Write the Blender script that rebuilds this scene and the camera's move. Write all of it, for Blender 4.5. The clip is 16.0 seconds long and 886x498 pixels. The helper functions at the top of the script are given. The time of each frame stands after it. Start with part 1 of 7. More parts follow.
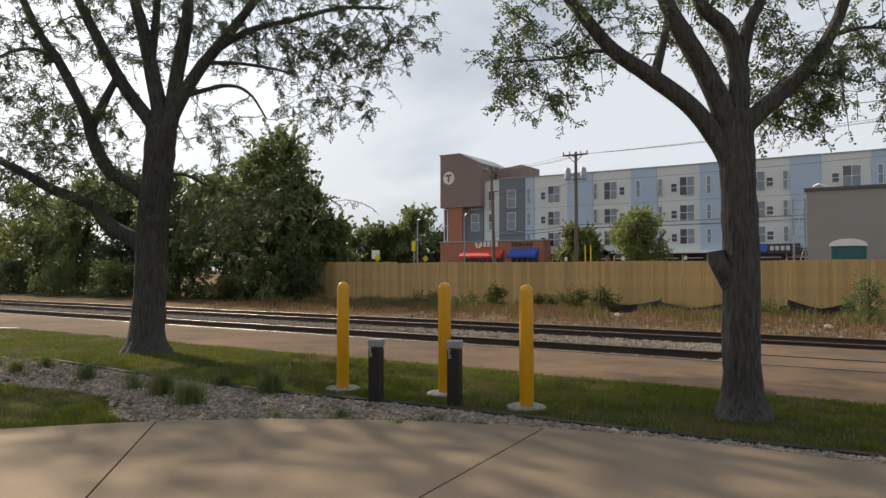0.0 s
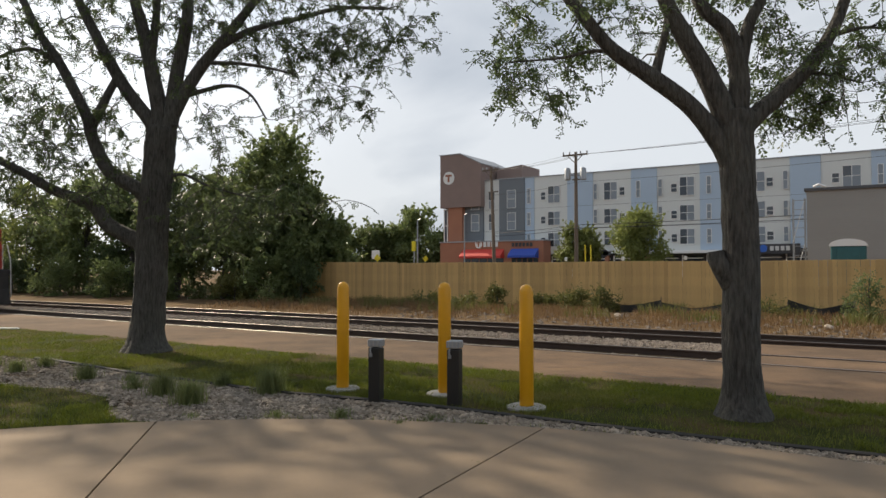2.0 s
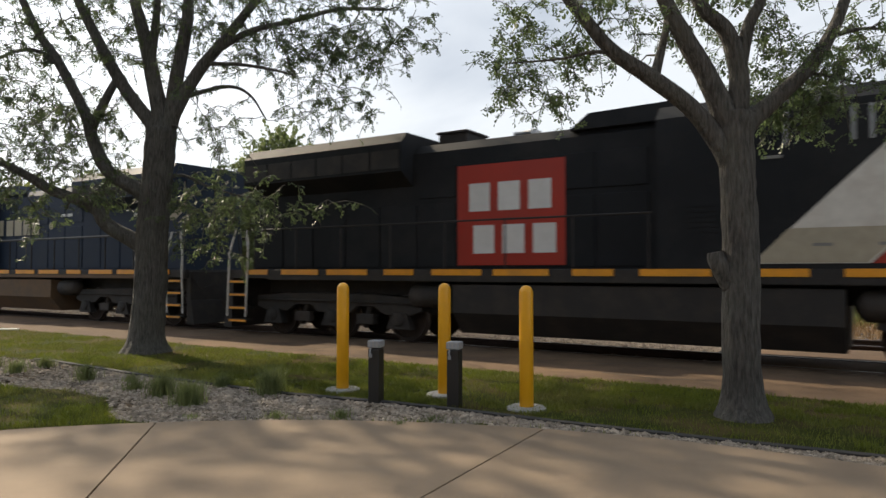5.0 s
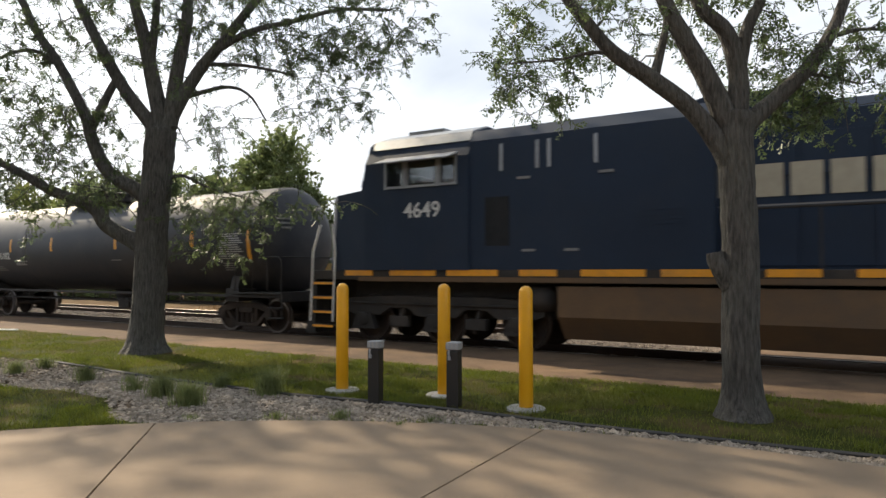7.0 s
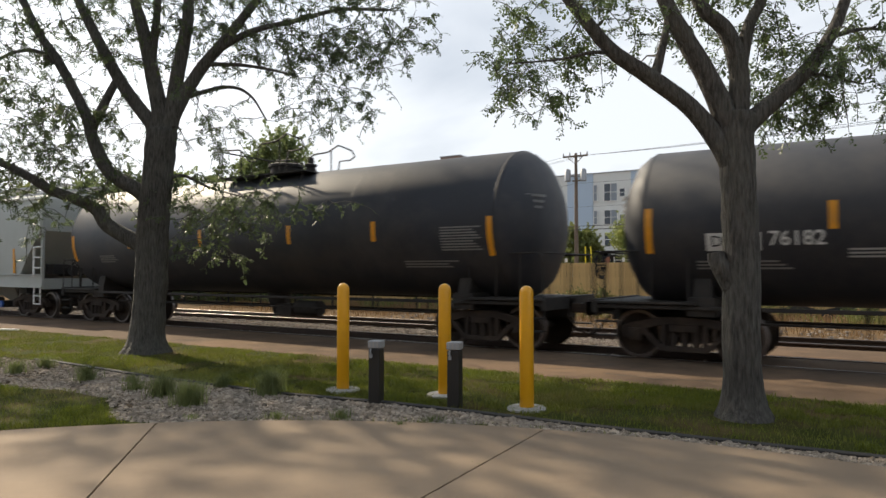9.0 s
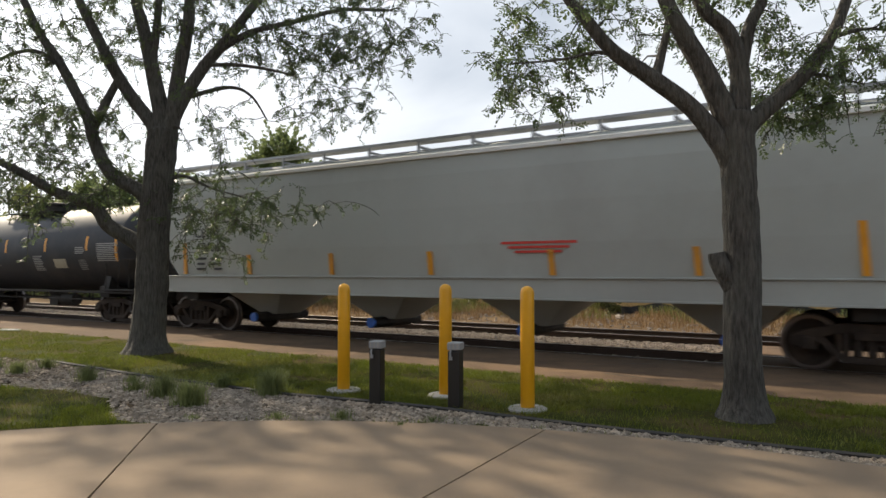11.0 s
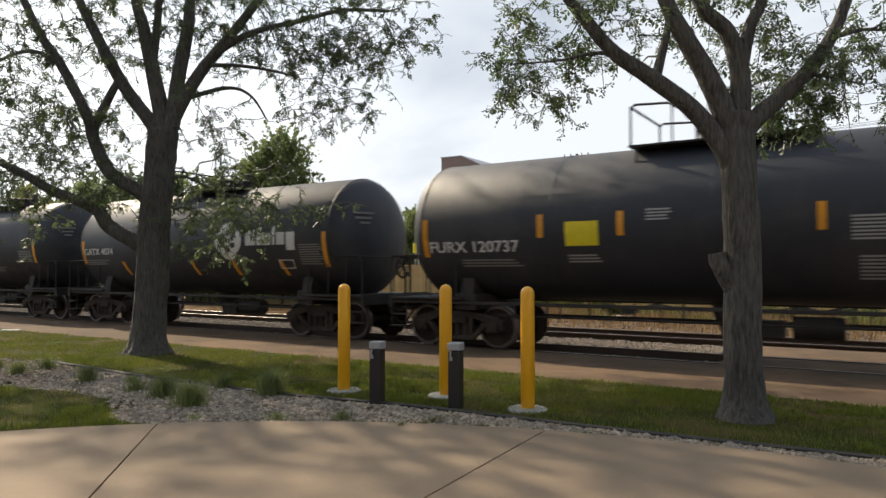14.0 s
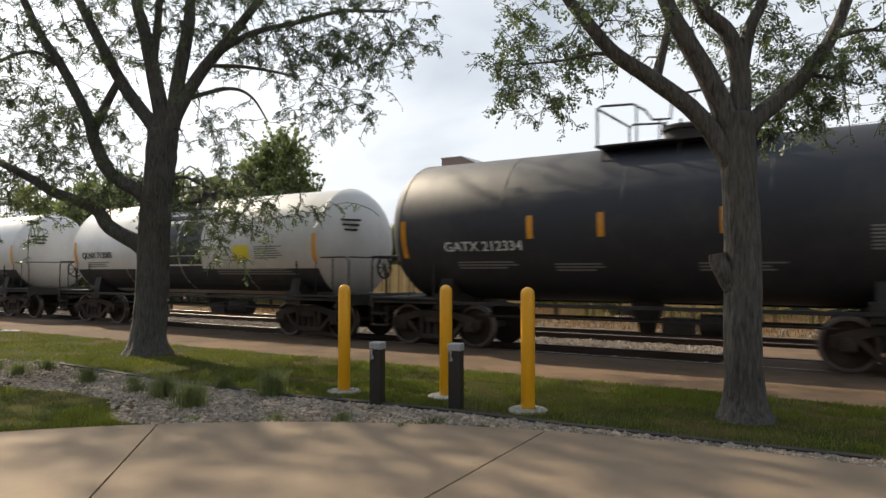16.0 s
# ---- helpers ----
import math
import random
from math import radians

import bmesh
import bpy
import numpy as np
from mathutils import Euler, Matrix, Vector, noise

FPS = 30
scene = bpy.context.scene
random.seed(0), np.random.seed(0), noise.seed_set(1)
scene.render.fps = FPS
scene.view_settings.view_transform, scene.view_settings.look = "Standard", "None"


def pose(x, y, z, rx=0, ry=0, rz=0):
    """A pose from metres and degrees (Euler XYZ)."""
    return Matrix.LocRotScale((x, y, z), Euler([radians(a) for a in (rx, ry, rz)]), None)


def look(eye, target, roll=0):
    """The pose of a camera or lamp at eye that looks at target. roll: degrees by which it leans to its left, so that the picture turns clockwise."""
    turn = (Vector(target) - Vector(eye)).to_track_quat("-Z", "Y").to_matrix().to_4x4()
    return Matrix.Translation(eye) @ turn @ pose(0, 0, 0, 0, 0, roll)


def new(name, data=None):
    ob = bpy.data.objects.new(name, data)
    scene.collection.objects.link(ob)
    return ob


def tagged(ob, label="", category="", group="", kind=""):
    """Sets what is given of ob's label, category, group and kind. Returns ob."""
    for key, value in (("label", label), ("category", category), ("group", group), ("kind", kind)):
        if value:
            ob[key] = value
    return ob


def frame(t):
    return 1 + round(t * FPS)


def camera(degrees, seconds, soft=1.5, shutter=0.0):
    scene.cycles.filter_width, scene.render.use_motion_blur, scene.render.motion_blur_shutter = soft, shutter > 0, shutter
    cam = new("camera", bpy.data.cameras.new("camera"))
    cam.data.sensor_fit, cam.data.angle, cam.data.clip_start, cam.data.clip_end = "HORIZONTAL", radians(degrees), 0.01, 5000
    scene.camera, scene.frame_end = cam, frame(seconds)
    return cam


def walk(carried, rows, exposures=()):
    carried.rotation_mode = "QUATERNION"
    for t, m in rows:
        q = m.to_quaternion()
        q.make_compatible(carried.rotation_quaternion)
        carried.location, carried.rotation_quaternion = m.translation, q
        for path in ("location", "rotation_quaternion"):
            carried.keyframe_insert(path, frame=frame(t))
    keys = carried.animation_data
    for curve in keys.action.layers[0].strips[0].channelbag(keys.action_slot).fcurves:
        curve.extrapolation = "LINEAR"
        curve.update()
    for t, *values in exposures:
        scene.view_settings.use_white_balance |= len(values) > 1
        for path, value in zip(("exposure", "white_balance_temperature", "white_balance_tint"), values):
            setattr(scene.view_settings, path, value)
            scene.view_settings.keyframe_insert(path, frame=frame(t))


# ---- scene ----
# ---- camera ----
cam = camera(65.0, 16.0, soft=1.5, shutter=0.2)
EYE = Vector((0.0, 0.0, 1.63))
AHEAD = Vector((-0.5380, 0.8429, 0.0))
ASIDE = Vector((0.8429, 0.5380, 0.0))


def aim(pan, tilt):
    """A pose of the nearly still camera, turned a little from its first one (in thousandths)."""
    return look(EYE, EYE + AHEAD - ASIDE * (pan / 1000) + Vector((0, 0, 0.0301 + tilt / 1000)))


walk(cam, [(0.0, aim(0, 0)), (2.2, aim(0, 0.2)), (4.2, aim(0.2, 0.9)), (6.5, aim(-1.0, 2.1)), (7.2, aim(-0.6, 2.1)),
           (8.5, aim(0.0, 1.9)), (11.5, aim(1.5, 2.5)), (13.5, aim(1.6, 2.9)), (16.0, aim(1.9, 3.9))],
     exposures=((0.0, 0.36), (3.5, 0.36), (4.5, 0.50), (6.3, 0.88), (7.2, 0.88), (8.5, 0.68), (11.5, 0.68), (13.5, 0.66), (16.0, 0.64)))

# ---- light ----
SUN_TURN = Vector((-0.972, 0.235, 0.0)).normalized()
SUN_UP = 36.0
sun_way = (SUN_TURN * math.cos(radians(SUN_UP)) + Vector((0, 0, math.sin(radians(SUN_UP))))).normalized()
sun = new("sun", bpy.data.lights.new("sun", "SUN"))
sun.data.energy, sun.data.angle, sun.data.color = 4.2, radians(1.1), (1.0, 0.85, 0.64)
sun.matrix_basis = look(sun_way * 60, (0, 0, 0))

world = bpy.data.worlds.new("sky")
scene.world = world
world.use_nodes = True
wt = world.node_tree
wt.nodes.clear()


def wnode(kind, **values):
    n = wt.nodes.new(kind)
    for key, value in values.items():
        n.inputs[key].default_value = value
    return n


sky = wt.nodes.new("ShaderNodeTexSky")
sky.sky_type, sky.sun_disc = "NISHITA", False
sky.sun_elevation, sky.sun_rotation = radians(SUN_UP), math.atan2(SUN_TURN.x, SUN_TURN.y)
sky.dust_density = 3.0
sky_level = wnode("ShaderNodeVectorMath")
sky_level.operation = "SCALE"
sky_level.inputs["Scale"].default_value = 0.06
wt.links.new(sky.outputs[0], sky_level.inputs[0])
place_ = wt.nodes.new("ShaderNodeTexCoord")
flat = wnode("ShaderNodeMapping", Scale=(1.0, 1.0, 2.4))
wt.links.new(place_.outputs["Generated"], flat.inputs["Vector"])
clouds = wnode("ShaderNodeTexNoise", Scale=1.9, Detail=6.0, Roughness=0.5, Distortion=0.35)
wt.links.new(flat.outputs[0], clouds.inputs["Vector"])
cover = wt.nodes.new("ShaderNodeValToRGB")
cover.color_ramp.elements[0].position, cover.color_ramp.elements[0].color = 0.30, (0.36, 0.405, 0.47, 1)
cover.color_ramp.elements[1].position, cover.color_ramp.elements[1].color = 0.54, (0.65, 0.68, 0.715, 1)
height_ = wt.nodes.new("ShaderNodeSeparateXYZ")
wt.links.new(place_.outputs["Generated"], height_.inputs[0])
grey_above = wnode("ShaderNodeMapRange")
grey_above.inputs["From Min"].default_value, grey_above.inputs["From Max"].default_value = 0.12, 0.50
grey_above.inputs["To Min"].default_value, grey_above.inputs["To Max"].default_value = 0.0, 0.15
wt.links.new(height_.outputs["Z"], grey_above.inputs["Value"])
thicker = wnode("ShaderNodeMath")
thicker.operation = "SUBTRACT"
wt.links.new(clouds.outputs["Fac"], thicker.inputs[0])
wt.links.new(grey_above.outputs[0], thicker.inputs[1])
wt.links.new(thicker.outputs[0], cover.inputs[0])
toward = wnode("ShaderNodeVectorMath")
toward.operation = "DOT_PRODUCT"
toward.inputs[1].default_value = sun_way
wt.links.new(place_.outputs["Generated"], toward.inputs[0])
halo = wnode("ShaderNodeMapRange")
halo.inputs["From Min"].default_value, halo.inputs["From Max"].default_value = 0.72, 1.0
halo.inputs["To Min"].default_value, halo.inputs["To Max"].default_value = 1.0, 1.95
halo.interpolation_type = "SMOOTHSTEP"
wt.links.new(toward.outputs["Value"], halo.inputs["Value"])
glow = wt.nodes.new("ShaderNodeVectorMath")
glow.operation = "SCALE"
wt.links.new(cover.outputs["Color"], glow.inputs[0])
wt.links.new(halo.outputs[0], glow.inputs["Scale"])
blend = wnode("ShaderNodeMix")
blend.data_type = "RGBA"
blend.inputs[0].default_value = 0.86
wt.links.new(sky_level.outputs[0], blend.inputs[6])
wt.links.new(glow.outputs[0], blend.inputs[7])
backing = wnode("ShaderNodeBackground", Strength=1.0)
wt.links.new(blend.outputs[2], backing.inputs["Color"])
sky_out = wt.nodes.new("ShaderNodeOutputWorld")
wt.links.new(backing.outputs[0], sky_out.inputs[0])
scene.view_settings.exposure = 0.40

# ---- materials ----


def surface(name, base, other=None, rough=0.8, metal=0.0, scale=6.0, fine=60.0, bump=0.15, spread=0.12, dirt_or_dapple=None, patch_amount=0.0,
            stretch=(1, 1, 1), coat=0.0, through_light=0.0, glowing=0.0, spec=0.5, weights=(1.3, 0.45, -0.38), depth=0.02):
    """A procedural surface: a large and a fine variation of tone, relief, patches of soiling or painted dapple, and a
    small change from piece to piece.
    """
    m = bpy.data.materials.new(name)
    m.use_nodes = True
    nt = m.node_tree
    nt.nodes.clear()
    other = other or tuple(v * 0.72 for v in base)

    def node(kind, **values):
        n = nt.nodes.new(kind)
        for key, value in values.items():
            n.inputs[key].default_value = value
        return n

    def link(a, b):
        nt.links.new(a, b)

    coords = node("ShaderNodeTexCoord")
    stretch_node = node("ShaderNodeMapping", Scale=stretch)
    link(coords.outputs["Object"], stretch_node.inputs["Vector"])
    large = node("ShaderNodeTexNoise", Scale=scale, Detail=5.0, Roughness=0.6)
    small = node("ShaderNodeTexNoise", Scale=fine, Detail=3.0, Roughness=0.6)
    link(stretch_node.outputs[0], large.inputs["Vector"])
    link(stretch_node.outputs[0], small.inputs["Vector"])
    mixed = node("ShaderNodeMath")
    mixed.operation = "MULTIPLY_ADD"
    mixed.inputs[1].default_value = weights[1]
    link(small.outputs["Fac"], mixed.inputs[0])
    shifted = node("ShaderNodeMath")
    shifted.operation = "MULTIPLY_ADD"
    shifted.inputs[1].default_value, shifted.inputs[2].default_value = weights[0], weights[2]
    link(large.outputs["Fac"], shifted.inputs[0])
    link(shifted.outputs[0], mixed.inputs[2])
    tone = node("ShaderNodeMix")
    tone.data_type = "RGBA"
    tone.inputs[6].default_value, tone.inputs[7].default_value = (*other, 1), (*base, 1)
    link(mixed.outputs[0], tone.inputs[0])
    colour = tone.outputs[2]
    if dirt_or_dapple:
        patch = node("ShaderNodeTexNoise", Scale=scale * 0.37, Detail=8.0, Roughness=0.7)
        link(coords.outputs["Object"], patch.inputs["Vector"])
        ramp = node("ShaderNodeMapRange")
        ramp.inputs["From Min"].default_value, ramp.inputs["From Max"].default_value = 0.46, 0.66
        ramp.inputs["To Max"].default_value = patch_amount
        link(patch.outputs["Fac"], ramp.inputs["Value"])
        patched = node("ShaderNodeMix")
        patched.data_type = "RGBA"
        patched.inputs[7].default_value = (*dirt_or_dapple, 1)
        link(ramp.outputs[0], patched.inputs[0])
        link(colour, patched.inputs[6])
        colour = patched.outputs[2]
    info = node("ShaderNodeObjectInfo")
    island = node("ShaderNodeNewGeometry")
    both = node("ShaderNodeMath")
    both.operation = "ADD"
    link(info.outputs["Random"], both.inputs[0])
    link(island.outputs["Random Per Island"], both.inputs[1])
    vary = node("ShaderNodeMapRange")
    vary.inputs["From Max"].default_value = 2.0
    vary.inputs["To Min"].default_value, vary.inputs["To Max"].default_value = 1 - spread, 1 + spread
    link(both.outputs[0], vary.inputs["Value"])
    final = node("ShaderNodeVectorMath")
    final.operation = "SCALE"
    link(colour, final.inputs[0])
    link(vary.outputs[0], final.inputs["Scale"])
    shader = node("ShaderNodeBsdfPrincipled", Roughness=rough, Metallic=metal)
    shader.inputs["Specular IOR Level"].default_value = spec
    shader.inputs["Coat Weight"].default_value = coat
    link(final.outputs[0], shader.inputs["Base Color"])
    if rough < 0.95 and metal < 2:
        worn = node("ShaderNodeMapRange")
        worn.inputs["To Min"].default_value, worn.inputs["To Max"].default_value = max(0.04, rough - 0.1), min(1, rough + 0.1)
        link(large.outputs["Fac"], worn.inputs["Value"])
        link(worn.outputs[0], shader.inputs["Roughness"])
    if bump:
        relief = node("ShaderNodeBump", Strength=min(1.0, bump), Distance=depth)
        link(small.outputs["Fac"], relief.inputs["Height"])
        link(relief.outputs[0], shader.inputs["Normal"])
    if glowing:
        shader.inputs["Emission Color"].default_value = (*base, 1)
        shader.inputs["Emission Strength"].default_value = glowing
    result = shader.outputs[0]
    if through_light:
        thin = node("ShaderNodeBsdfTranslucent")
        link(final.outputs[0], thin.inputs["Color"])
        shared = node("ShaderNodeMixShader", Fac=through_light)
        link(result, shared.inputs[1])
        link(thin.outputs[0], shared.inputs[2])
        result = shared.outputs[0]
    end = node("ShaderNodeOutputMaterial")
    link(result, end.inputs[0])
    return m


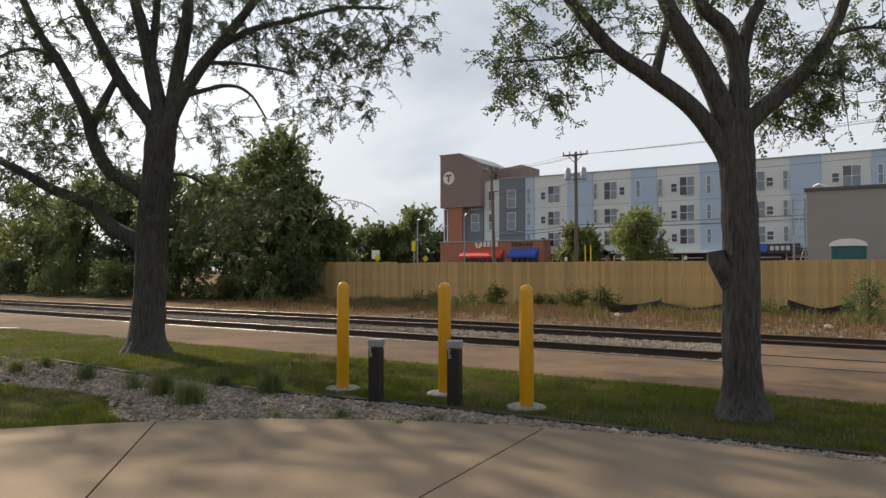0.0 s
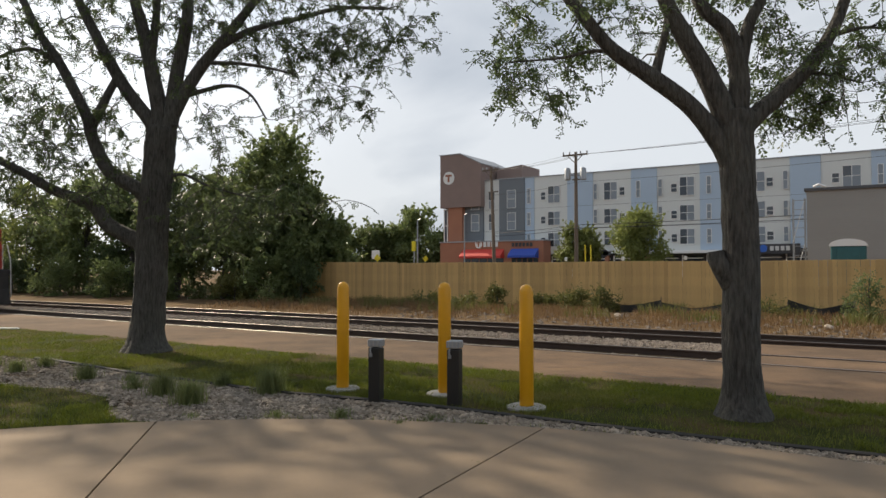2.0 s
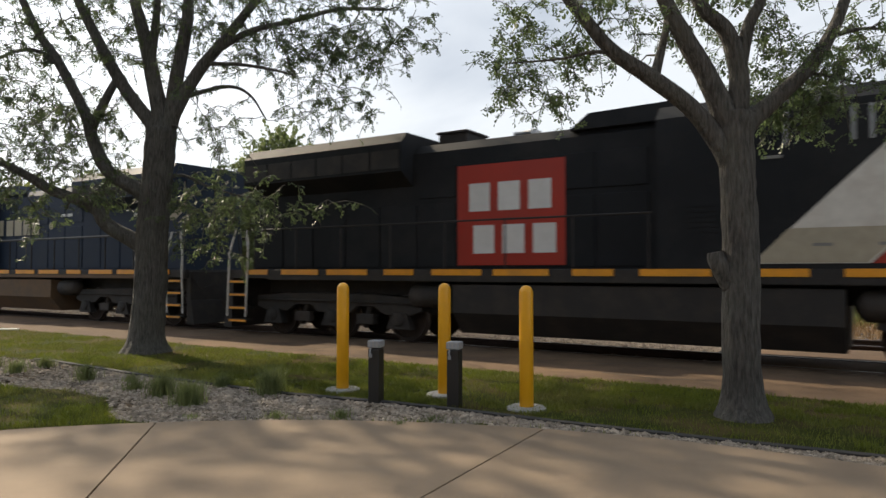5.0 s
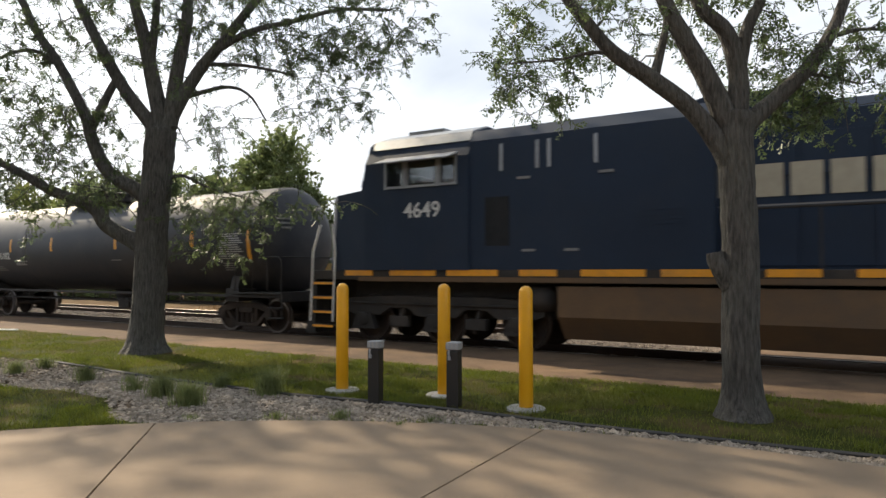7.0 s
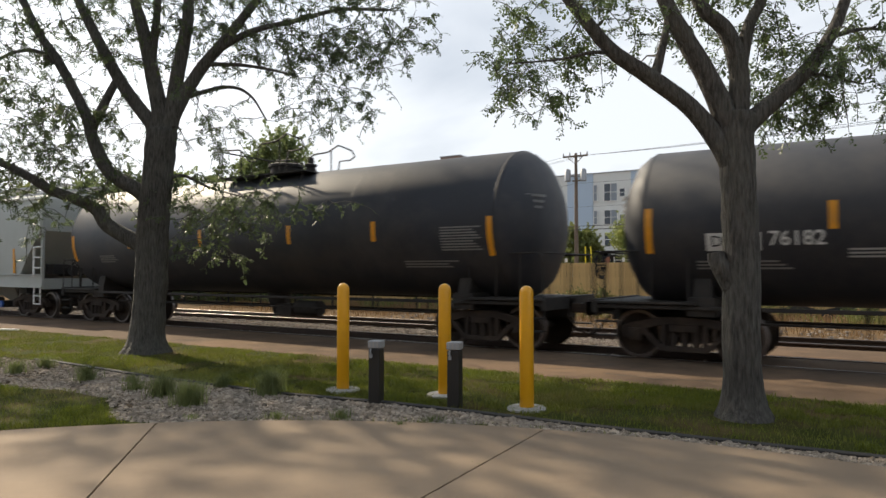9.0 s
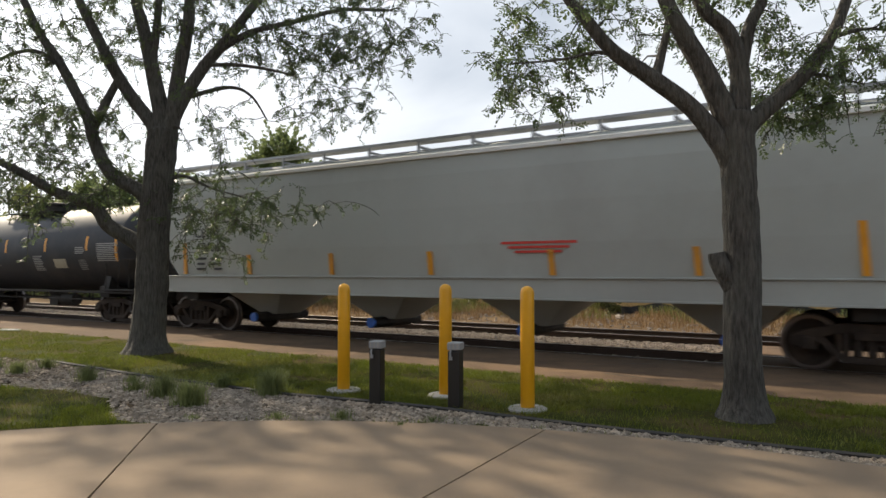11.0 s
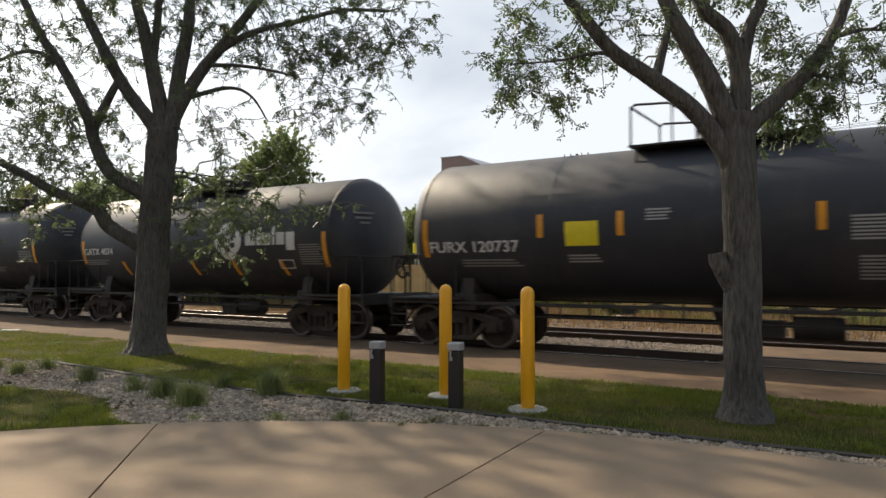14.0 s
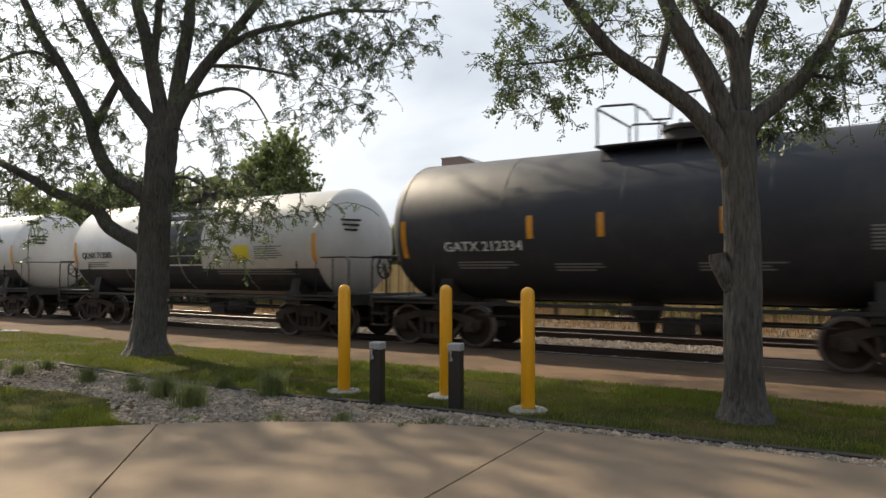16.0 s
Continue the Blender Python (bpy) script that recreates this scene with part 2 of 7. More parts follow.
M = dict(
    concrete=surface("plaza_concrete", (0.265, 0.20, 0.138), (0.215, 0.16, 0.11), 0.85, spec=0.2, scale=1.3, fine=110, bump=0.12, spread=0.04, dirt_or_dapple=(0.175, 0.13, 0.09), patch_amount=0.55),
    pad=surface("pad_concrete", (0.38, 0.37, 0.34), None, 0.9, scale=5, fine=80, bump=0.2),
    # streaks and warm patches mix real dust with painted tree shade and sunlit dapple
    asphalt=surface("old_asphalt", (0.165, 0.115, 0.078), (0.070, 0.050, 0.036), 0.9, spec=0.12, scale=0.9, fine=60, bump=0.5, spread=0.0, dirt_or_dapple=(0.23, 0.150, 0.092), patch_amount=0.65, weights=(1.5, 0.7, -0.62)),
    soil=surface("soil", (0.15, 0.10, 0.055), (0.08, 0.055, 0.033), 0.95, spec=0.05, scale=1.5, fine=40, bump=0.5, spread=0.0, dirt_or_dapple=(0.20, 0.135, 0.07), patch_amount=0.6),
    turf=surface("turf", (0.055, 0.066, 0.015), (0.028, 0.032, 0.010), 0.95, spec=0.04, scale=2.0, fine=70, bump=0.6, spread=0.0, dirt_or_dapple=(0.105, 0.070, 0.036), patch_amount=0.85),
    blade=surface("grass_blade", (0.175, 0.205, 0.014), (0.078, 0.102, 0.009), 0.6, scale=1.2, fine=9, bump=0, spread=0.3, through_light=0.35, dirt_or_dapple=(0.20, 0.17, 0.06), patch_amount=0.5),
    tuft=surface("tuft_blade", (0.20, 0.23, 0.085), (0.12, 0.15, 0.05), 0.6, scale=2, fine=9, bump=0, spread=0.25, through_light=0.4),
    dry=surface("dry_weed", (0.27, 0.165, 0.075), (0.16, 0.10, 0.048), 0.8, scale=2, fine=9, bump=0, spread=0.3, through_light=0.3),
    weed=surface("weed_leaf", (0.17, 0.165, 0.045), (0.09, 0.10, 0.028), 0.6, scale=2, fine=9, bump=0, spread=0.3, through_light=0.4),
    gravel=surface("gravel_stone", (0.54, 0.47, 0.385), (0.12, 0.098, 0.076), 0.9, scale=8, fine=90, bump=0.3, spread=0.65, spec=0.15, dirt_or_dapple=(0.17, 0.12, 0.075), patch_amount=0.4),
    ballast=surface("ballast_stone", (0.34, 0.28, 0.225), (0.085, 0.069, 0.055), 0.9, scale=8, fine=90, bump=0.3, spread=0.45),
    bed=surface("gravel_bed", (0.115, 0.086, 0.060), (0.045, 0.036, 0.027), 0.95, spec=0.05, scale=14, fine=70, bump=0.9, spread=0.0),
    rail=surface("rusty_rail", (0.085, 0.058, 0.045), (0.045, 0.033, 0.028), 0.6, 0.3, scale=4, fine=60, bump=0.2),
    railtop=surface("polished_railhead", (0.24, 0.22, 0.20), (0.15, 0.135, 0.12), 0.42, 1.0, scale=3, fine=80, bump=0.03),
    tie=surface("creosoted_tie", (0.085, 0.065, 0.05), (0.045, 0.036, 0.03), 0.85, scale=3, fine=40, bump=0.5, stretch=(1, 0.2, 1)),
    yellow=surface("yellow_plastic", (0.80, 0.40, 0.010), (0.70, 0.33, 0.008), 0.38, scale=2, fine=50, bump=0.03, spread=0.03, dirt_or_dapple=(0.42, 0.24, 0.05), patch_amount=0.25),
    blackpost=surface("black_post", (0.018, 0.018, 0.017), None, 0.5, scale=5, fine=60, bump=0.05),
    grey_plastic=surface("grey_cap", (0.33, 0.34, 0.35), None, 0.5, scale=5, fine=60, bump=0.05),
    dark_edge=surface("dark_edging", (0.035, 0.033, 0.03), None, 0.7, scale=5, fine=60, bump=0.1),
    bark=surface("locust_bark", (0.130, 0.122, 0.108), (0.024, 0.022, 0.019), 0.9, weights=(0.7, 2.0, -0.9), depth=0.06, scale=7, fine=34, bump=1.0, spread=0.03, stretch=(1, 1, 0.16), dirt_or_dapple=(0.12, 0.125, 0.10), patch_amount=0.35),
    leaf=surface("locust_leaf", (0.125, 0.165, 0.072), (0.075, 0.105, 0.046), 0.45, scale=0.9, fine=6, bump=0, spread=0.35, through_light=0.6),
    leaf_dark=surface("grove_leaf", (0.215, 0.255, 0.092), (0.100, 0.138, 0.054), 0.45, scale=0.5, fine=5, bump=0, spread=0.4, through_light=0.55),
    leaf_light=surface("street_tree_leaf", (0.25, 0.28, 0.085), (0.15, 0.18, 0.05), 0.5, scale=0.5, fine=5, bump=0, spread=0.3, through_light=0.5),
    fence=surface("new_pine_board", (0.60, 0.40, 0.165), (0.50, 0.32, 0.125), 0.75, scale=1.6, fine=30, bump=0.15, spread=0.30, stretch=(3, 1, 0.15), dirt_or_dapple=(0.33, 0.20, 0.08), patch_amount=0.55),
    silt=surface("black_silt_cloth", (0.028, 0.028, 0.03), None, 0.6, scale=3, fine=30, bump=0.3),
    wood_pole=surface("weathered_pole", (0.16, 0.125, 0.095), None, 0.9, scale=3, fine=30, bump=0.4, stretch=(3, 3, 0.2)),
    wire=surface("wire", (0.05, 0.05, 0.055), None, 0.6, bump=0),
    pole_grey=surface("galvanised_steel", (0.35, 0.36, 0.37), None, 0.45, 0.7, bump=0.02),
    panel_light=surface("pale_panel", (0.66, 0.68, 0.66), (0.61, 0.63, 0.61), 0.7, scale=0.3, fine=12, bump=0.02, spread=0.03),
    panel_blue=surface("blue_grey_panel", (0.43, 0.53, 0.645), (0.39, 0.49, 0.60), 0.7, scale=0.3, fine=12, bump=0.02, spread=0.03),
    panel_dark=surface("slate_panel", (0.17, 0.19, 0.21), (0.14, 0.16, 0.18), 0.7, scale=0.3, fine=12, bump=0.02, spread=0.03),
    brick=surface("brown_brick", (0.27, 0.20, 0.175), (0.22, 0.16, 0.14), 0.85, scale=0.6, fine=10, bump=0.1, spread=0.04),
    brick_red=surface("red_brick", (0.38, 0.17, 0.10), (0.30, 0.13, 0.08), 0.85, scale=0.6, fine=10, bump=0.1, spread=0.04),
    block=surface("grey_block_wall", (0.33, 0.315, 0.29), (0.28, 0.265, 0.245), 0.9, scale=0.5, fine=8, bump=0.15, spread=0.05, stretch=(0.4, 1, 2.0)),
    coping=surface("dark_coping", (0.09, 0.09, 0.095), None, 0.5, bump=0.05),
    white=surface("white_paint", (0.78, 0.78, 0.76), (0.72, 0.72, 0.70), 0.55, scale=2, fine=20, bump=0.03, spread=0.03),
    pane=surface("window_glass", (0.035, 0.045, 0.055), (0.025, 0.03, 0.04), 0.08, scale=0.4, fine=3, bump=0, spread=0.3, spec=0.8),
    # paler bluish colour for some of the window panes
    pale_pane=surface("pale_bluish_pane", (0.25, 0.29, 0.33), None, 0.5, bump=0.0, spread=0.15),
    red_awning=surface("red_awning", (0.62, 0.055, 0.04), None, 0.7, bump=0.05),
    blue_awning=surface("blue_awning", (0.03, 0.08, 0.42), None, 0.7, bump=0.05),
    dark_trim=surface("dark_trim", (0.05, 0.05, 0.055), None, 0.6, bump=0.02),
    teal=surface("teal_plastic", (0.03, 0.13, 0.14), None, 0.5, bump=0.04),
    sign_yellow=surface("sign_yellow", (0.75, 0.62, 0.02), None, 0.5, bump=0.0),
    tank_black=surface("tank_black", (0.026, 0.030, 0.040), (0.015, 0.017, 0.023), 0.60, scale=1.1, fine=40, bump=0.06, spread=0.15, dirt_or_dapple=(0.11, 0.095, 0.082), patch_amount=0.35, stretch=(1, 1, 0.4)),
    tank_white=surface("tank_white", (0.66, 0.66, 0.64), (0.55, 0.54, 0.52), 0.4, scale=1.1, fine=40, bump=0.04, dirt_or_dapple=(0.34, 0.30, 0.26), patch_amount=0.4, stretch=(1, 1, 0.4)),
    hopper_grey=surface("hopper_grey", (0.40, 0.42, 0.40), (0.35, 0.37, 0.35), 0.6, scale=0.7, fine=30, bump=0.04, dirt_or_dapple=(0.27, 0.26, 0.24), patch_amount=0.4, stretch=(1, 1, 0.3)),
    underframe=surface("grimy_underframe", (0.022, 0.020, 0.019), (0.012, 0.011, 0.010), 0.75, scale=4, fine=40, bump=0.3, dirt_or_dapple=(0.06, 0.046, 0.035), patch_amount=0.5),
    truck=surface("rusty_truck", (0.050, 0.038, 0.031), (0.022, 0.018, 0.016), 0.85, scale=5, fine=40, bump=0.3, spec=0.25, dirt_or_dapple=(0.10, 0.070, 0.048), patch_amount=0.45),
    tread=surface("worn_wheel_tread", (0.22, 0.20, 0.19), (0.12, 0.10, 0.09), 0.4, 0.8, bump=0.05),
    loco_red=surface("loco_red", (0.37, 0.030, 0.014), (0.30, 0.024, 0.013), 0.45, scale=1.2, fine=40, bump=0.03, spread=0.0, dirt_or_dapple=(0.17, 0.04, 0.025), patch_amount=0.35, spec=0.35),
    loco_black=surface("loco_black", (0.018, 0.020, 0.023), (0.010, 0.011, 0.013), 0.68, scale=1.2, fine=40, bump=0.04, spread=0.05, dirt_or_dapple=(0.045, 0.042, 0.040), patch_amount=0.35, spec=0.15),
    loco_blue=surface("loco_midnight_blue", (0.019, 0.032, 0.058), (0.012, 0.021, 0.039), 0.62, scale=1.2, fine=40, bump=0.04, spread=0.05, dirt_or_dapple=(0.030, 0.036, 0.045), patch_amount=0.35, spec=0.22),
    loco_white=surface("loco_white", (0.70, 0.68, 0.62), None, 0.5, bump=0.02, dirt_or_dapple=(0.4, 0.35, 0.3), patch_amount=0.35),
    tank_brown=surface("dusty_fuel_tank", (0.16, 0.095, 0.045), (0.085, 0.052, 0.028), 0.8, scale=2, fine=30, bump=0.1, dirt_or_dapple=(0.06, 0.05, 0.04), patch_amount=0.5),
    stripe_amber=surface("amber_reflector", (0.80, 0.34, 0.015), None, 0.4, scale=6, fine=40, bump=0.0, spread=0.08, dirt_or_dapple=(0.3, 0.16, 0.05), patch_amount=0.45),
    letter_white=surface("white_lettering", (0.66, 0.66, 0.64), (0.54, 0.54, 0.52), 0.6, scale=6, fine=40, bump=0.0),
    letter_mid=surface("weathered_lettering", (0.36, 0.36, 0.35), (0.26, 0.26, 0.255), 0.6, scale=6, fine=40, bump=0.0),
    letter_dim=surface("dusty_lettering", (0.22, 0.22, 0.215), (0.15, 0.15, 0.15), 0.6, scale=6, fine=40, bump=0.0),
    letter_gold=surface("faded_lettering", (0.40, 0.36, 0.27), (0.28, 0.25, 0.19), 0.6, scale=6, fine=40, bump=0.0),
    letter_dark=surface("dark_lettering", (0.02, 0.02, 0.022), None, 0.6, scale=6, fine=40, bump=0.0),
    rail_white=surface("white_handrail", (0.66, 0.65, 0.62), None, 0.5, bump=0.02),
    # blue of the reflected sky is put into this glass colour
    sky_blue_glass=surface("sky_blue_glass", (0.05, 0.11, 0.22), None, 0.06, bump=0, spec=0.9),
    lamp=surface("headlamp_glow", (1.0, 0.86, 0.6), (1.0, 0.8, 0.5), 0.3, bump=0, glowing=0.55),
    blue_plastic=surface("blue_valve", (0.03, 0.14, 0.55), None, 0.4, bump=0),
)

clear = bpy.data.materials.new("clear_glass")
clear.use_nodes = True
nt = clear.node_tree
nt.nodes.clear()
see, shine, both_, end_ = (nt.nodes.new(k) for k in ("ShaderNodeBsdfTransparent", "ShaderNodeBsdfGlossy", "ShaderNodeMixShader", "ShaderNodeOutputMaterial"))
see.inputs["Color"].default_value, shine.inputs["Roughness"].default_value, both_.inputs[0].default_value = (0.72, 0.80, 0.84, 1), 0.04, 0.12
nt.links.new(see.outputs[0], both_.inputs[1])
nt.links.new(shine.outputs[0], both_.inputs[2])
nt.links.new(both_.outputs[0], end_.inputs[0])
M["clear"] = clear

# ---- building blocks ----


def box(bm, x, y, z, sx, sy, sz, turn=None):
    m = Matrix.Translation((x, y, z)) @ (turn or Matrix()) @ Matrix.Diagonal((sx, sy, sz, 1))
    return bmesh.ops.create_cube(bm, size=1.0, matrix=m)["verts"]


def tube(bm, points, radii, sides=8, caps=True):
    """A round bar along points, with a radius at each."""
    points = [Vector(p) for p in points]
    if not hasattr(radii, "__len__"):
        radii = [radii] * len(points)
    rings = []
    side = None
    for i, p in enumerate(points):
        way = (points[min(i + 1, len(points) - 1)] - points[max(i - 1, 0)]).normalized()
        if side is None:
            side = way.orthogonal().normalized()
        side = (side - way * side.dot(way)).normalized()
        up = way.cross(side)
        rings.append([bm.verts.new(p + (side * math.cos(a) + up * math.sin(a)) * radii[i])
                      for a in (2 * math.pi * k / sides for k in range(sides))])
    for a, b in zip(rings, rings[1:]):
        for k in range(sides):
            bm.faces.new((a[k], a[(k + 1) % sides], b[(k + 1) % sides], b[k]))
    if caps:
        bm.faces.new(rings[0][::-1])
        bm.faces.new(rings[-1])


def turned(bm, profile, centre=(0, 0, 0), axis="z", sides=24, closed=True):
    """A body of revolution: profile is (along, radius) pairs."""
    rings = []
    c = Vector(centre)
    for along, r in profile:
        ring = []
        for k in range(sides):
            a = 2 * math.pi * k / sides
            u, v = r * math.cos(a), r * math.sin(a)
            ring.append(bm.verts.new(c + Vector({"x": (along, u, v), "y": (v, along, u), "z": (u, v, along)}[axis])))
        rings.append(ring)
    for a, b in zip(rings, rings[1:]):
        for k in range(sides):
            bm.faces.new((a[k], a[(k + 1) % sides], b[(k + 1) % sides], b[k]))
    if closed:
        bm.faces.new(rings[0][::-1])
        bm.faces.new(rings[-1])


def prism(bm, outline, low, high, axis="y"):
    """An outline of (a, b) pairs pushed along an axis. axis y: pairs are (x, z); x: (y, z); z: (x, y)."""
    def at(a, b, c):
        return {"y": (a, c, b), "x": (c, a, b), "z": (a, b, c)}[axis]
    one = [bm.verts.new(at(a, b, low)) for a, b in outline]
    two = [bm.verts.new(at(a, b, high)) for a, b in outline]
    n = len(one)
    bm.faces.new(one)
    bm.faces.new(two[::-1])
    for k in range(n):
        bm.faces.new((one[k], two[k], two[(k + 1) % n], one[(k + 1) % n]))


def mesh_of(name, bm, material, smooth=False, bevel=0.0):
    if bevel:
        sharp = [e for e in bm.edges if len(e.link_faces) == 2 and e.calc_face_angle(0) > 0.6]
        bmesh.ops.bevel(bm, geom=sharp, offset=bevel, segments=2, affect="EDGES", profile=0.5, clamp_overlap=True)
    bmesh.ops.recalc_face_normals(bm, faces=bm.faces)
    me = bpy.data.meshes.new(name)
    bm.to_mesh(me)
    bm.free()
    me.materials.append(material)
    if smooth:
        me.shade_smooth()
        me.set_sharp_from_angle(angle=radians(38))
    return me


def part(name, bm, material, parent, label="", smooth=False, bevel=0.0):
    """One mesh object under a thing or under a part."""
    ob = new(name, mesh_of(name, bm, material, smooth, bevel))
    ob.parent = parent
    if label:
        tagged(ob, label)
    return ob


def thing(name, label, category, group="", at=None, kind=""):
    ob = tagged(new(name), label, category, group, kind)
    ob.empty_display_size = 0.2
    if at is not None:
        ob.matrix_basis = at
    return ob


def whole(name, bm, material, label, category="", group="", kind="", smooth=False, bevel=0.0):
    """A thing of one mesh."""
    return tagged(new(name, mesh_of(name, bm, material, smooth, bevel)), label, category, group, kind)


def raw_mesh(name, verts, faces, material, smooth=False):
    me = bpy.data.meshes.new(name)
    me.from_pydata(np.asarray(verts).tolist(), [], np.asarray(faces).tolist())
    me.materials.append(material)
    if smooth:
        me.shade_smooth()
    return me


LETTERS = {}


def lettering(text, size, material, parent, m, name="lettering", wide=1.0, thick=0.006):
    """Raised or painted characters, as a mesh; m puts their middle and their facing (local z outwards)."""
    key = (text, size, material.name, wide)
    if key not in LETTERS:
        curve = bpy.data.curves.new(name, "FONT")
        curve.body, curve.size, curve.align_x, curve.align_y = text, size * 1.4, "CENTER", "CENTER"
        curve.extrude, curve.offset, curve.resolution_u = thick, size * 0.012, 3
        ob = bpy.data.objects.new(name, curve)
        scene.collection.objects.link(ob)
        me = bpy.data.meshes.new_from_object(ob.evaluated_get(bpy.context.evaluated_depsgraph_get()))
        bpy.data.objects.remove(ob)
        me.transform(Matrix.Diagonal((wide, 1, 1, 1)))
        me.materials.clear()
        me.materials.append(material)
        LETTERS[key] = me
    ob = new(name, LETTERS[key])
    ob.parent, ob.matrix_basis = parent, m
    return ob


FRONT = pose(0, 0, 0, 90, 0, 0)  # turns a flat sign to face -y


def wobble(x, y, scale=1.0, seed=0.0):
    return noise.noise(Vector((x * scale, y * scale, seed)))
# ---- ground, plaza, tracks ----
PLAZA = (-0.82, -1.77)
PLAZA_R = 8.66
FAR_EDGE = ((-15.0, 6.55), (-12.74, 6.83), (-9.55, 6.63), (-6.77, 6.66), (-5.1, 6.91), (-1.74, 7.06), (0.0, 7.2), (6.0, 7.5))
NEAR_EDGE = ((-15.0, 5.35), (-10.67, 4.96), (-9.6, 5.25), (-8.47, 5.25), (-7.3, 4.55), (-6.7, 4.62))


def between(line, x):
    for (x0, y0), (x1, y1) in zip(line, line[1:]):
        if x <= x1:
            return y0 + (y1 - y0) * max(0.0, (x - x0) / (x1 - x0))
    return line[-1][1]


def plaza_edge(x):
    return PLAZA[1] + math.sqrt(max(0.0, PLAZA_R ** 2 - (x - PLAZA[0]) ** 2))


def bed_near(x):
    return between(NEAR_EDGE, x) if x < -6.7 else plaza_edge(x) + 0.01


def sheet(name, material, label, x0, x1, y0, y1, nx, ny, height, category="ground"):
    xs, ys = np.linspace(x0, x1, nx), np.linspace(y0, y1, ny)
    verts = [(x, y, height(x, y)) for y in ys for x in xs]
    faces = [(j * nx + i, j * nx + i + 1, (j + 1) * nx + i + 1, (j + 1) * nx + i) for j in range(ny - 1) for i in range(nx - 1)]
    return tagged(new(name, raw_mesh(name, verts, faces, material, True)), label, category, kind="structure")


sheet("ground", M["soil"], "bare brown soil reaching to the horizon", -3000, 3000, -3000, 3000, 9, 9, lambda x, y: -0.32)
sheet("verge_ground", M["soil"], "stony brown soil with dry weeds beside the railway", -90, 30, 19.6, 29.5, 160, 24,
      lambda x, y: -0.16 + 0.16 * min(1, max(0, (y - 20) / 5)) + 0.04 * wobble(x, y, 1.1) + 0.02 * wobble(x, y, 4))
sheet("raised_lot", M["soil"], "raised gravelly building lot behind the fence", -140, 60, 29.4, 140, 60, 40,
      lambda x, y: 0.75 * min(1, (y - 29.4) / 2.5))


def lawn_height(x, y):
    if math.hypot(x - PLAZA[0], y - PLAZA[1]) < PLAZA_R - 0.05 or (bed_near(x) + 0.1 < y < between(FAR_EDGE, x) - 0.03):
        return -0.07
    return 0.0 + 0.012 * wobble(x, y, 1.5) + 0.03 * max(0, 1 - math.hypot(x + 1.36, y - 8.27) / 0.8) + 0.04 * max(0, 1 - math.hypot(x + 12.45, y - 8.54) / 1.1)


sheet("lawn", M["turf"], "mown green lawn with worn patches", -60, 20, -8, 10.02, 640, 150, lawn_height)
sheet("asphalt_path", M["asphalt"], "cracked dusty asphalt path beside the rails", -90, 30, 9.96, 13.155, 500, 16,
      lambda x, y: -0.012 + 0.004 * wobble(x, y, 0.9) - (0.02 if y < 9.99 else 0), "path")

# plain wall added behind the viewer, unseen, to hold back sky light
bm = bmesh.new()
box(bm, -2.0, -12.0, 3.6, 60.0, 0.4, 7.6)
tagged(new("wall_south", mesh_of("wall_south", bm, M["brick"])), "plain brick wall added out of view to hold back sky light", "wall", kind="structure")

# plaza slabs, cut by radial joints
plaza = thing("plaza", "pale tan concrete plaza with radial joints", "plaza", kind="structure")
JOINTS = (-2.6, 0.58)
slab_edges = [93.7 + 40.8 * k for k in range(-4, 5)] + [93.7 + 360 - 40.8 * 4]


def to_rim(a):
    """Where a joint line at this angle meets the round rim of the plaza."""
    d = Vector((math.cos(radians(a)), math.sin(radians(a))))
    o = Vector((JOINTS[0] - PLAZA[0], JOINTS[1] - PLAZA[1]))
    b = o.dot(d)
    k = -b + math.sqrt(b * b - o.dot(o) + PLAZA_R ** 2)
    return (JOINTS[0] + d.x * k, JOINTS[1] + d.y * k)


for a0, a1 in zip(slab_edges, slab_edges[1:]):
    bm = bmesh.new()
    steps = 26
    gap = 0.009
    outer = [to_rim(a) for a in np.linspace(a0 + math.degrees(gap / 6), a1 - math.degrees(gap / 6), steps)]
    inner = [(JOINTS[0] + 1.2 * math.cos(radians(a)), JOINTS[1] + 1.2 * math.sin(radians(a))) for a in np.linspace(a1 - math.degrees(gap / 1.2), a0 + math.degrees(gap / 1.2), steps)]
    prism(bm, outer + inner, -0.1, 0.012, "z")
    part("slab", bm, M["concrete"], plaza, bevel=0.006)
bm = bmesh.new()
turned(bm, [(-0.1, 1.19), (0.006, 1.19), (0.012, 1.184)], (JOINTS[0], JOINTS[1], 0), "z", 48)
part("centre_slab", bm, M["concrete"], plaza)

# gravel bed, its stones and its edging
xs = np.linspace(-15.0, 5.9, 160)
verts, faces = [], []
for i, x in enumerate(xs):
    n, f_ = bed_near(x), between(FAR_EDGE, x)
    for k in range(7):
        y = n + (f_ - n) * k / 6
        verts.append((x, y, -0.022 + 0.012 * wobble(x, y, 6)))
    if i:
        faces += [((i - 1) * 7 + k, i * 7 + k, i * 7 + k + 1, (i - 1) * 7 + k + 1) for k in range(6)]
tagged(new("gravel_bed", raw_mesh("gravel_bed", verts, faces, M["bed"])), "fine grey gravel bed along the plaza", "ground", kind="structure")

STONE_V = np.array([(1, 0, 0), (-1, 0, 0), (0, 1, 0), (0, -1, 0), (0, 0, 1), (0, 0, -1), (0.62, 0.62, 0.5), (-0.62, 0.6, 0.45), (0.6, -0.62, 0.5), (-0.6, -0.6, 0.55)])
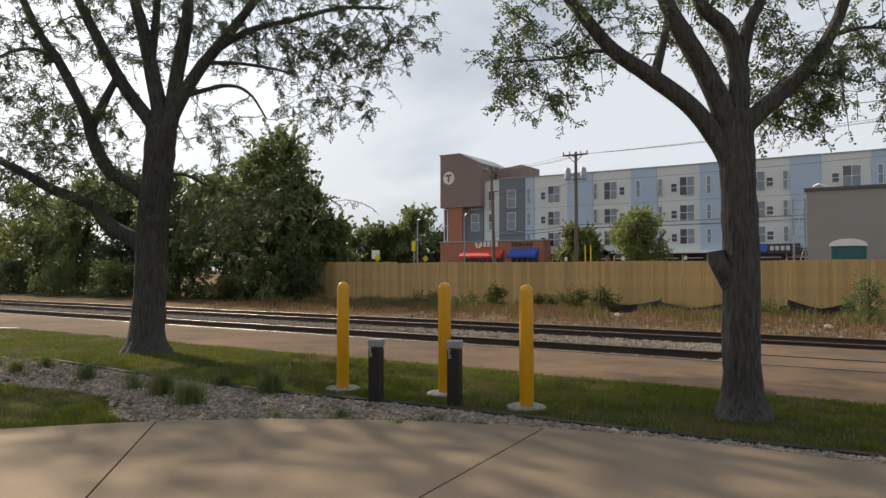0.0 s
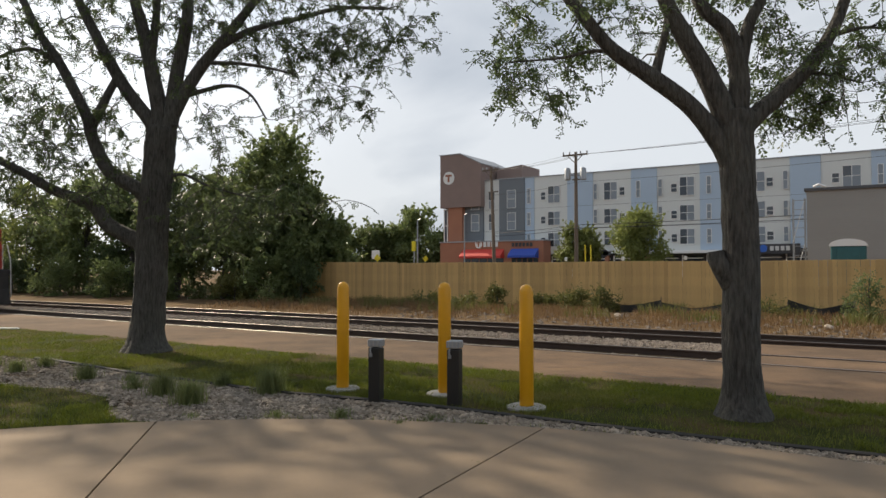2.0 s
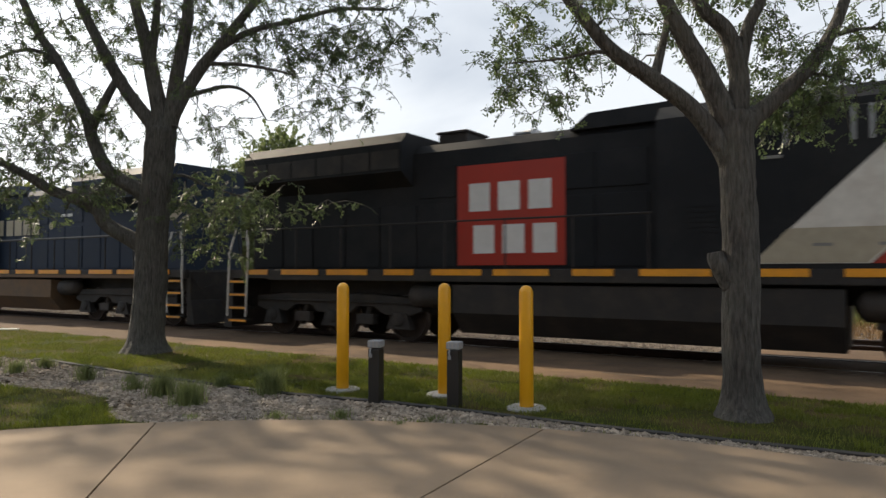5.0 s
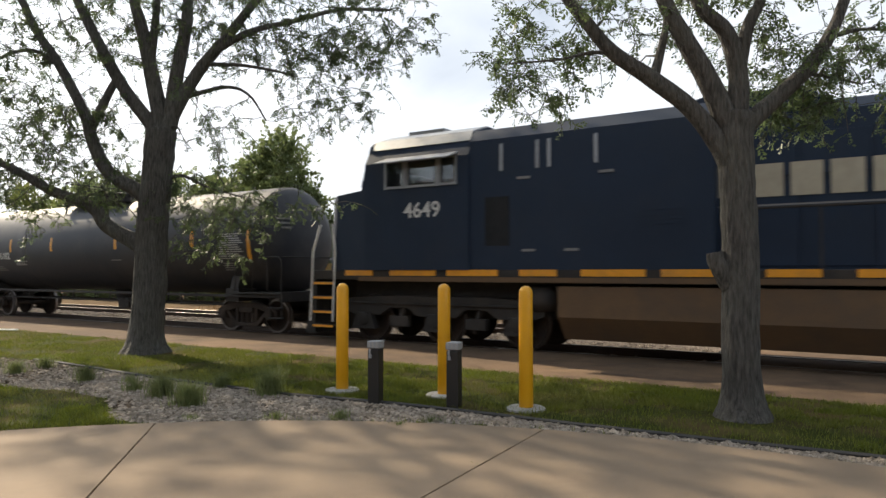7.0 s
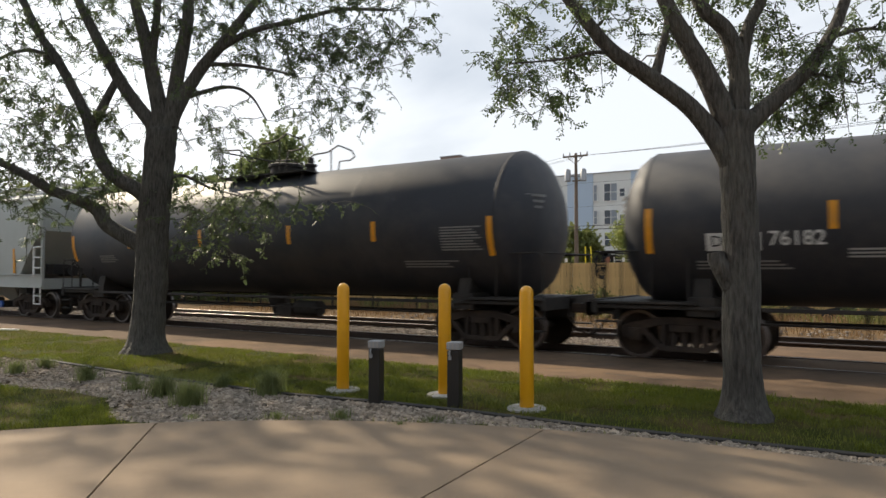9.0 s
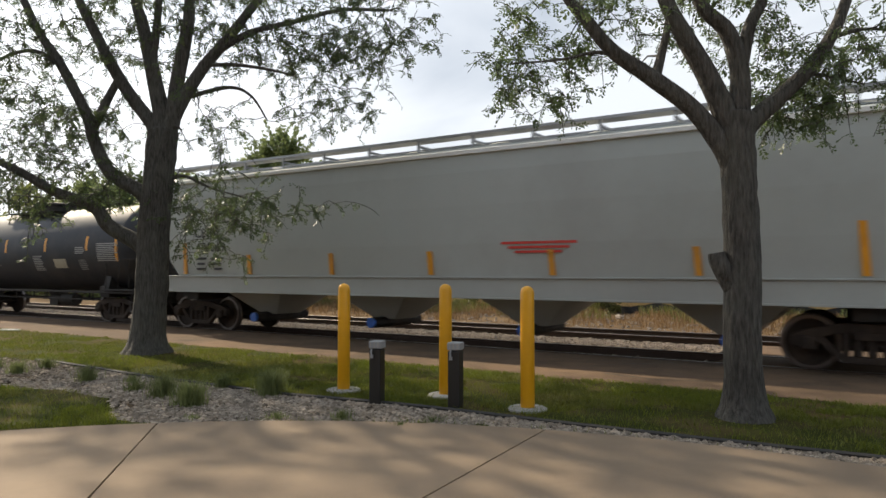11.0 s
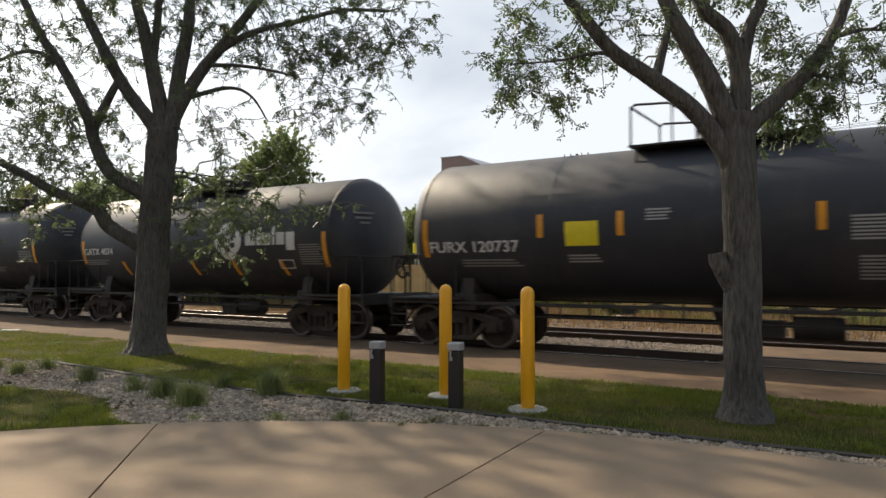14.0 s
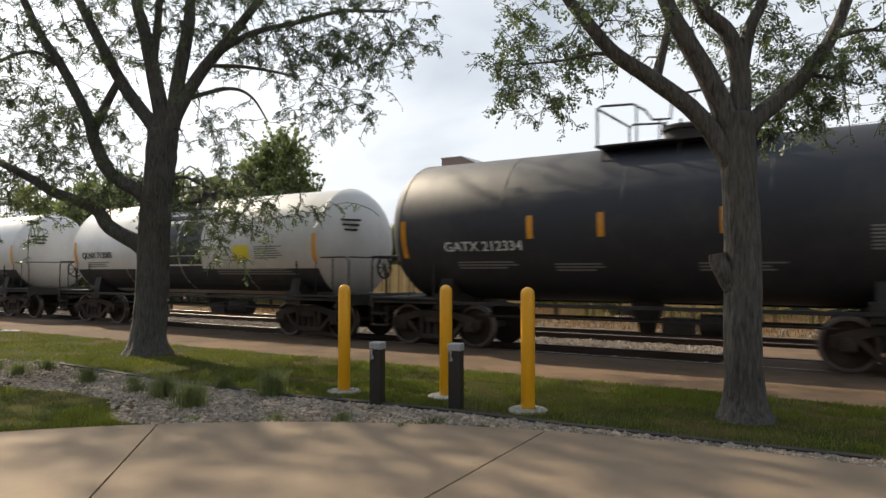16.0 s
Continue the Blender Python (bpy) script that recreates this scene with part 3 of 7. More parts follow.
STONE_F = np.array([(0, 6, 4), (6, 2, 4), (2, 7, 4), (7, 1, 4), (1, 9, 4), (9, 3, 4), (3, 8, 4), (8, 0, 4), (0, 2, 6), (2, 1, 7), (1, 3, 9), (3, 0, 8)])


def stones(name, material, label, places, low, high, seed):
    rng = np.random.default_rng(seed)
    places = np.asarray(places)
    n = len(places)
    size = rng.uniform(low, high, (n, 1, 1)) * rng.uniform(0.6, 1.25, (n, 1, 3)) * np.array([1, 1, 0.7])
    turn = rng.uniform(0, 6.3, n)
    v = STONE_V[None] * rng.uniform(0.75, 1.2, (n, 10, 1)) * size
    c, s = np.cos(turn)[:, None], np.sin(turn)[:, None]
    v = np.stack([v[..., 0] * c - v[..., 1] * s, v[..., 0] * s + v[..., 1] * c, v[..., 2]], -1) + places[:, None]
    f = STONE_F[None] + 10 * np.arange(n)[:, None, None]
    return tagged(new(name, raw_mesh(name, v.reshape(-1, 3), f.reshape(-1, 3), material)), label, "stones", kind="stuff")


rng = np.random.default_rng(3)
spots = []
while len(spots) < 19000:
    x = rng.uniform(-14.8, 1.5)
    n, f_ = bed_near(x), between(FAR_EDGE, x)
    y = rng.uniform(n, f_ - 0.02)
    if rng.random() < (f_ - n) / 2.2 + 0.1 and (x > -10.5 or rng.random() < 0.5) and (wobble(x, y, 1.3, 7) > -0.22 or rng.random() < 0.35):
        spots.append((x, y, rng.uniform(-0.02, 0.0)))
stones("gravel", M["gravel"], "loose grey and buff gravel stones", spots, 0.013, 0.040, 5)
bm = bmesh.new()
tube(bm, [(x, between(FAR_EDGE, x) + 0.02 * wobble(x, 3, 0.8), 0.012) for x in np.linspace(-13.2, 5.5, 90)], 0.028, 6)
tagged(new("lawn_edging", mesh_of("lawn_edging", bm, M["dark_edge"], True)), "dark plastic edging between gravel and lawn", "edging", kind="structure")

# grass
def blades(name, material, label, roots, low, high, wide, lean, seed, category="grass"):
    rng = np.random.default_rng(seed)
    roots = np.asarray(roots)
    n = len(roots)
    a = rng.uniform(0, 2 * math.pi, n)
    h = rng.uniform(low, high, n)
    tip_a, tip = rng.uniform(0, 2 * math.pi, n), rng.uniform(0.1, lean, n) * h
    w = wide * rng.uniform(0.6, 1.3, n)
    side = np.stack([np.cos(a) * w, np.sin(a) * w, np.zeros(n)], -1)
    bend = np.stack([np.cos(tip_a) * tip, np.sin(tip_a) * tip, np.zeros(n)], -1)
    up = np.stack([np.zeros(n), np.zeros(n), h], -1)
    v = np.stack([roots - side, roots + side, roots + side * 0.7 + bend * 0.35 + up * 0.6, roots - side * 0.7 + bend * 0.35 + up * 0.6, roots + bend + up], 1)
    k = 5 * np.arange(n)[:, None]
    f = [tuple(q) for q in (k + np.array([0, 1, 2, 3])).tolist()] + [tuple(q) for q in (k + np.array([3, 2, 4])).tolist()]
    me = bpy.data.meshes.new(name)
    me.from_pydata(v.reshape(-1, 3).tolist(), [], f)
    me.materials.append(material)
    return tagged(new(name, me), label, category, kind="stuff")


rng = np.random.default_rng(11)
roots = []
while len(roots) < 150000:
    x, y = rng.uniform(-24, 3), rng.uniform(1.5, 10.03)
    far = math.hypot(x, y)
    if rng.random() > min(1.0, (9.5 / max(6, far)) ** 2):
        continue
    if math.hypot(x - PLAZA[0], y - PLAZA[1]) < PLAZA_R + 0.03 or bed_near(x) + 0.05 * rng.normal() < y < between(FAR_EDGE, x) + 0.02:
        continue
    bare = wobble(x, y, 0.75, 4) + 0.5 * wobble(x, y, 2.5, 9) - 0.75 * max(0, 1 - math.hypot((x + 1.5) * 0.7, y - 8.0) / 1.5)
    if x < -6.7 and y < bed_near(x) + 0.1:
        bare -= 0.22
    if bare < -0.17 and rng.random() < 0.85:
        continue
    roots.append((x, y, 0.0))
blades("grass", M["blade"], "short green lawn grass, thin in places", roots, 0.02, 0.065, 0.0035, 0.9, 12)

for k, (x, y, h, n) in enumerate(((-8.03, 5.75, 0.36, 520), (-7.22, 5.54, 0.37, 620), (-7.91, 6.62, 0.26, 260), (-6.93, 6.58, 0.42, 620), (-10.14, 5.95, 0.30, 300),
                                  (-12.12, 6.40, 0.26, 220), (-8.73, 5.80, 0.20, 200), (-11.86, 5.80, 0.24, 300), (-5.75, 5.55, 0.10, 140), (-5.12, 5.92, 0.14, 150),
                                  (-12.8, 5.9, 0.22, 260), (-2.92, 5.12, 0.04, 14), (-4.39, 6.0, 0.07, 70), (-6.55, 5.05, 0.07, 80), (-9.4, 6.2, 0.16, 140), (-4.2, 6.35, 0.09, 90))):
    rng = np.random.default_rng(40 + k)
    r = np.abs(rng.normal(0, 0.055 + h * 0.13, n))
    a = rng.uniform(0, 6.3, n)
    tuft = blades("grass_tuft", M["tuft"], "tall green grass tuft growing in gravel", np.stack([x + r * np.cos(a), y + r * np.sin(a), np.full(n, -0.01)], -1), h * 0.45, h, 0.0045, 0.75, 60 + k, "grass tuft")
    tuft["kind"] = "stuff"
    tuft["group"] = "grass tufts in the gravel"

bm = bmesh.new()
box(bm, 0, 0, 0.02, 0.55, 0.09, 0.035)
litter = whole("wood_offcut", bm, M["white"], "pale painted wood offcut lying on the lawn", "wood offcut", bevel=0.006)
litter.matrix_basis = pose(-20.1, 9.62, 0.03, 0, 0, 25)

# tracks
N1, N2, F1, F2 = 13.2, 14.7, 17.45, 18.95
RAIL = [(-0.076, -0.186), (0.076, -0.186), (0.076, -0.176), (0.012, -0.160), (0.009, -0.05), (0.036, -0.038), (0.037, -0.008), (0.030, 0.0),
        (-0.030, 0.0), (-0.037, -0.008), (-0.036, -0.038), (-0.009, -0.05), (-0.012, -0.160), (-0.076, -0.176)]
CROSSING = -2.85
for name, rails, lift, label in (("track_near", (N1, N2), 0.0, "busy railway track with polished rails on dark ties"),
                                 ("track_far", (F1, F2), 0.03, "second railway track with rusty-sided rails")):
    track = thing(name, label, "railway track", kind="structure")
    for y in rails:
        bm = bmesh.new()
        prism(bm, [(y + a, b + lift) for a, b in RAIL], -260, 80, "x")
        rail = part("rail", bm, M["rail"], track)
        bm = bmesh.new()
        prism(bm, [(y - 0.026, lift), (y + 0.026, lift), (y + 0.022, lift + 0.003), (y - 0.022, lift + 0.003)], -260, 80, "x")
        part("railhead", bm, M["railtop"], rail, "bright worn running surface of the rail")
    bm = bmesh.new()
    box(bm, 0, 0, 0, 0.22, 2.6, 0.18)
    tie_mesh = mesh_of("tie", bm, M["tie"], bevel=0.012)
    for k in range(150):
        tie = new("tie", tie_mesh)
        tie.parent, tie.matrix_basis = track, pose(-78 + k * 0.52 + random.uniform(-0.02, 0.02), sum(rails) / 2 + random.uniform(-0.03, 0.03), lift - 0.279 + random.uniform(-0.008, 0.008), 0, 0, random.uniform(-1, 1))


def bed_height(x, y):
    hump = -0.15 if y < 15 else (-0.13 if 16.6 < y < 19.8 else -0.13 + 0.045 * math.sin((y - 15) / 1.6 * math.pi))
    return (hump if y < 19.9 else -0.13 - (y - 19.9) * 0.1) + 0.018 * wobble(x, y, 3) - (0.09 if 13.1 < y < 13.2 else 0)


sheet("ballast_bed", M["bed"], "grey stone ballast around the tracks", -120, 60, 13.16, 21.0, 460, 50, bed_height)
rng = np.random.default_rng(17)
spots = [(x, y, bed_height(x, y) + rng.uniform(0.0, 0.03)) for x, y in zip(-3.0 - 36 * rng.random(14000) ** 1.5, rng.uniform(14.82, 17.3, 14000))]
spots += [(x, y, bed_height(x, y) + rng.uniform(-0.01, 0.02)) for x, y in zip(rng.uniform(-30, 3, 4000), rng.uniform(17.6, 20.6, 4000)) if not F2 - 0.1 < y < F2 + 0.1]
spots += [(x, y, bed_height(x, y) + rng.uniform(-0.03, 0.0)) for x, y in zip(rng.uniform(-30, -3, 3000), rng.uniform(13.35, 14.55, 3000))]
stones("ballast", M["ballast"], "loose grey railway ballast stones", spots, 0.018, 0.048, 19)

# asphalt of the level crossing, cut by the wheel slots
for name, y0, y1 in (("crossing_asphalt_1", N1 + 0.09, N2 - 0.09), ("crossing_asphalt_2", N2 + 0.045, F1 - 0.12)):
    ob = sheet(name, M["asphalt"], "dusty asphalt filling of the level crossing", CROSSING, 40, y0, y1, 140, 12,
               lambda x, y: -0.012 + 0.005 * wobble(x, y, 0.9) - 0.09 * max(0, min(1, (y - 16.9) / 0.5)) + (0 if x > CROSSING + 0.3 else -0.12), "road")

# cracks and old seams in the asphalt as thin grooves of dark filler
for k, line in enumerate((((-5.2, 10.6), (-4.4, 11.2), (-4.3, 11.9), (-3.5, 12.6), (-3.1, 13.1)), ((-3.1, 13.02), (-1.0, 12.95), (2.5, 12.98)), ((-3.9, 10.9), (-3.0, 10.7), (-2.1, 11.0)))):
    bm = bmesh.new()
    pts = []
    for (x0, y0), (x1, y1) in zip(line, line[1:]):
        for t in np.linspace(0, 1, 9)[:-1]:
            x, y = x0 + (x1 - x0) * t, y0 + (y1 - y0) * t
            pts.append((x + 0.06 * wobble(x, y, 5), y + 0.05 * wobble(x, y, 6, 2), -0.010))
    for i in range(len(pts) - 1):
        (x0, y0, z0), (x1, y1, z1) = pts[i], pts[i + 1]
        w = 0.012 + 0.008 * random.random()
        bm.faces.new([bm.verts.new(p) for p in ((x0, y0 - w, z0 + 0.003), (x1, y1 - w, z1 + 0.003), (x1, y1 + w, z1 + 0.003), (x0, y0 + w, z0 + 0.003))])
    tagged(new("asphalt_crack", mesh_of("asphalt_crack", bm, M["dark_edge"])), "dark crack in the asphalt", "crack", kind="structure")

# ---- bollards and low posts ----


def bollard(x, y, h):
    ob = thing("bollard", "tall yellow plastic-sleeved steel bollard on a round concrete pad", "bollard", "yellow bollards", pose(x, y, 0))
    r = 0.083
    bm = bmesh.new()
    turned(bm, [(0.03, r), (0.032, r + 0.001), (h - 0.09, r), (h - 0.055, r * 0.93), (h - 0.028, r * 0.76), (h - 0.008, r * 0.42), (h, 0.004)], sides=28)
    part("sleeve", bm, M["yellow"], ob, smooth=True)
    bm = bmesh.new()
    turned(bm, [(-0.08, 0.235), (0.022, 0.232), (0.034, 0.21), (0.036, 0.0845)], sides=32, closed=False)
    pad = part("pad", bm, M["pad"], ob, "round pale concrete footing", smooth=True)
    for v in pad.data.vertices:
        v.co.x *= 1 + 0.06 * wobble(v.co.x * 4, v.co.y * 4, 2, x)
    return ob


bollard(-6.29, 7.31, 1.47)
bollard(-4.91, 7.73, 1.47)
bollard(-3.61, 7.49, 1.46)


def low_post(x, y, h):
    ob = thing("utility_post", "low black post with a grey cap and a small hasp", "post", "low black posts", pose(x, y, 0, 0, 0, 12))
    bm = bmesh.new()
    box(bm, 0, 0, (h - 0.1) / 2 - 0.02, 0.15, 0.15, h - 0.06)
    part("post", bm, M["blackpost"], ob, bevel=0.012)
    bm = bmesh.new()
    box(bm, 0, 0, h - 0.045, 0.165, 0.165, 0.09)
    cap = part("cap", bm, M["grey_plastic"], ob, "grey moulded cap", bevel=0.014)
    bm = bmesh.new()
    for dx in (-0.05, 0.0, 0.05):
        box(bm, dx, -0.084, h - 0.045, 0.012, 0.006, 0.075)
    part("rib", bm, M["pad"], cap)
    bm = bmesh.new()
    tube(bm, [(-0.03, -0.09, h - 0.09), (-0.035, -0.10, h - 0.13), (-0.03, -0.098, h - 0.16)], 0.012, 8)
    box(bm, -0.03, -0.092, h - 0.185, 0.035, 0.02, 0.045)
    part("hasp", bm, M["grey_plastic"], ob, "grey metal hasp", bevel=0.003)
    return ob


low_post(-5.37, 6.87, 0.77)
low_post(-4.36, 7.09, 0.79)

# ---- fence beside the railway ----
fence = thing("board_fence", "tall fence of new golden pine boards", "fence", at=pose(0, 28.0, 0))
bm = bmesh.new()
box(bm, 0, 0, 1.0, 0.139, 0.02, 2.0)
board_mesh = mesh_of("board", bm, M["fence"], bevel=0.004)
x, k = -27.2, 0
while x < 5.0:
    b = new("board", board_mesh)
    lift = 0.06 if x < -20.6 else 0.0
    b.parent, b.matrix_basis = fence, pose(x, random.uniform(-0.005, 0.005), -0.02 + lift + 0.012 * math.sin(k * 0.11) + random.uniform(-0.006, 0.006), random.uniform(-0.3, 0.3), random.uniform(-0.25, 0.25))
    x += 0.1425
    k += 1
for z in (0.35, 1.0, 1.7):
    bm = bmesh.new()
    box(bm, -11.1, 0.035, z, 32.3, 0.04, 0.09)
    part("cross_rail", bm, M["fence"], fence)
bm = bmesh.new()
box(bm, 0, 0.1, 1.0, 0.09, 0.09, 2.16)
post_mesh = mesh_of("fence_post", bm, M["fence"], bevel=0.006)
for k in range(13):
    p = new("fence_post", post_mesh)
    p.parent, p.matrix_basis = fence, pose(-27.0 + k * 2.44, 0, -0.1)
for k in (5, 6, 7, 10):
    bm = bmesh.new()
    box(bm, -24.15 + k * 2.5, 0.1, 2.1, 0.1, 0.1, 0.16)
    part("post_cap", bm, M["white"], fence, "white post top", bevel=0.01)
# ---- town behind the fence ----
FACE = 88.0
flats = thing("apartment_building", "four-storey apartment building with pale, blue-grey and slate panels over shops", "building", at=pose(0, FACE, 0.6))
SECTIONS = ((-52.61, -49.09, "panel_dark"), (-49.09, -46.51, "panel_light"), (-46.51, -42.5, "panel_dark"), (-42.5, -41.12, "panel_blue"), (-41.12, -36.21, "panel_light"),
            (-36.21, -32.63, "panel_blue"), (-32.63, -27.51, "panel_light"), (-27.51, -24.21, "panel_blue"), (-24.21, -19.04, "panel_light"), (-19.04, -15.82, "panel_blue"),
            (-15.82, -9.17, "panel_light"), (-9.17, -6.06, "panel_blue"), (-6.06, -1.24, "panel_light"), (-1.24, 3.51, "panel_blue"), (3.51, 9.0, "panel_light"),
            (9.0, 13.0, "panel_blue"), (13.0, 20.0, "panel_light"))
for x0, x1, m in SECTIONS:
    bm = bmesh.new()
    proud = {"panel_dark": 0.25, "panel_light": 0.0, "panel_blue": 0.12}[m]
    box(bm, (x0 + x1) / 2, 5.5 - proud / 2, 8.55, x1 - x0 - 0.01, 11 + proud, 10.7 + (0.1 if m == "panel_blue" else 0))
    wall = part("wall_section", bm, M[m], flats, {"panel_dark": "slate grey panels", "panel_light": "pale grey panels", "panel_blue": "blue-grey panels"}[m])
    bm = bmesh.new()
    box(bm, (x0 + x1) / 2, 5.5 - proud / 2, 13.97, x1 - x0, 11.2 + proud, 0.12)
    part("roof_edge", bm, M["pole_grey"], wall, "metal roof edge")
    for z in (6.55, 9.6):
        bm = bmesh.new()
        box(bm, (x0 + x1) / 2, -proud - 0.004, z, x1 - x0 - 0.01, 0.012, 0.03)
        part("panel_joint", bm, M["coping"], wall)
# dark trim colour carries the shade below the upper floors
bm = bmesh.new()
box(bm, -28.0, 6.2, 1.5, 48, 11, 3.6)
part("ground_floor", bm, M["dark_trim"], flats, "ground floor of shops, painted dark for its shade")
# stair tower
bm = bmesh.new()
prism(bm, [(-55.87, 10.2), (-55.87, 17.98), (-52.42, 17.98), (-48.99, 16.3), (-48.99, 10.2)], -1.2, 9.0)
tower = part("tower", bm, M["brick"], flats, "brown brick corner tower with a sloping top")
bm = bmesh.new()
prism(bm, [(-56.0, 17.98), (-56.0, 18.12), (-52.4, 18.12), (-48.9, 16.44), (-48.9, 16.3), (-52.42, 17.98)], -1.3, 9.1)
part("tower_coping", bm, M["pole_grey"], tower)
bm = bmesh.new()
box(bm, -53.4, 4.0, 5.0, 2.4, 10.0, 10.4)
part("tower_base", bm, M["brick_red"], tower)
bm = bmesh.new()
box(bm, -55.1, 3.6, 7.6, 1.1, 8.0, 5.0)
part("corner_window", bm, M["pane"], tower, "tall glazed corner")
bm = bmesh.new()
for z in (5.2, 7.6, 10.0):
    box(bm, -55.1, -0.45, z, 1.2, 0.1, 0.14)
for x in (-55.65, -55.1, -54.55):
    box(bm, x, -0.45, 7.6, 0.12, 0.1, 5.0)
part("corner_mullion", bm, M["white"], tower)
bm = bmesh.new()
prism(bm, [(-48.62, 13.6), (-48.62, 15.6), (-47.8, 16.0), (-44.44, 16.35), (-44.44, 13.6)], 3.0, 9.0)
part("roof_house", bm, M["brick"], flats, "brown brick roof house")


def emblem(parent, x, z, r, y):
    bm = bmesh.new()
    turned(bm, [(y - 0.1, r), (y, r)], (x, 0, z), "y", 28)
    disc = part("emblem", bm, M["white"], parent, "round white emblem with a dark letter shape")
    bm = bmesh.new()
    box(bm, x, y - 0.13, z + r * 0.38, r * 1.15, 0.05, r * 0.3)
    box(bm, x, y - 0.13, z - r * 0.12, r * 0.32, 0.05, r * 1.0)
    part("emblem_bar", bm, M["brick_red"], disc)


emblem(tower, -54.35, 14.58, 0.95, -1.2)


def window_mesh(w, h, columns, rows):
    frame_bm = bmesh.new()
    for a in range(columns + 1):
        box(frame_bm, -w / 2 + w * a / columns, -0.03, h / 2, 0.06, 0.12, h + 0.06)
    for b in range(rows + 1):
        box(frame_bm, 0, -0.03, h * b / rows, w + 0.06, 0.121, 0.06)
    return mesh_of("window", frame_bm, M["white"])


def pane_mesh(w, h, material):
    bm = bmesh.new()
    box(bm, 0, 0.0, h / 2, w, 0.06, h)
    return mesh_of("pane", bm, material)


def windows(xs, spans, w, columns, rows, proud=0.0, pale=()):
    for z0, z1 in spans:
        h = z1 - z0
        frame_mesh = window_mesh(w, h, columns, rows)
        dark, light = pane_mesh(w / columns - 0.06, h / rows - 0.06, M["pane"]), pane_mesh(w / columns - 0.06, h / rows - 0.06, M["pale_pane"])
        for x in xs:
            win = new("window", frame_mesh)
            win.parent, win.matrix_basis = flats, pose(x, -0.02 - proud, z0 - 0.6)
            for a in range(columns):
                for b in range(rows):
                    pale_one = (a, b) in pale or random.random() < 0.12
                    p = new("pane", light if pale_one else dark)
                    p.parent, p.matrix_basis = win, pose(-w / 2 + w * (a + 0.5) / columns, 0, h * b / rows + 0.03)


FLOORS = ((10.81, 13.1), (7.75, 9.62), (4.83, 6.7))
windows((-38.17, -30.23, -20.57, -12.66, -3.08, 7.4), FLOORS, 1.75, 2, 2, pale=((1, 1), (1, 0)))
windows((-50.41, -44.53), ((10.4, 12.9), (7.3, 9.7), (4.9, 5.7)), 1.3, 1, 2, 0.25, pale=((0, 1), (0, 0)))
windows((-39.76, -28.69, -22.13, -11.28, -4.63), ((11.3, 12.35), (8.0, 9.0), (5.1, 6.1)), 0.72, 1, 2)
windows((-41.9, -32.25, -26.56, -23.79, -17.99, -9.63, -0.4), ((10.9, 13.0), (7.8, 9.6), (4.9, 6.6)), 0.5, 1, 2, 0.12, pale=((0, 0), (0, 1)))
windows((-47.8,), ((10.4, 12.9), (7.3, 9.7)), 1.0, 1, 2, pale=((0, 0),))

# shops
bm = bmesh.new()
box(bm, -46.9, -1.2, 2.35, 16.4, 2.4, 5.3)
shop = part("shop_front", bm, M["brick_red"], flats, "red brick shop front")
bm = bmesh.new()
box(bm, -46.9, -1.25, 5.06, 16.7, 2.6, 0.16)
part("cornice", bm, M["pole_grey"], shop)
for name, x0, x1, m, label in (("awning_red", -51.2, -44.6, "red_awning", "red fabric awning"), ("awning_blue", -43.5, -39.4, "blue_awning", "blue fabric awning")):
    bm = bmesh.new()
    prism(bm, [(-2.4, 3.95), (-3.6, 3.0), (-3.6, 2.7), (-2.4, 2.7)], x0, x1, "x")
    part("awning", bm, M[m], shop, label)
    bm = bmesh.new()
    for k in range(5):
        box(bm, x0 + (x1 - x0) * (k + 0.5) / 5, -2.42, 1.7, (x1 - x0) / 5 - 0.15, 0.06, 1.9)
    part("shop_window", bm, M["pane"], shop)
emblem(shop, -48.6, 4.65, 0.55, -2.45)
bm = bmesh.new()
for k in range(4):
    box(bm, -47.6 + k * 0.62, -2.5, 4.65, 0.42, 0.08, 0.75)
part("sign_bar", bm, M["letter_white"], shop, "white sign letters as bars")
bm = bmesh.new()
for k in range(6):
    box(bm, -43.2 + k * 0.55, -2.5, 4.5, 0.36, 0.08, 0.5)
part("sign_bar", bm, M["dark_trim"], shop)
bm = bmesh.new()
box(bm, -10.0, -0.6, 3.45, 12.4, 1.0, 0.12)
part("canopy", bm, M["dark_trim"], flats, "dark flat canopy over the shops")
bm = bmesh.new()
box(bm, -22.5, -0.55, 3.25, 13.0, 1.1, 0.35)
part("canopy", bm, M["white"], flats, "white canopy edge over the shops")
for x in np.arange(-37.5, 6, 2.9):
    bm = bmesh.new()
    box(bm, x, 0.55, 1.5, 2.3, 0.08, 2.6)
    w = part("shop_window", bm, M["pane"], flats)
    bm = bmesh.new()
    box(bm, x - 1.2, 0.52, 1.5, 0.14, 0.12, 2.8)
    box(bm, x, 0.50, 2.5, 2.4, 0.1, 0.12)
    part("mullion", bm, M["white"], w)
for k, x in enumerate((-34.5, -30.6, -25.4, -16.8)):
    bm = bmesh.new()
    box(bm, x, -0.4, 1.4, 0.5, 0.5, 3.0)
    part("pier", bm, M["brick_red"], flats, "red brick pier")
bm = bmesh.new()
box(bm, -10.4, -1.15, 3.45, 4.6, 0.1, 1.1)
att = part("sign_board", bm, M["dark_trim"], flats, "dark shop sign with a blue ball and white bars")
bm = bmesh.new()
turned(bm, [(-1.3, 0.42), (-1.2, 0.42)], (-11.9, 0, 3.5), "y", 20)
part("sign_ball", bm, M["blue_plastic"], att, "round blue sign")
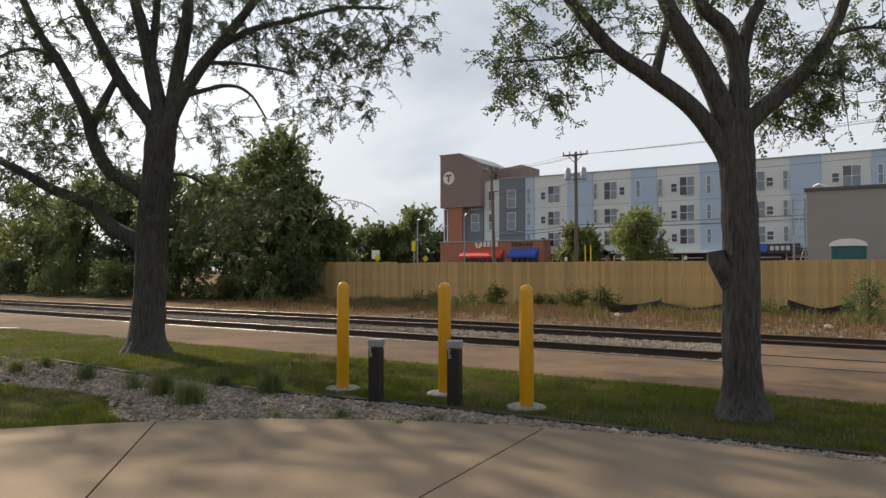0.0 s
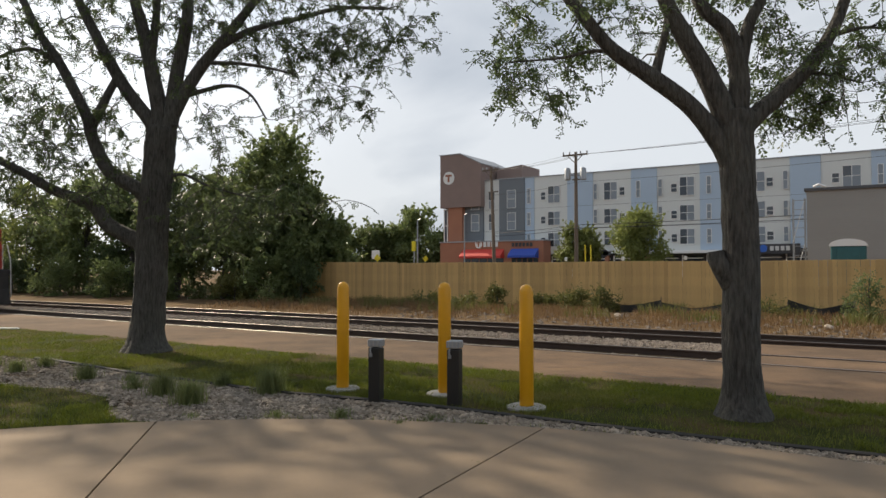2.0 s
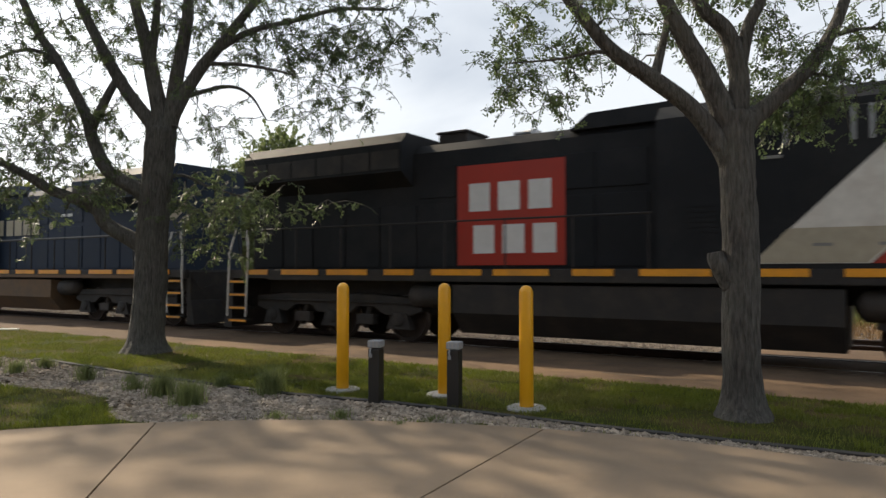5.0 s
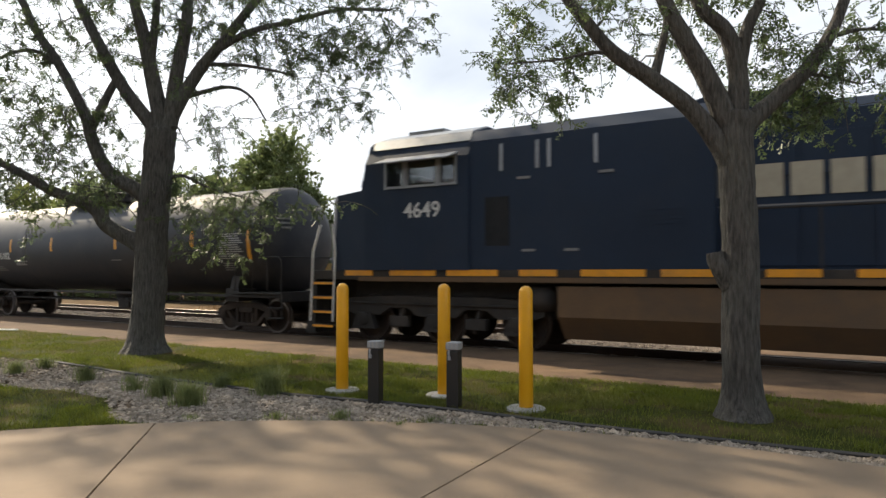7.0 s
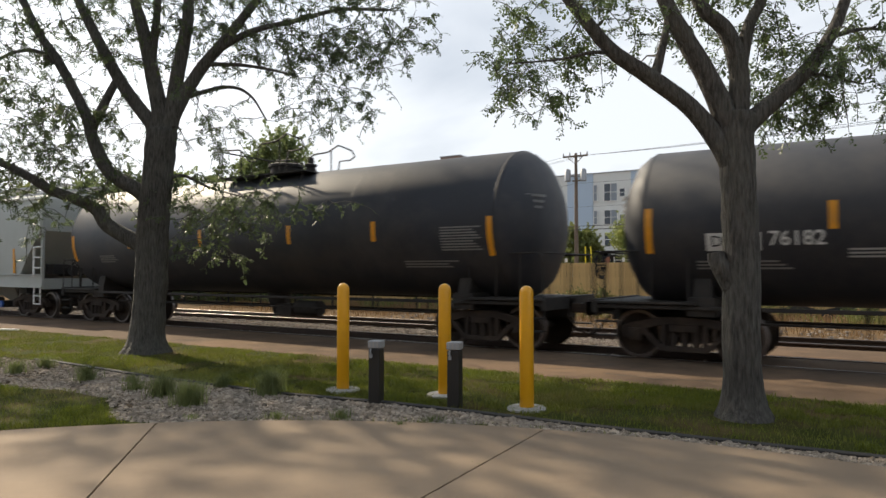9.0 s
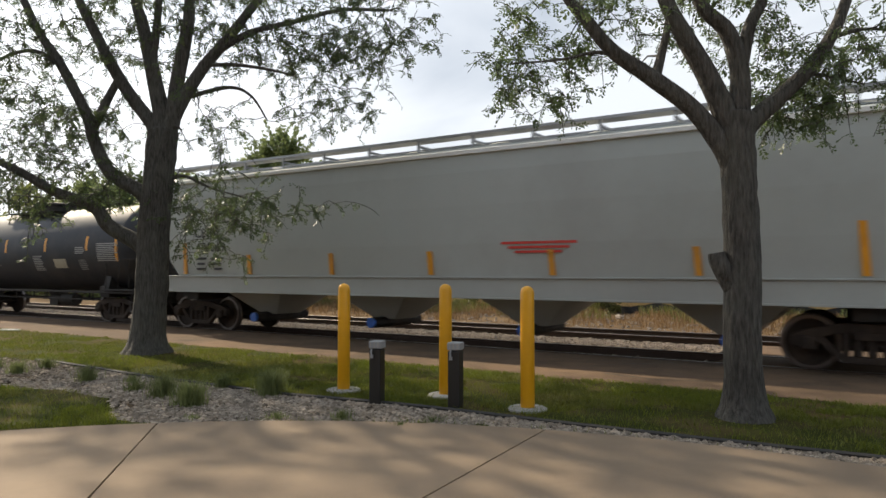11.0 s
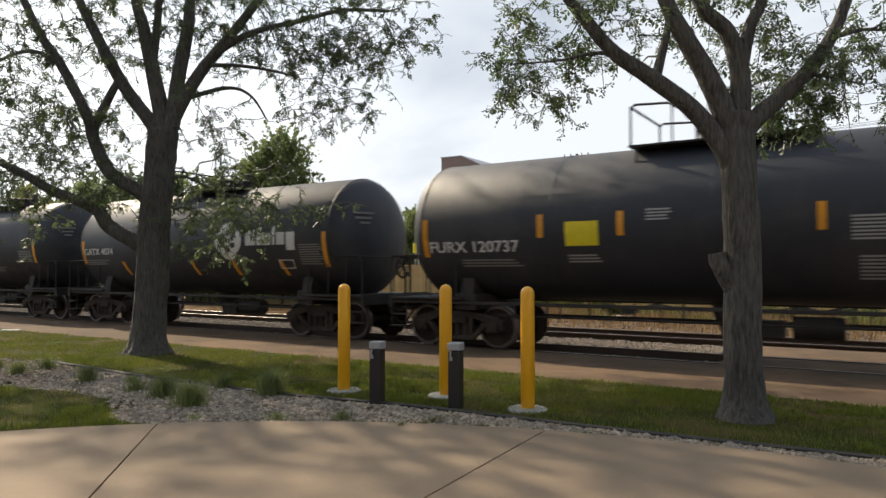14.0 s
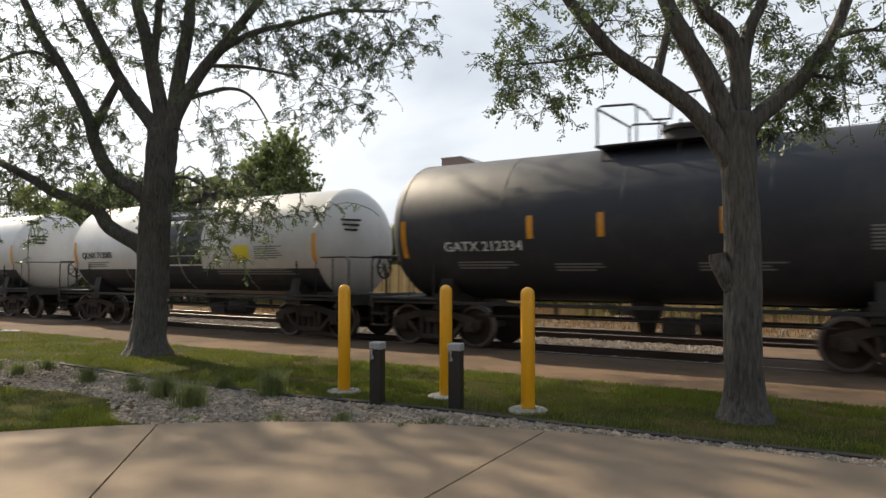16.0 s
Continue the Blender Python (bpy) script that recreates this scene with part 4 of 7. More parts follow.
bm = bmesh.new()
for k in range(4):
    box(bm, -11.0 + k * 0.55, -1.24, 3.5, 0.38, 0.06, 0.5)
part("sign_bar", bm, M["letter_white"], att)
bm = bmesh.new()
turned(bm, [(-0.7, 0.5), (-0.6, 0.5)], (-30.9, 0, 3.2), "y", 18)
box(bm, -31.0, -0.65, 3.2, 1.9, 0.1, 0.5)
part("sign_board", bm, M["dark_trim"], flats)

# grey block building with a dark coping
hall = thing("block_building", "grey concrete block building with a dark metal coping", "building", at=pose(0, 38.0, 0.6))
bm = bmesh.new()
box(bm, 6.0, 5, 2.45, 18.5, 10, 4.9)
wall = part("wall", bm, M["block"], hall)
bm = bmesh.new()
box(bm, 6.0, 5, 4.93, 18.7, 10.2, 0.14)
part("coping", bm, M["coping"], hall, "dark metal coping")
bm = bmesh.new()
for k in range(1, 12):
    box(bm, 6.0, -0.004, k * 0.41, 18.5, 0.01, 0.014)
part("mortar_course", bm, M["block"], wall)
bm = bmesh.new()
tube(bm, [(-2.95, -0.12, 5.05), (-2.7, -0.15, 5.15), (-2.4, -0.12, 5.02)], 0.06, 6)
part("flashing_bend", bm, M["white"], hall)
scaffold = thing("scaffold", "slender galvanised scaffold tower against a grey wall", "scaffold", at=pose(-3.62, 38.4, 0.7))
for x in (-0.26, 0.26):
    for y in (-0.25, 0.25):
        bm = bmesh.new()
        tube(bm, [(x, y, 0), (x, y, 4.45)], 0.024, 6)
        part("upright", bm, M["pole_grey"], scaffold)
for k in range(10):
    bm = bmesh.new()
    tube(bm, [(-0.26, -0.25, 0.3 + k * 0.45), (0.26, -0.25, 0.3 + k * 0.45)], 0.018, 6)
    part("rung", bm, M["pole_grey"], scaffold)
for k in range(2):
    bm = bmesh.new()
    tube(bm, [(-0.26, -0.28, 0.2 + 2.1 * k), (0.26, -0.28, 2.2 + 2.1 * k)], 0.02, 6)
    part("brace", bm, M["rail_white"], scaffold)

toilet = thing("portable_toilet", "dark teal portable toilet with a domed white roof", "portable toilet", at=pose(-1.28, 32.3, 0.75))
bm = bmesh.new()
box(bm, 0, 0, 0.92, 1.22, 1.15, 1.85)
body = part("cabin", bm, M["teal"], toilet, bevel=0.05)
bm = bmesh.new()
outline = [(-0.66, 1.83)] + [(0.66 * math.cos(a), 1.86 + 0.26 * math.sin(a)) for a in np.linspace(math.pi, 0, 12)] + [(0.66, 1.83)]
prism(bm, outline, -0.62, 0.62)
part("roof", bm, M["white"], toilet, "translucent white domed roof", bevel=0.015)
bm = bmesh.new()
box(bm, 0, -0.585, 0.95, 0.8, 0.03, 1.6)
part("door", bm, M["teal"], toilet, bevel=0.01)

# poles and wires
def power_pole(x, y, h, lean, arm, cans):
    ob = thing("power_pole", "weathered wooden power pole with a crossarm", "power pole", "power poles", pose(x, y, 0.6, 0, lean, 0))
    bm = bmesh.new()
    tube(bm, [(0, 0, 0), (0, 0, h * 0.5), (0, 0, h)], [0.17, 0.14, 0.105], 12)
    part("pole", bm, M["wood_pole"], ob, smooth=True)
    bm = bmesh.new()
    box(bm, 0, -0.14, h - 0.25, arm, 0.1, 0.13)
    part("crossarm", bm, M["wood_pole"], ob, bevel=0.01)
    for s in (-1, 1):
        bm = bmesh.new()
        tube(bm, [(s * arm * 0.3, -0.16, h - 0.3), (0, -0.14, h - 0.85)], 0.03, 6)
        part("arm_brace", bm, M["wood_pole"], ob)
    for k in (-0.48, -0.22, 0.22, 0.48):
        bm = bmesh.new()
        turned(bm, [(h - 0.2, 0.03), (h - 0.1, 0.06), (h - 0.02, 0.045), (h + 0.04, 0.03)], (k * arm, -0.14, 0), "z", 8)
        part("insulator", bm, M["grey_plastic"], ob)
    for k, (cx, cz) in enumerate(cans):
        bm = bmesh.new()
        turned(bm, [(cz - 0.45, 0.2), (cz - 0.42, 0.23), (cz + 0.35, 0.23), (cz + 0.42, 0.18), (cz + 0.5, 0.05)], (cx, -0.1, 0), "z", 14)
        tube(bm, [(0, -0.05, cz - 0.1), (cx, -0.1, cz - 0.1)], 0.04, 6)
        part("transformer", bm, M["pole_grey"], ob, "grey can transformer", smooth=True)
    bm = bmesh.new()
    box(bm, 0.2, -0.12, h - 2.1, 0.9, 0.08, 0.1)
    part("lower_arm", bm, M["wood_pole"], ob)
    return ob


power_pole(-19.57, 49.2, 9.9, 0.0, 1.95, ((-0.62, 8.25), (0.62, 8.2)))
power_pole(-27.55, 51.2, 9.65, -2.0, 1.5, ())
for k, (dx, z0, sag) in enumerate(((-0.9, 10.25, 0.5), (0.4, 10.25, 0.55), (0.9, 10.25, 0.6), (0, 8.2, 0.5), (0, 5.0, 0.3), (0.1, 4.75, 0.3))):
    for (xa, ya, za), (xb, yb, zb) in (((-27.7, 51.05, z0 - 0.3), (-19.57, 49.05, z0)), ((-19.57, 49.05, z0), (24, 40, z0 + 0.4))):
        bm = bmesh.new()
        pts = [(xa + (xb - xa) * t + dx, ya + (yb - ya) * t, za + (zb - za) * t - 4 * sag * t * (1 - t) * min(1, abs(xb - xa) / 25)) for t in np.linspace(0, 1, 14)]
        tube(bm, pts, 0.011 if z0 > 6 else 0.022, 5)
        whole("overhead_wire", bm, M["wire"], "thin dark overhead wire between power poles", "wire", "overhead wires")

for x, y, h in ((-39.82, 57.63, 6.1), (-40.96, 68.76, 7.4)):
    lamp_post = thing("street_lamp", "slim grey street lamp post", "street lamp", "street lamps", pose(x, y, 0.6))
    bm = bmesh.new()
    tube(bm, [(0, 0, 0), (0, 0, h)], [0.09, 0.06], 8)
    part("post", bm, M["pole_grey"], lamp_post)
    bm = bmesh.new()
    tube(bm, [(0, 0, h - 0.05), (0.5, -0.1, h + 0.08)], 0.05, 6)
    part("arm", bm, M["pole_grey"], lamp_post)
for x, y, z, turn_, m, w, h in ((-37.18, 47.45, 2.95, 0, "white", 0.85, 0.75), (-36.8, 47.2, 2.65, 45, "sign_yellow", 0.5, 0.5), (-33.56, 49.76, 2.61, 45, "sign_yellow", 0.42, 0.42)):
    ob = thing("road_sign", "road sign on a thin steel post", "road sign", "road signs", pose(x, y, 0.6))
    bm = bmesh.new()
    tube(bm, [(0, 0.03, 0), (0, 0.03, z - 0.6 + h / 2)], 0.03, 6)
    part("post", bm, M["pole_grey"], ob)
    bm = bmesh.new()
    box(bm, 0, 0, z - 0.6, w, 0.03, h, Matrix.Rotation(radians(turn_), 4, "Y"))
    part("plate", bm, M[m], ob, bevel=0.01)
ob = thing("traffic_light", "yellow traffic light on a grey post", "traffic light", at=pose(-42.97, 61.55, 0.6))
bm = bmesh.new()
tube(bm, [(0, 0, 0), (0, 0, 4.0)], 0.07, 8)
part("post", bm, M["pole_grey"], ob)
bm = bmesh.new()
box(bm, 0, -0.1, 3.6, 0.36, 0.3, 1.05)
part("signal_head", bm, M["sign_yellow"], ob, bevel=0.03)
for x in (-17.6, -17.2):
    bm = bmesh.new()
    tube(bm, [(x, 46.0, 0.6), (x - 0.05, 46.0, 3.35)], 0.045, 8)
    whole("guy_guard", bm, M["sign_yellow"], "yellow plastic guy wire guard", "guy guard", "guy guards")
# ---- trees ----


def smooth_line(points, per=6):
    """A rounded line through points."""
    p = [np.array(q, float) for q in points]
    p = [2 * p[0] - p[1]] + p + [2 * p[-1] - p[-2]]
    out = []
    for i in range(1, len(p) - 2):
        for t in np.linspace(0, 1, per, endpoint=False):
            out.append(0.5 * (2 * p[i] + (p[i + 1] - p[i - 1]) * t + (2 * p[i - 1] - 5 * p[i] + 4 * p[i + 1] - p[i + 2]) * t ** 2 + (3 * p[i] - p[i - 1] - 3 * p[i + 1] + p[i + 2]) * t ** 3))
    out.append(p[-2])
    return np.array(out)


def wood(verts, faces, line, radii, sides, rough=0.0, seed=0.0):
    """Adds one tapered limb to lists of vertices and faces."""
    base = len(verts)
    side = None
    for i, q in enumerate(line):
        way = line[min(i + 1, len(line) - 1)] - line[max(i - 1, 0)]
        way = way / (np.linalg.norm(way) + 1e-9)
        if side is None:
            side = np.cross(way, (0.3, 0.9, 0.1))
        side = side - way * side.dot(way)
        side = side / (np.linalg.norm(side) + 1e-9)
        up = np.cross(way, side)
        for k in range(sides):
            a = 2 * math.pi * k / sides
            r = radii[i]
            if rough:
                r *= 1 + 0.035 * abs(noise.noise(Vector((math.cos(a) * 6.5, math.sin(a) * 6.5, q[2] * 1.6 + seed)))) * 2 + rough * 0.5 * noise.noise(Vector((math.cos(a) * 2.2, math.sin(a) * 2.2, i * 0.12 + seed))) + rough * 0.5 * noise.noise(Vector((math.cos(a) * 7, math.sin(a) * 7, i * 0.3 + seed)))
            verts.append(q + (side * math.cos(a) + up * math.sin(a)) * r)
    for i in range(len(line) - 1):
        for k in range(sides):
            a, b = base + i * sides + k, base + i * sides + (k + 1) % sides
            faces.append((a, b, b + sides, a + sides))
    faces.append(tuple(base + (len(line) - 1) * sides + k for k in range(sides)))


def list_mesh(name, verts, faces, material):
    me = bpy.data.meshes.new(name)
    me.from_pydata([tuple(v) for v in verts], [], faces)
    me.materials.append(material)
    me.shade_smooth()
    return me


def frond_shape(pairs, length, leaflet, broad, seed):
    """A feathered leaf along +x: pairs of small, unevenly set rhombic leaflets on a bowed midrib."""
    rng = np.random.default_rng(seed)
    bow = rng.uniform(-0.5, 0.1)
    v, f = [], []
    for i in range(pairs):
        t = (i + 0.6) / pairs
        x, z = length * t, bow * length * t * t
        size = leaflet * (1 - 0.45 * abs(t - 0.45) * 1.6) * rng.uniform(0.75, 1.25)
        for s in (-1, 1):
            b = len(v)
            if rng.random() < 0.12:
                continue
            slant = rng.uniform(0.1, 0.95)
            tip = np.array((x + size * slant, s * size * (1.1 - 0.4 * slant), z + size * rng.uniform(-0.6, 0.3)))
            root = np.array((x, 0, z))
            mid = (tip + root) / 2
            off = np.array((broad, -s * broad * 0.45, 0))
            v += [root, mid + off, tip, mid - off]
            f.append((b, b + 1, b + 2, b + 3))
    return np.array(v), np.array(f)


def locust(name, label, limbs, clusters, thin, seed, fronds, per_tip, twig):
    """A honey locust: fitted main limbs, then branches that grow towards the leafy parts of its crown."""
    rng = np.random.default_rng(seed)
    tree = thing(name, label, "tree", "lawn trees")
    verts, faces = [], []
    nodes, radius, heading = [], [], []
    for points, r0, r1, sides in limbs:
        line = smooth_line(points, 14 if sides > 30 else 6)
        n = len(line)
        radii = [r0 + (r1 - r0) * (i / (n - 1)) ** 0.8 for i in range(n)]
        if line[0][2] < 0.1:
            line = np.vstack([line[0] + np.array([(0, 0, -0.1)]), line[:1] + np.array([(0, 0, 0.06)]), line[:1] + np.array([(0, 0, 0.16)]), line[:1] + np.array([(0, 0, 0.30)]), line[:1] + np.array([(0, 0, 0.5)]), *[q[None] for q in line if q[2] > 0.6]])
            n = len(line)
            flare = [1.75, 1.42, 1.2, 1.07, 1.0]
            radii = [r0 * (flare[i] if i < 5 else 1) * (1 - 0.12 * min(1, line[i][2] / 2.5)) for i in range(n)]
            radii[-1] = r1
        wood(verts, faces, line, radii, sides, 0.13 if r0 > 0.1 else 0.06, seed + r0)
        for i in range(n):
            nodes.append(line[i])
            radius.append(radii[i])
            heading.append(line[min(i + 1, n - 1)] - line[max(0, i - 1)])
    ob = new("trunk", list_mesh("trunk", verts, faces, M["bark"]))
    ob.parent = tree
    keep = [i for i, q in enumerate(nodes) if q[2] > 2.0 and radius[i] < 0.16]
    nodes, radius, heading = [nodes[i] for i in keep], [radius[i] for i in keep], [heading[i] for i in keep]
    tips = []
    aside, ahead = np.array(ASIDE), np.array(AHEAD)
    for x, y, z, wide, deep, high, n in clusters:
        for _ in range(int(n * 0.85)):
            p = rng.normal(0, 0.60, 3)
            tips.append(np.array((x, y, z)) + aside * p[0] * wide + ahead * p[1] * deep + np.array((0, 0, p[2] * high)))
    tips = np.array(tips)
    first = np.array(nodes)
    order = np.argsort([np.min(np.linalg.norm(first - t, axis=1)) for t in tips])
    nodes_a = np.zeros((len(nodes) + len(tips) * 9, 3))
    nodes_a[:len(nodes)] = first
    count = len(nodes)
    verts, faces = [], []
    leaf_v, leaf_f = [], []
    total = 0
    for index in order:
        target = tips[index]
        gap = np.linalg.norm(nodes_a[:count] - target, axis=1) + 0.25 * np.maximum(0, nodes_a[:count, 2] - target[2])
        near = int(np.argmin(gap))
        start = nodes_a[near]
        span = np.linalg.norm(target - start)
        way = heading[near] / (np.linalg.norm(heading[near]) + 1e-9)
        bend = start + way * span * 0.35 + (target - start) * 0.3 + rng.normal(0, 0.09, 3) * span + np.array((0, 0, 0.06 * span))
        steps = max(4, min(9, int(span / 0.14)))
        t = np.linspace(0, 1, steps)[:, None]
        line = start * (1 - t) ** 2 + 2 * bend * t * (1 - t) + target * t ** 2
        line[1:-1] += rng.normal(0, 0.014, (steps - 2, 3))
        r0 = min(radius[near] * 0.62, thin * (1.5 + 2.2 * span))
        radii = [r0 + (thin * 0.7 - r0) * i / (steps - 1) for i in range(steps)]
        wood(verts, faces, line, radii, 5 if r0 > 0.012 else 3)
        for i in range(1, steps):
            if count < len(nodes_a):
                nodes_a[count] = line[i]
                radius.append(radii[i])
                heading.append(line[i] - line[i - 1])
                count += 1
        # a drooping leafy twig at the end
        out = line[-1] - line[-2]
        out = out / (np.linalg.norm(out) + 1e-9)
        for k in range(per_tip):
            along = rng.uniform(-0.9, 1.0)
            base = line[-1] + (out * max(0, along) + np.array((0, 0, -0.35 * max(0, along) ** 2))) * twig if along > 0 else line[-1] + (line[max(0, steps - 3)] - line[-1]) * (-along)
            yaw, pitch = rng.uniform(0, 2 * math.pi), rng.uniform(-1.15, 0.25)
            roll = rng.uniform(-0.9, 0.9)
            size = rng.uniform(0.65, 1.25)
            fv, ff = fronds[int(rng.integers(0, len(fronds)))]
            rot = np.array((Matrix.Rotation(yaw, 3, "Z") @ Matrix.Rotation(-pitch, 3, "Y") @ Matrix.Rotation(roll, 3, "X")))
            leaf_v.append((fv * size) @ rot.T + base)
            leaf_f.append(ff + total)
            total += len(fv)
        end = np.array([line[-1], line[-1] + out * twig * 0.5 - np.array((0, 0, 0.09 * twig)), line[-1] + out * twig - np.array((0, 0, 0.35 * twig))])
        wood(verts, faces, end, [thin * 0.7, thin * 0.55, thin * 0.35], 3)
    # bare twigs
    me = bpy.data.meshes.new("branchwork")
    me.from_pydata([tuple(v) for v in verts], [], faces)
    me.materials.append(M["bark"])
    me.shade_smooth()
    ob = new("branchwork", me)
    ob.parent = tree
    tagged(ob, kind="stuff")
    ob = new("crown", raw_mesh("crown", np.vstack(leaf_v), np.vstack(leaf_f), M["leaf"]))
    ob.parent = tree
    tagged(ob, "feathery green locust leaves", kind="stuff")
    return tree


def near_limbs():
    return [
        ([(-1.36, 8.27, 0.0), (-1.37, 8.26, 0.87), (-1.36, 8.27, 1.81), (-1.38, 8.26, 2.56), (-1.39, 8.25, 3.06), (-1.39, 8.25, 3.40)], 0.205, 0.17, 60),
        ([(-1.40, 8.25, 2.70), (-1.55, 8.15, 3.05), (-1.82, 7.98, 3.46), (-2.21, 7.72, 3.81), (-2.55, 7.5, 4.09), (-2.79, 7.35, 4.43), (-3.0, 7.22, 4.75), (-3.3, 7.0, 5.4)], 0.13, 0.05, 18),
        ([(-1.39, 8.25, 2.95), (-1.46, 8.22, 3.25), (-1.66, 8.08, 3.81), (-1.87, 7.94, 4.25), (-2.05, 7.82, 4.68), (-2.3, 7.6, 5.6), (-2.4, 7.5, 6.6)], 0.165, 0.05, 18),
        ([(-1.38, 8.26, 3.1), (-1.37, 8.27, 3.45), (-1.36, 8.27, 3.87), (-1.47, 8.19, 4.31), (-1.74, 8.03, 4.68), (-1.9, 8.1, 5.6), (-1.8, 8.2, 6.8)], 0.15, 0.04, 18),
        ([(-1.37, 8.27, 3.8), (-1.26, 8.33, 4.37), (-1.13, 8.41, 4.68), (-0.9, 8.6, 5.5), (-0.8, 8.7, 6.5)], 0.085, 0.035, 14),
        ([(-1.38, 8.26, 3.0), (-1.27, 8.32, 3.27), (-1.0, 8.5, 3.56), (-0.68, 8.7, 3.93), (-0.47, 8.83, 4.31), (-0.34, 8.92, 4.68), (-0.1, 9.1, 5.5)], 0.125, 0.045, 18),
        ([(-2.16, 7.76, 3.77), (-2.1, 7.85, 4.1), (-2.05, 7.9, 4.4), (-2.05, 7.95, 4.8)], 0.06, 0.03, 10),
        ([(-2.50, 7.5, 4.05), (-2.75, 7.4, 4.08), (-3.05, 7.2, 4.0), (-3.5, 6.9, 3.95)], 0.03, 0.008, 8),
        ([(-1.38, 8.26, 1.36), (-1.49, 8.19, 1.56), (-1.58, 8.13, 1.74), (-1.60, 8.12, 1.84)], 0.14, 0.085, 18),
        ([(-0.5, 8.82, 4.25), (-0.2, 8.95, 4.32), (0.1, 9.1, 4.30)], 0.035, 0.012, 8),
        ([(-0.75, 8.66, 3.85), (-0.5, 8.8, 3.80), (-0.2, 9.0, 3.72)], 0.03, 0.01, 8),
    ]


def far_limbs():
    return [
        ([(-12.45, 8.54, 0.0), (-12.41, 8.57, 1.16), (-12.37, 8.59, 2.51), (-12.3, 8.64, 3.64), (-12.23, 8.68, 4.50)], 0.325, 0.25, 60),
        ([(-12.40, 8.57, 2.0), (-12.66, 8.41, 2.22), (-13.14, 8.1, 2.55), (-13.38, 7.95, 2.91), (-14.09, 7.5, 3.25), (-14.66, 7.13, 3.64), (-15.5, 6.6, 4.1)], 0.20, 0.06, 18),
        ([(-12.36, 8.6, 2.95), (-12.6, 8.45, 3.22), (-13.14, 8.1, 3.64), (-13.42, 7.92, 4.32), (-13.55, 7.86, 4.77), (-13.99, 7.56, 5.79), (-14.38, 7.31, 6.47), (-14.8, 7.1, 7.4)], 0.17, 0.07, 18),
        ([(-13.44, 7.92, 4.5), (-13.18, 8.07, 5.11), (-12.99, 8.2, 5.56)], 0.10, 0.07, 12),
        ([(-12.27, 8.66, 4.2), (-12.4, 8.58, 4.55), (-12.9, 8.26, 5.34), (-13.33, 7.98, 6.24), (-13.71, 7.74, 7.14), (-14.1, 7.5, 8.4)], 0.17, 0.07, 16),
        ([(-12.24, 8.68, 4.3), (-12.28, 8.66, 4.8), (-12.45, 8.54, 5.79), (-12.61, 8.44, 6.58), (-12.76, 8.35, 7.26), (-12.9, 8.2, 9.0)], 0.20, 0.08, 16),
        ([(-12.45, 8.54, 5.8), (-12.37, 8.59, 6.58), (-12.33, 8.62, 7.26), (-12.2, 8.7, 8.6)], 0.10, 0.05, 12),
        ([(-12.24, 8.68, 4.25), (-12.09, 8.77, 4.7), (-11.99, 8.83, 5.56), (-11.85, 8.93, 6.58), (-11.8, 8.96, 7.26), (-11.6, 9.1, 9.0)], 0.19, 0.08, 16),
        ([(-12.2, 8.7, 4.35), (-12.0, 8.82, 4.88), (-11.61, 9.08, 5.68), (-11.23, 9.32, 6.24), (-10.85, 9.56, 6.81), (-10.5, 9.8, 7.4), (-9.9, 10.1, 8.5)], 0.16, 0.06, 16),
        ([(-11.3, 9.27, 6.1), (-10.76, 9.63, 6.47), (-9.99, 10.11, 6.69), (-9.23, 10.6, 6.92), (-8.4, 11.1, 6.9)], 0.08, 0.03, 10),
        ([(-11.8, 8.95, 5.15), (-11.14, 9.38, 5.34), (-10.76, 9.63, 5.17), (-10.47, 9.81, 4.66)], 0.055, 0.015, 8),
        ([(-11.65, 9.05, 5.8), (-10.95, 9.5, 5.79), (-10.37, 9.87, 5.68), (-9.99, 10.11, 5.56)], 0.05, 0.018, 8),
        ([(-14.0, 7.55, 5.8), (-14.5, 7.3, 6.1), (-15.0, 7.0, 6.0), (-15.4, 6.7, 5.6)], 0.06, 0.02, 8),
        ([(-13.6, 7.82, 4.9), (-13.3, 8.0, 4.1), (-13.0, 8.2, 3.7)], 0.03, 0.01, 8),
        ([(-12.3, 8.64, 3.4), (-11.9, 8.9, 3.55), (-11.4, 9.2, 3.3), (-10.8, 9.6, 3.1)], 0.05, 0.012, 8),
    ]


NEAR_CROWN = [(-3.27, 7.05, 4.31, 0.5, 1.0, 0.34, 46), (-3.53, 6.88, 3.75, 0.2, 0.6, 0.34, 20), (-3.13, 7.13, 3.62, 0.28, 0.6, 0.38, 28), (-2.74, 7.39, 4.15, 0.5, 1.0, 0.31, 30),
              (-2.32, 7.66, 4.37, 0.56, 1.0, 0.28, 26), (-0.81, 8.62, 3.87, 0.47, 1.0, 0.38, 70), (-0.36, 8.9, 3.72, 0.44, 1.0, 0.44, 66), (0.0, 9.14, 4.0, 0.38, 1.0, 0.66, 64),
              (-1.0, 8.5, 4.37, 0.38, 1.0, 0.28, 34), (-0.63, 8.73, 3.4, 0.38, 0.8, 0.19, 34), (-1.68, 8.06, 4.43, 0.44, 1.0, 0.25, 16), (-2.48, 7.55, 5.19, 1.57, 1.0, 0.44, 100)]
NEAR_CROWN = [(x + 0.5 * AHEAD.x, y + 0.5 * AHEAD.y, z + 0.12, *rest) for x, y, z, *rest in NEAR_CROWN]
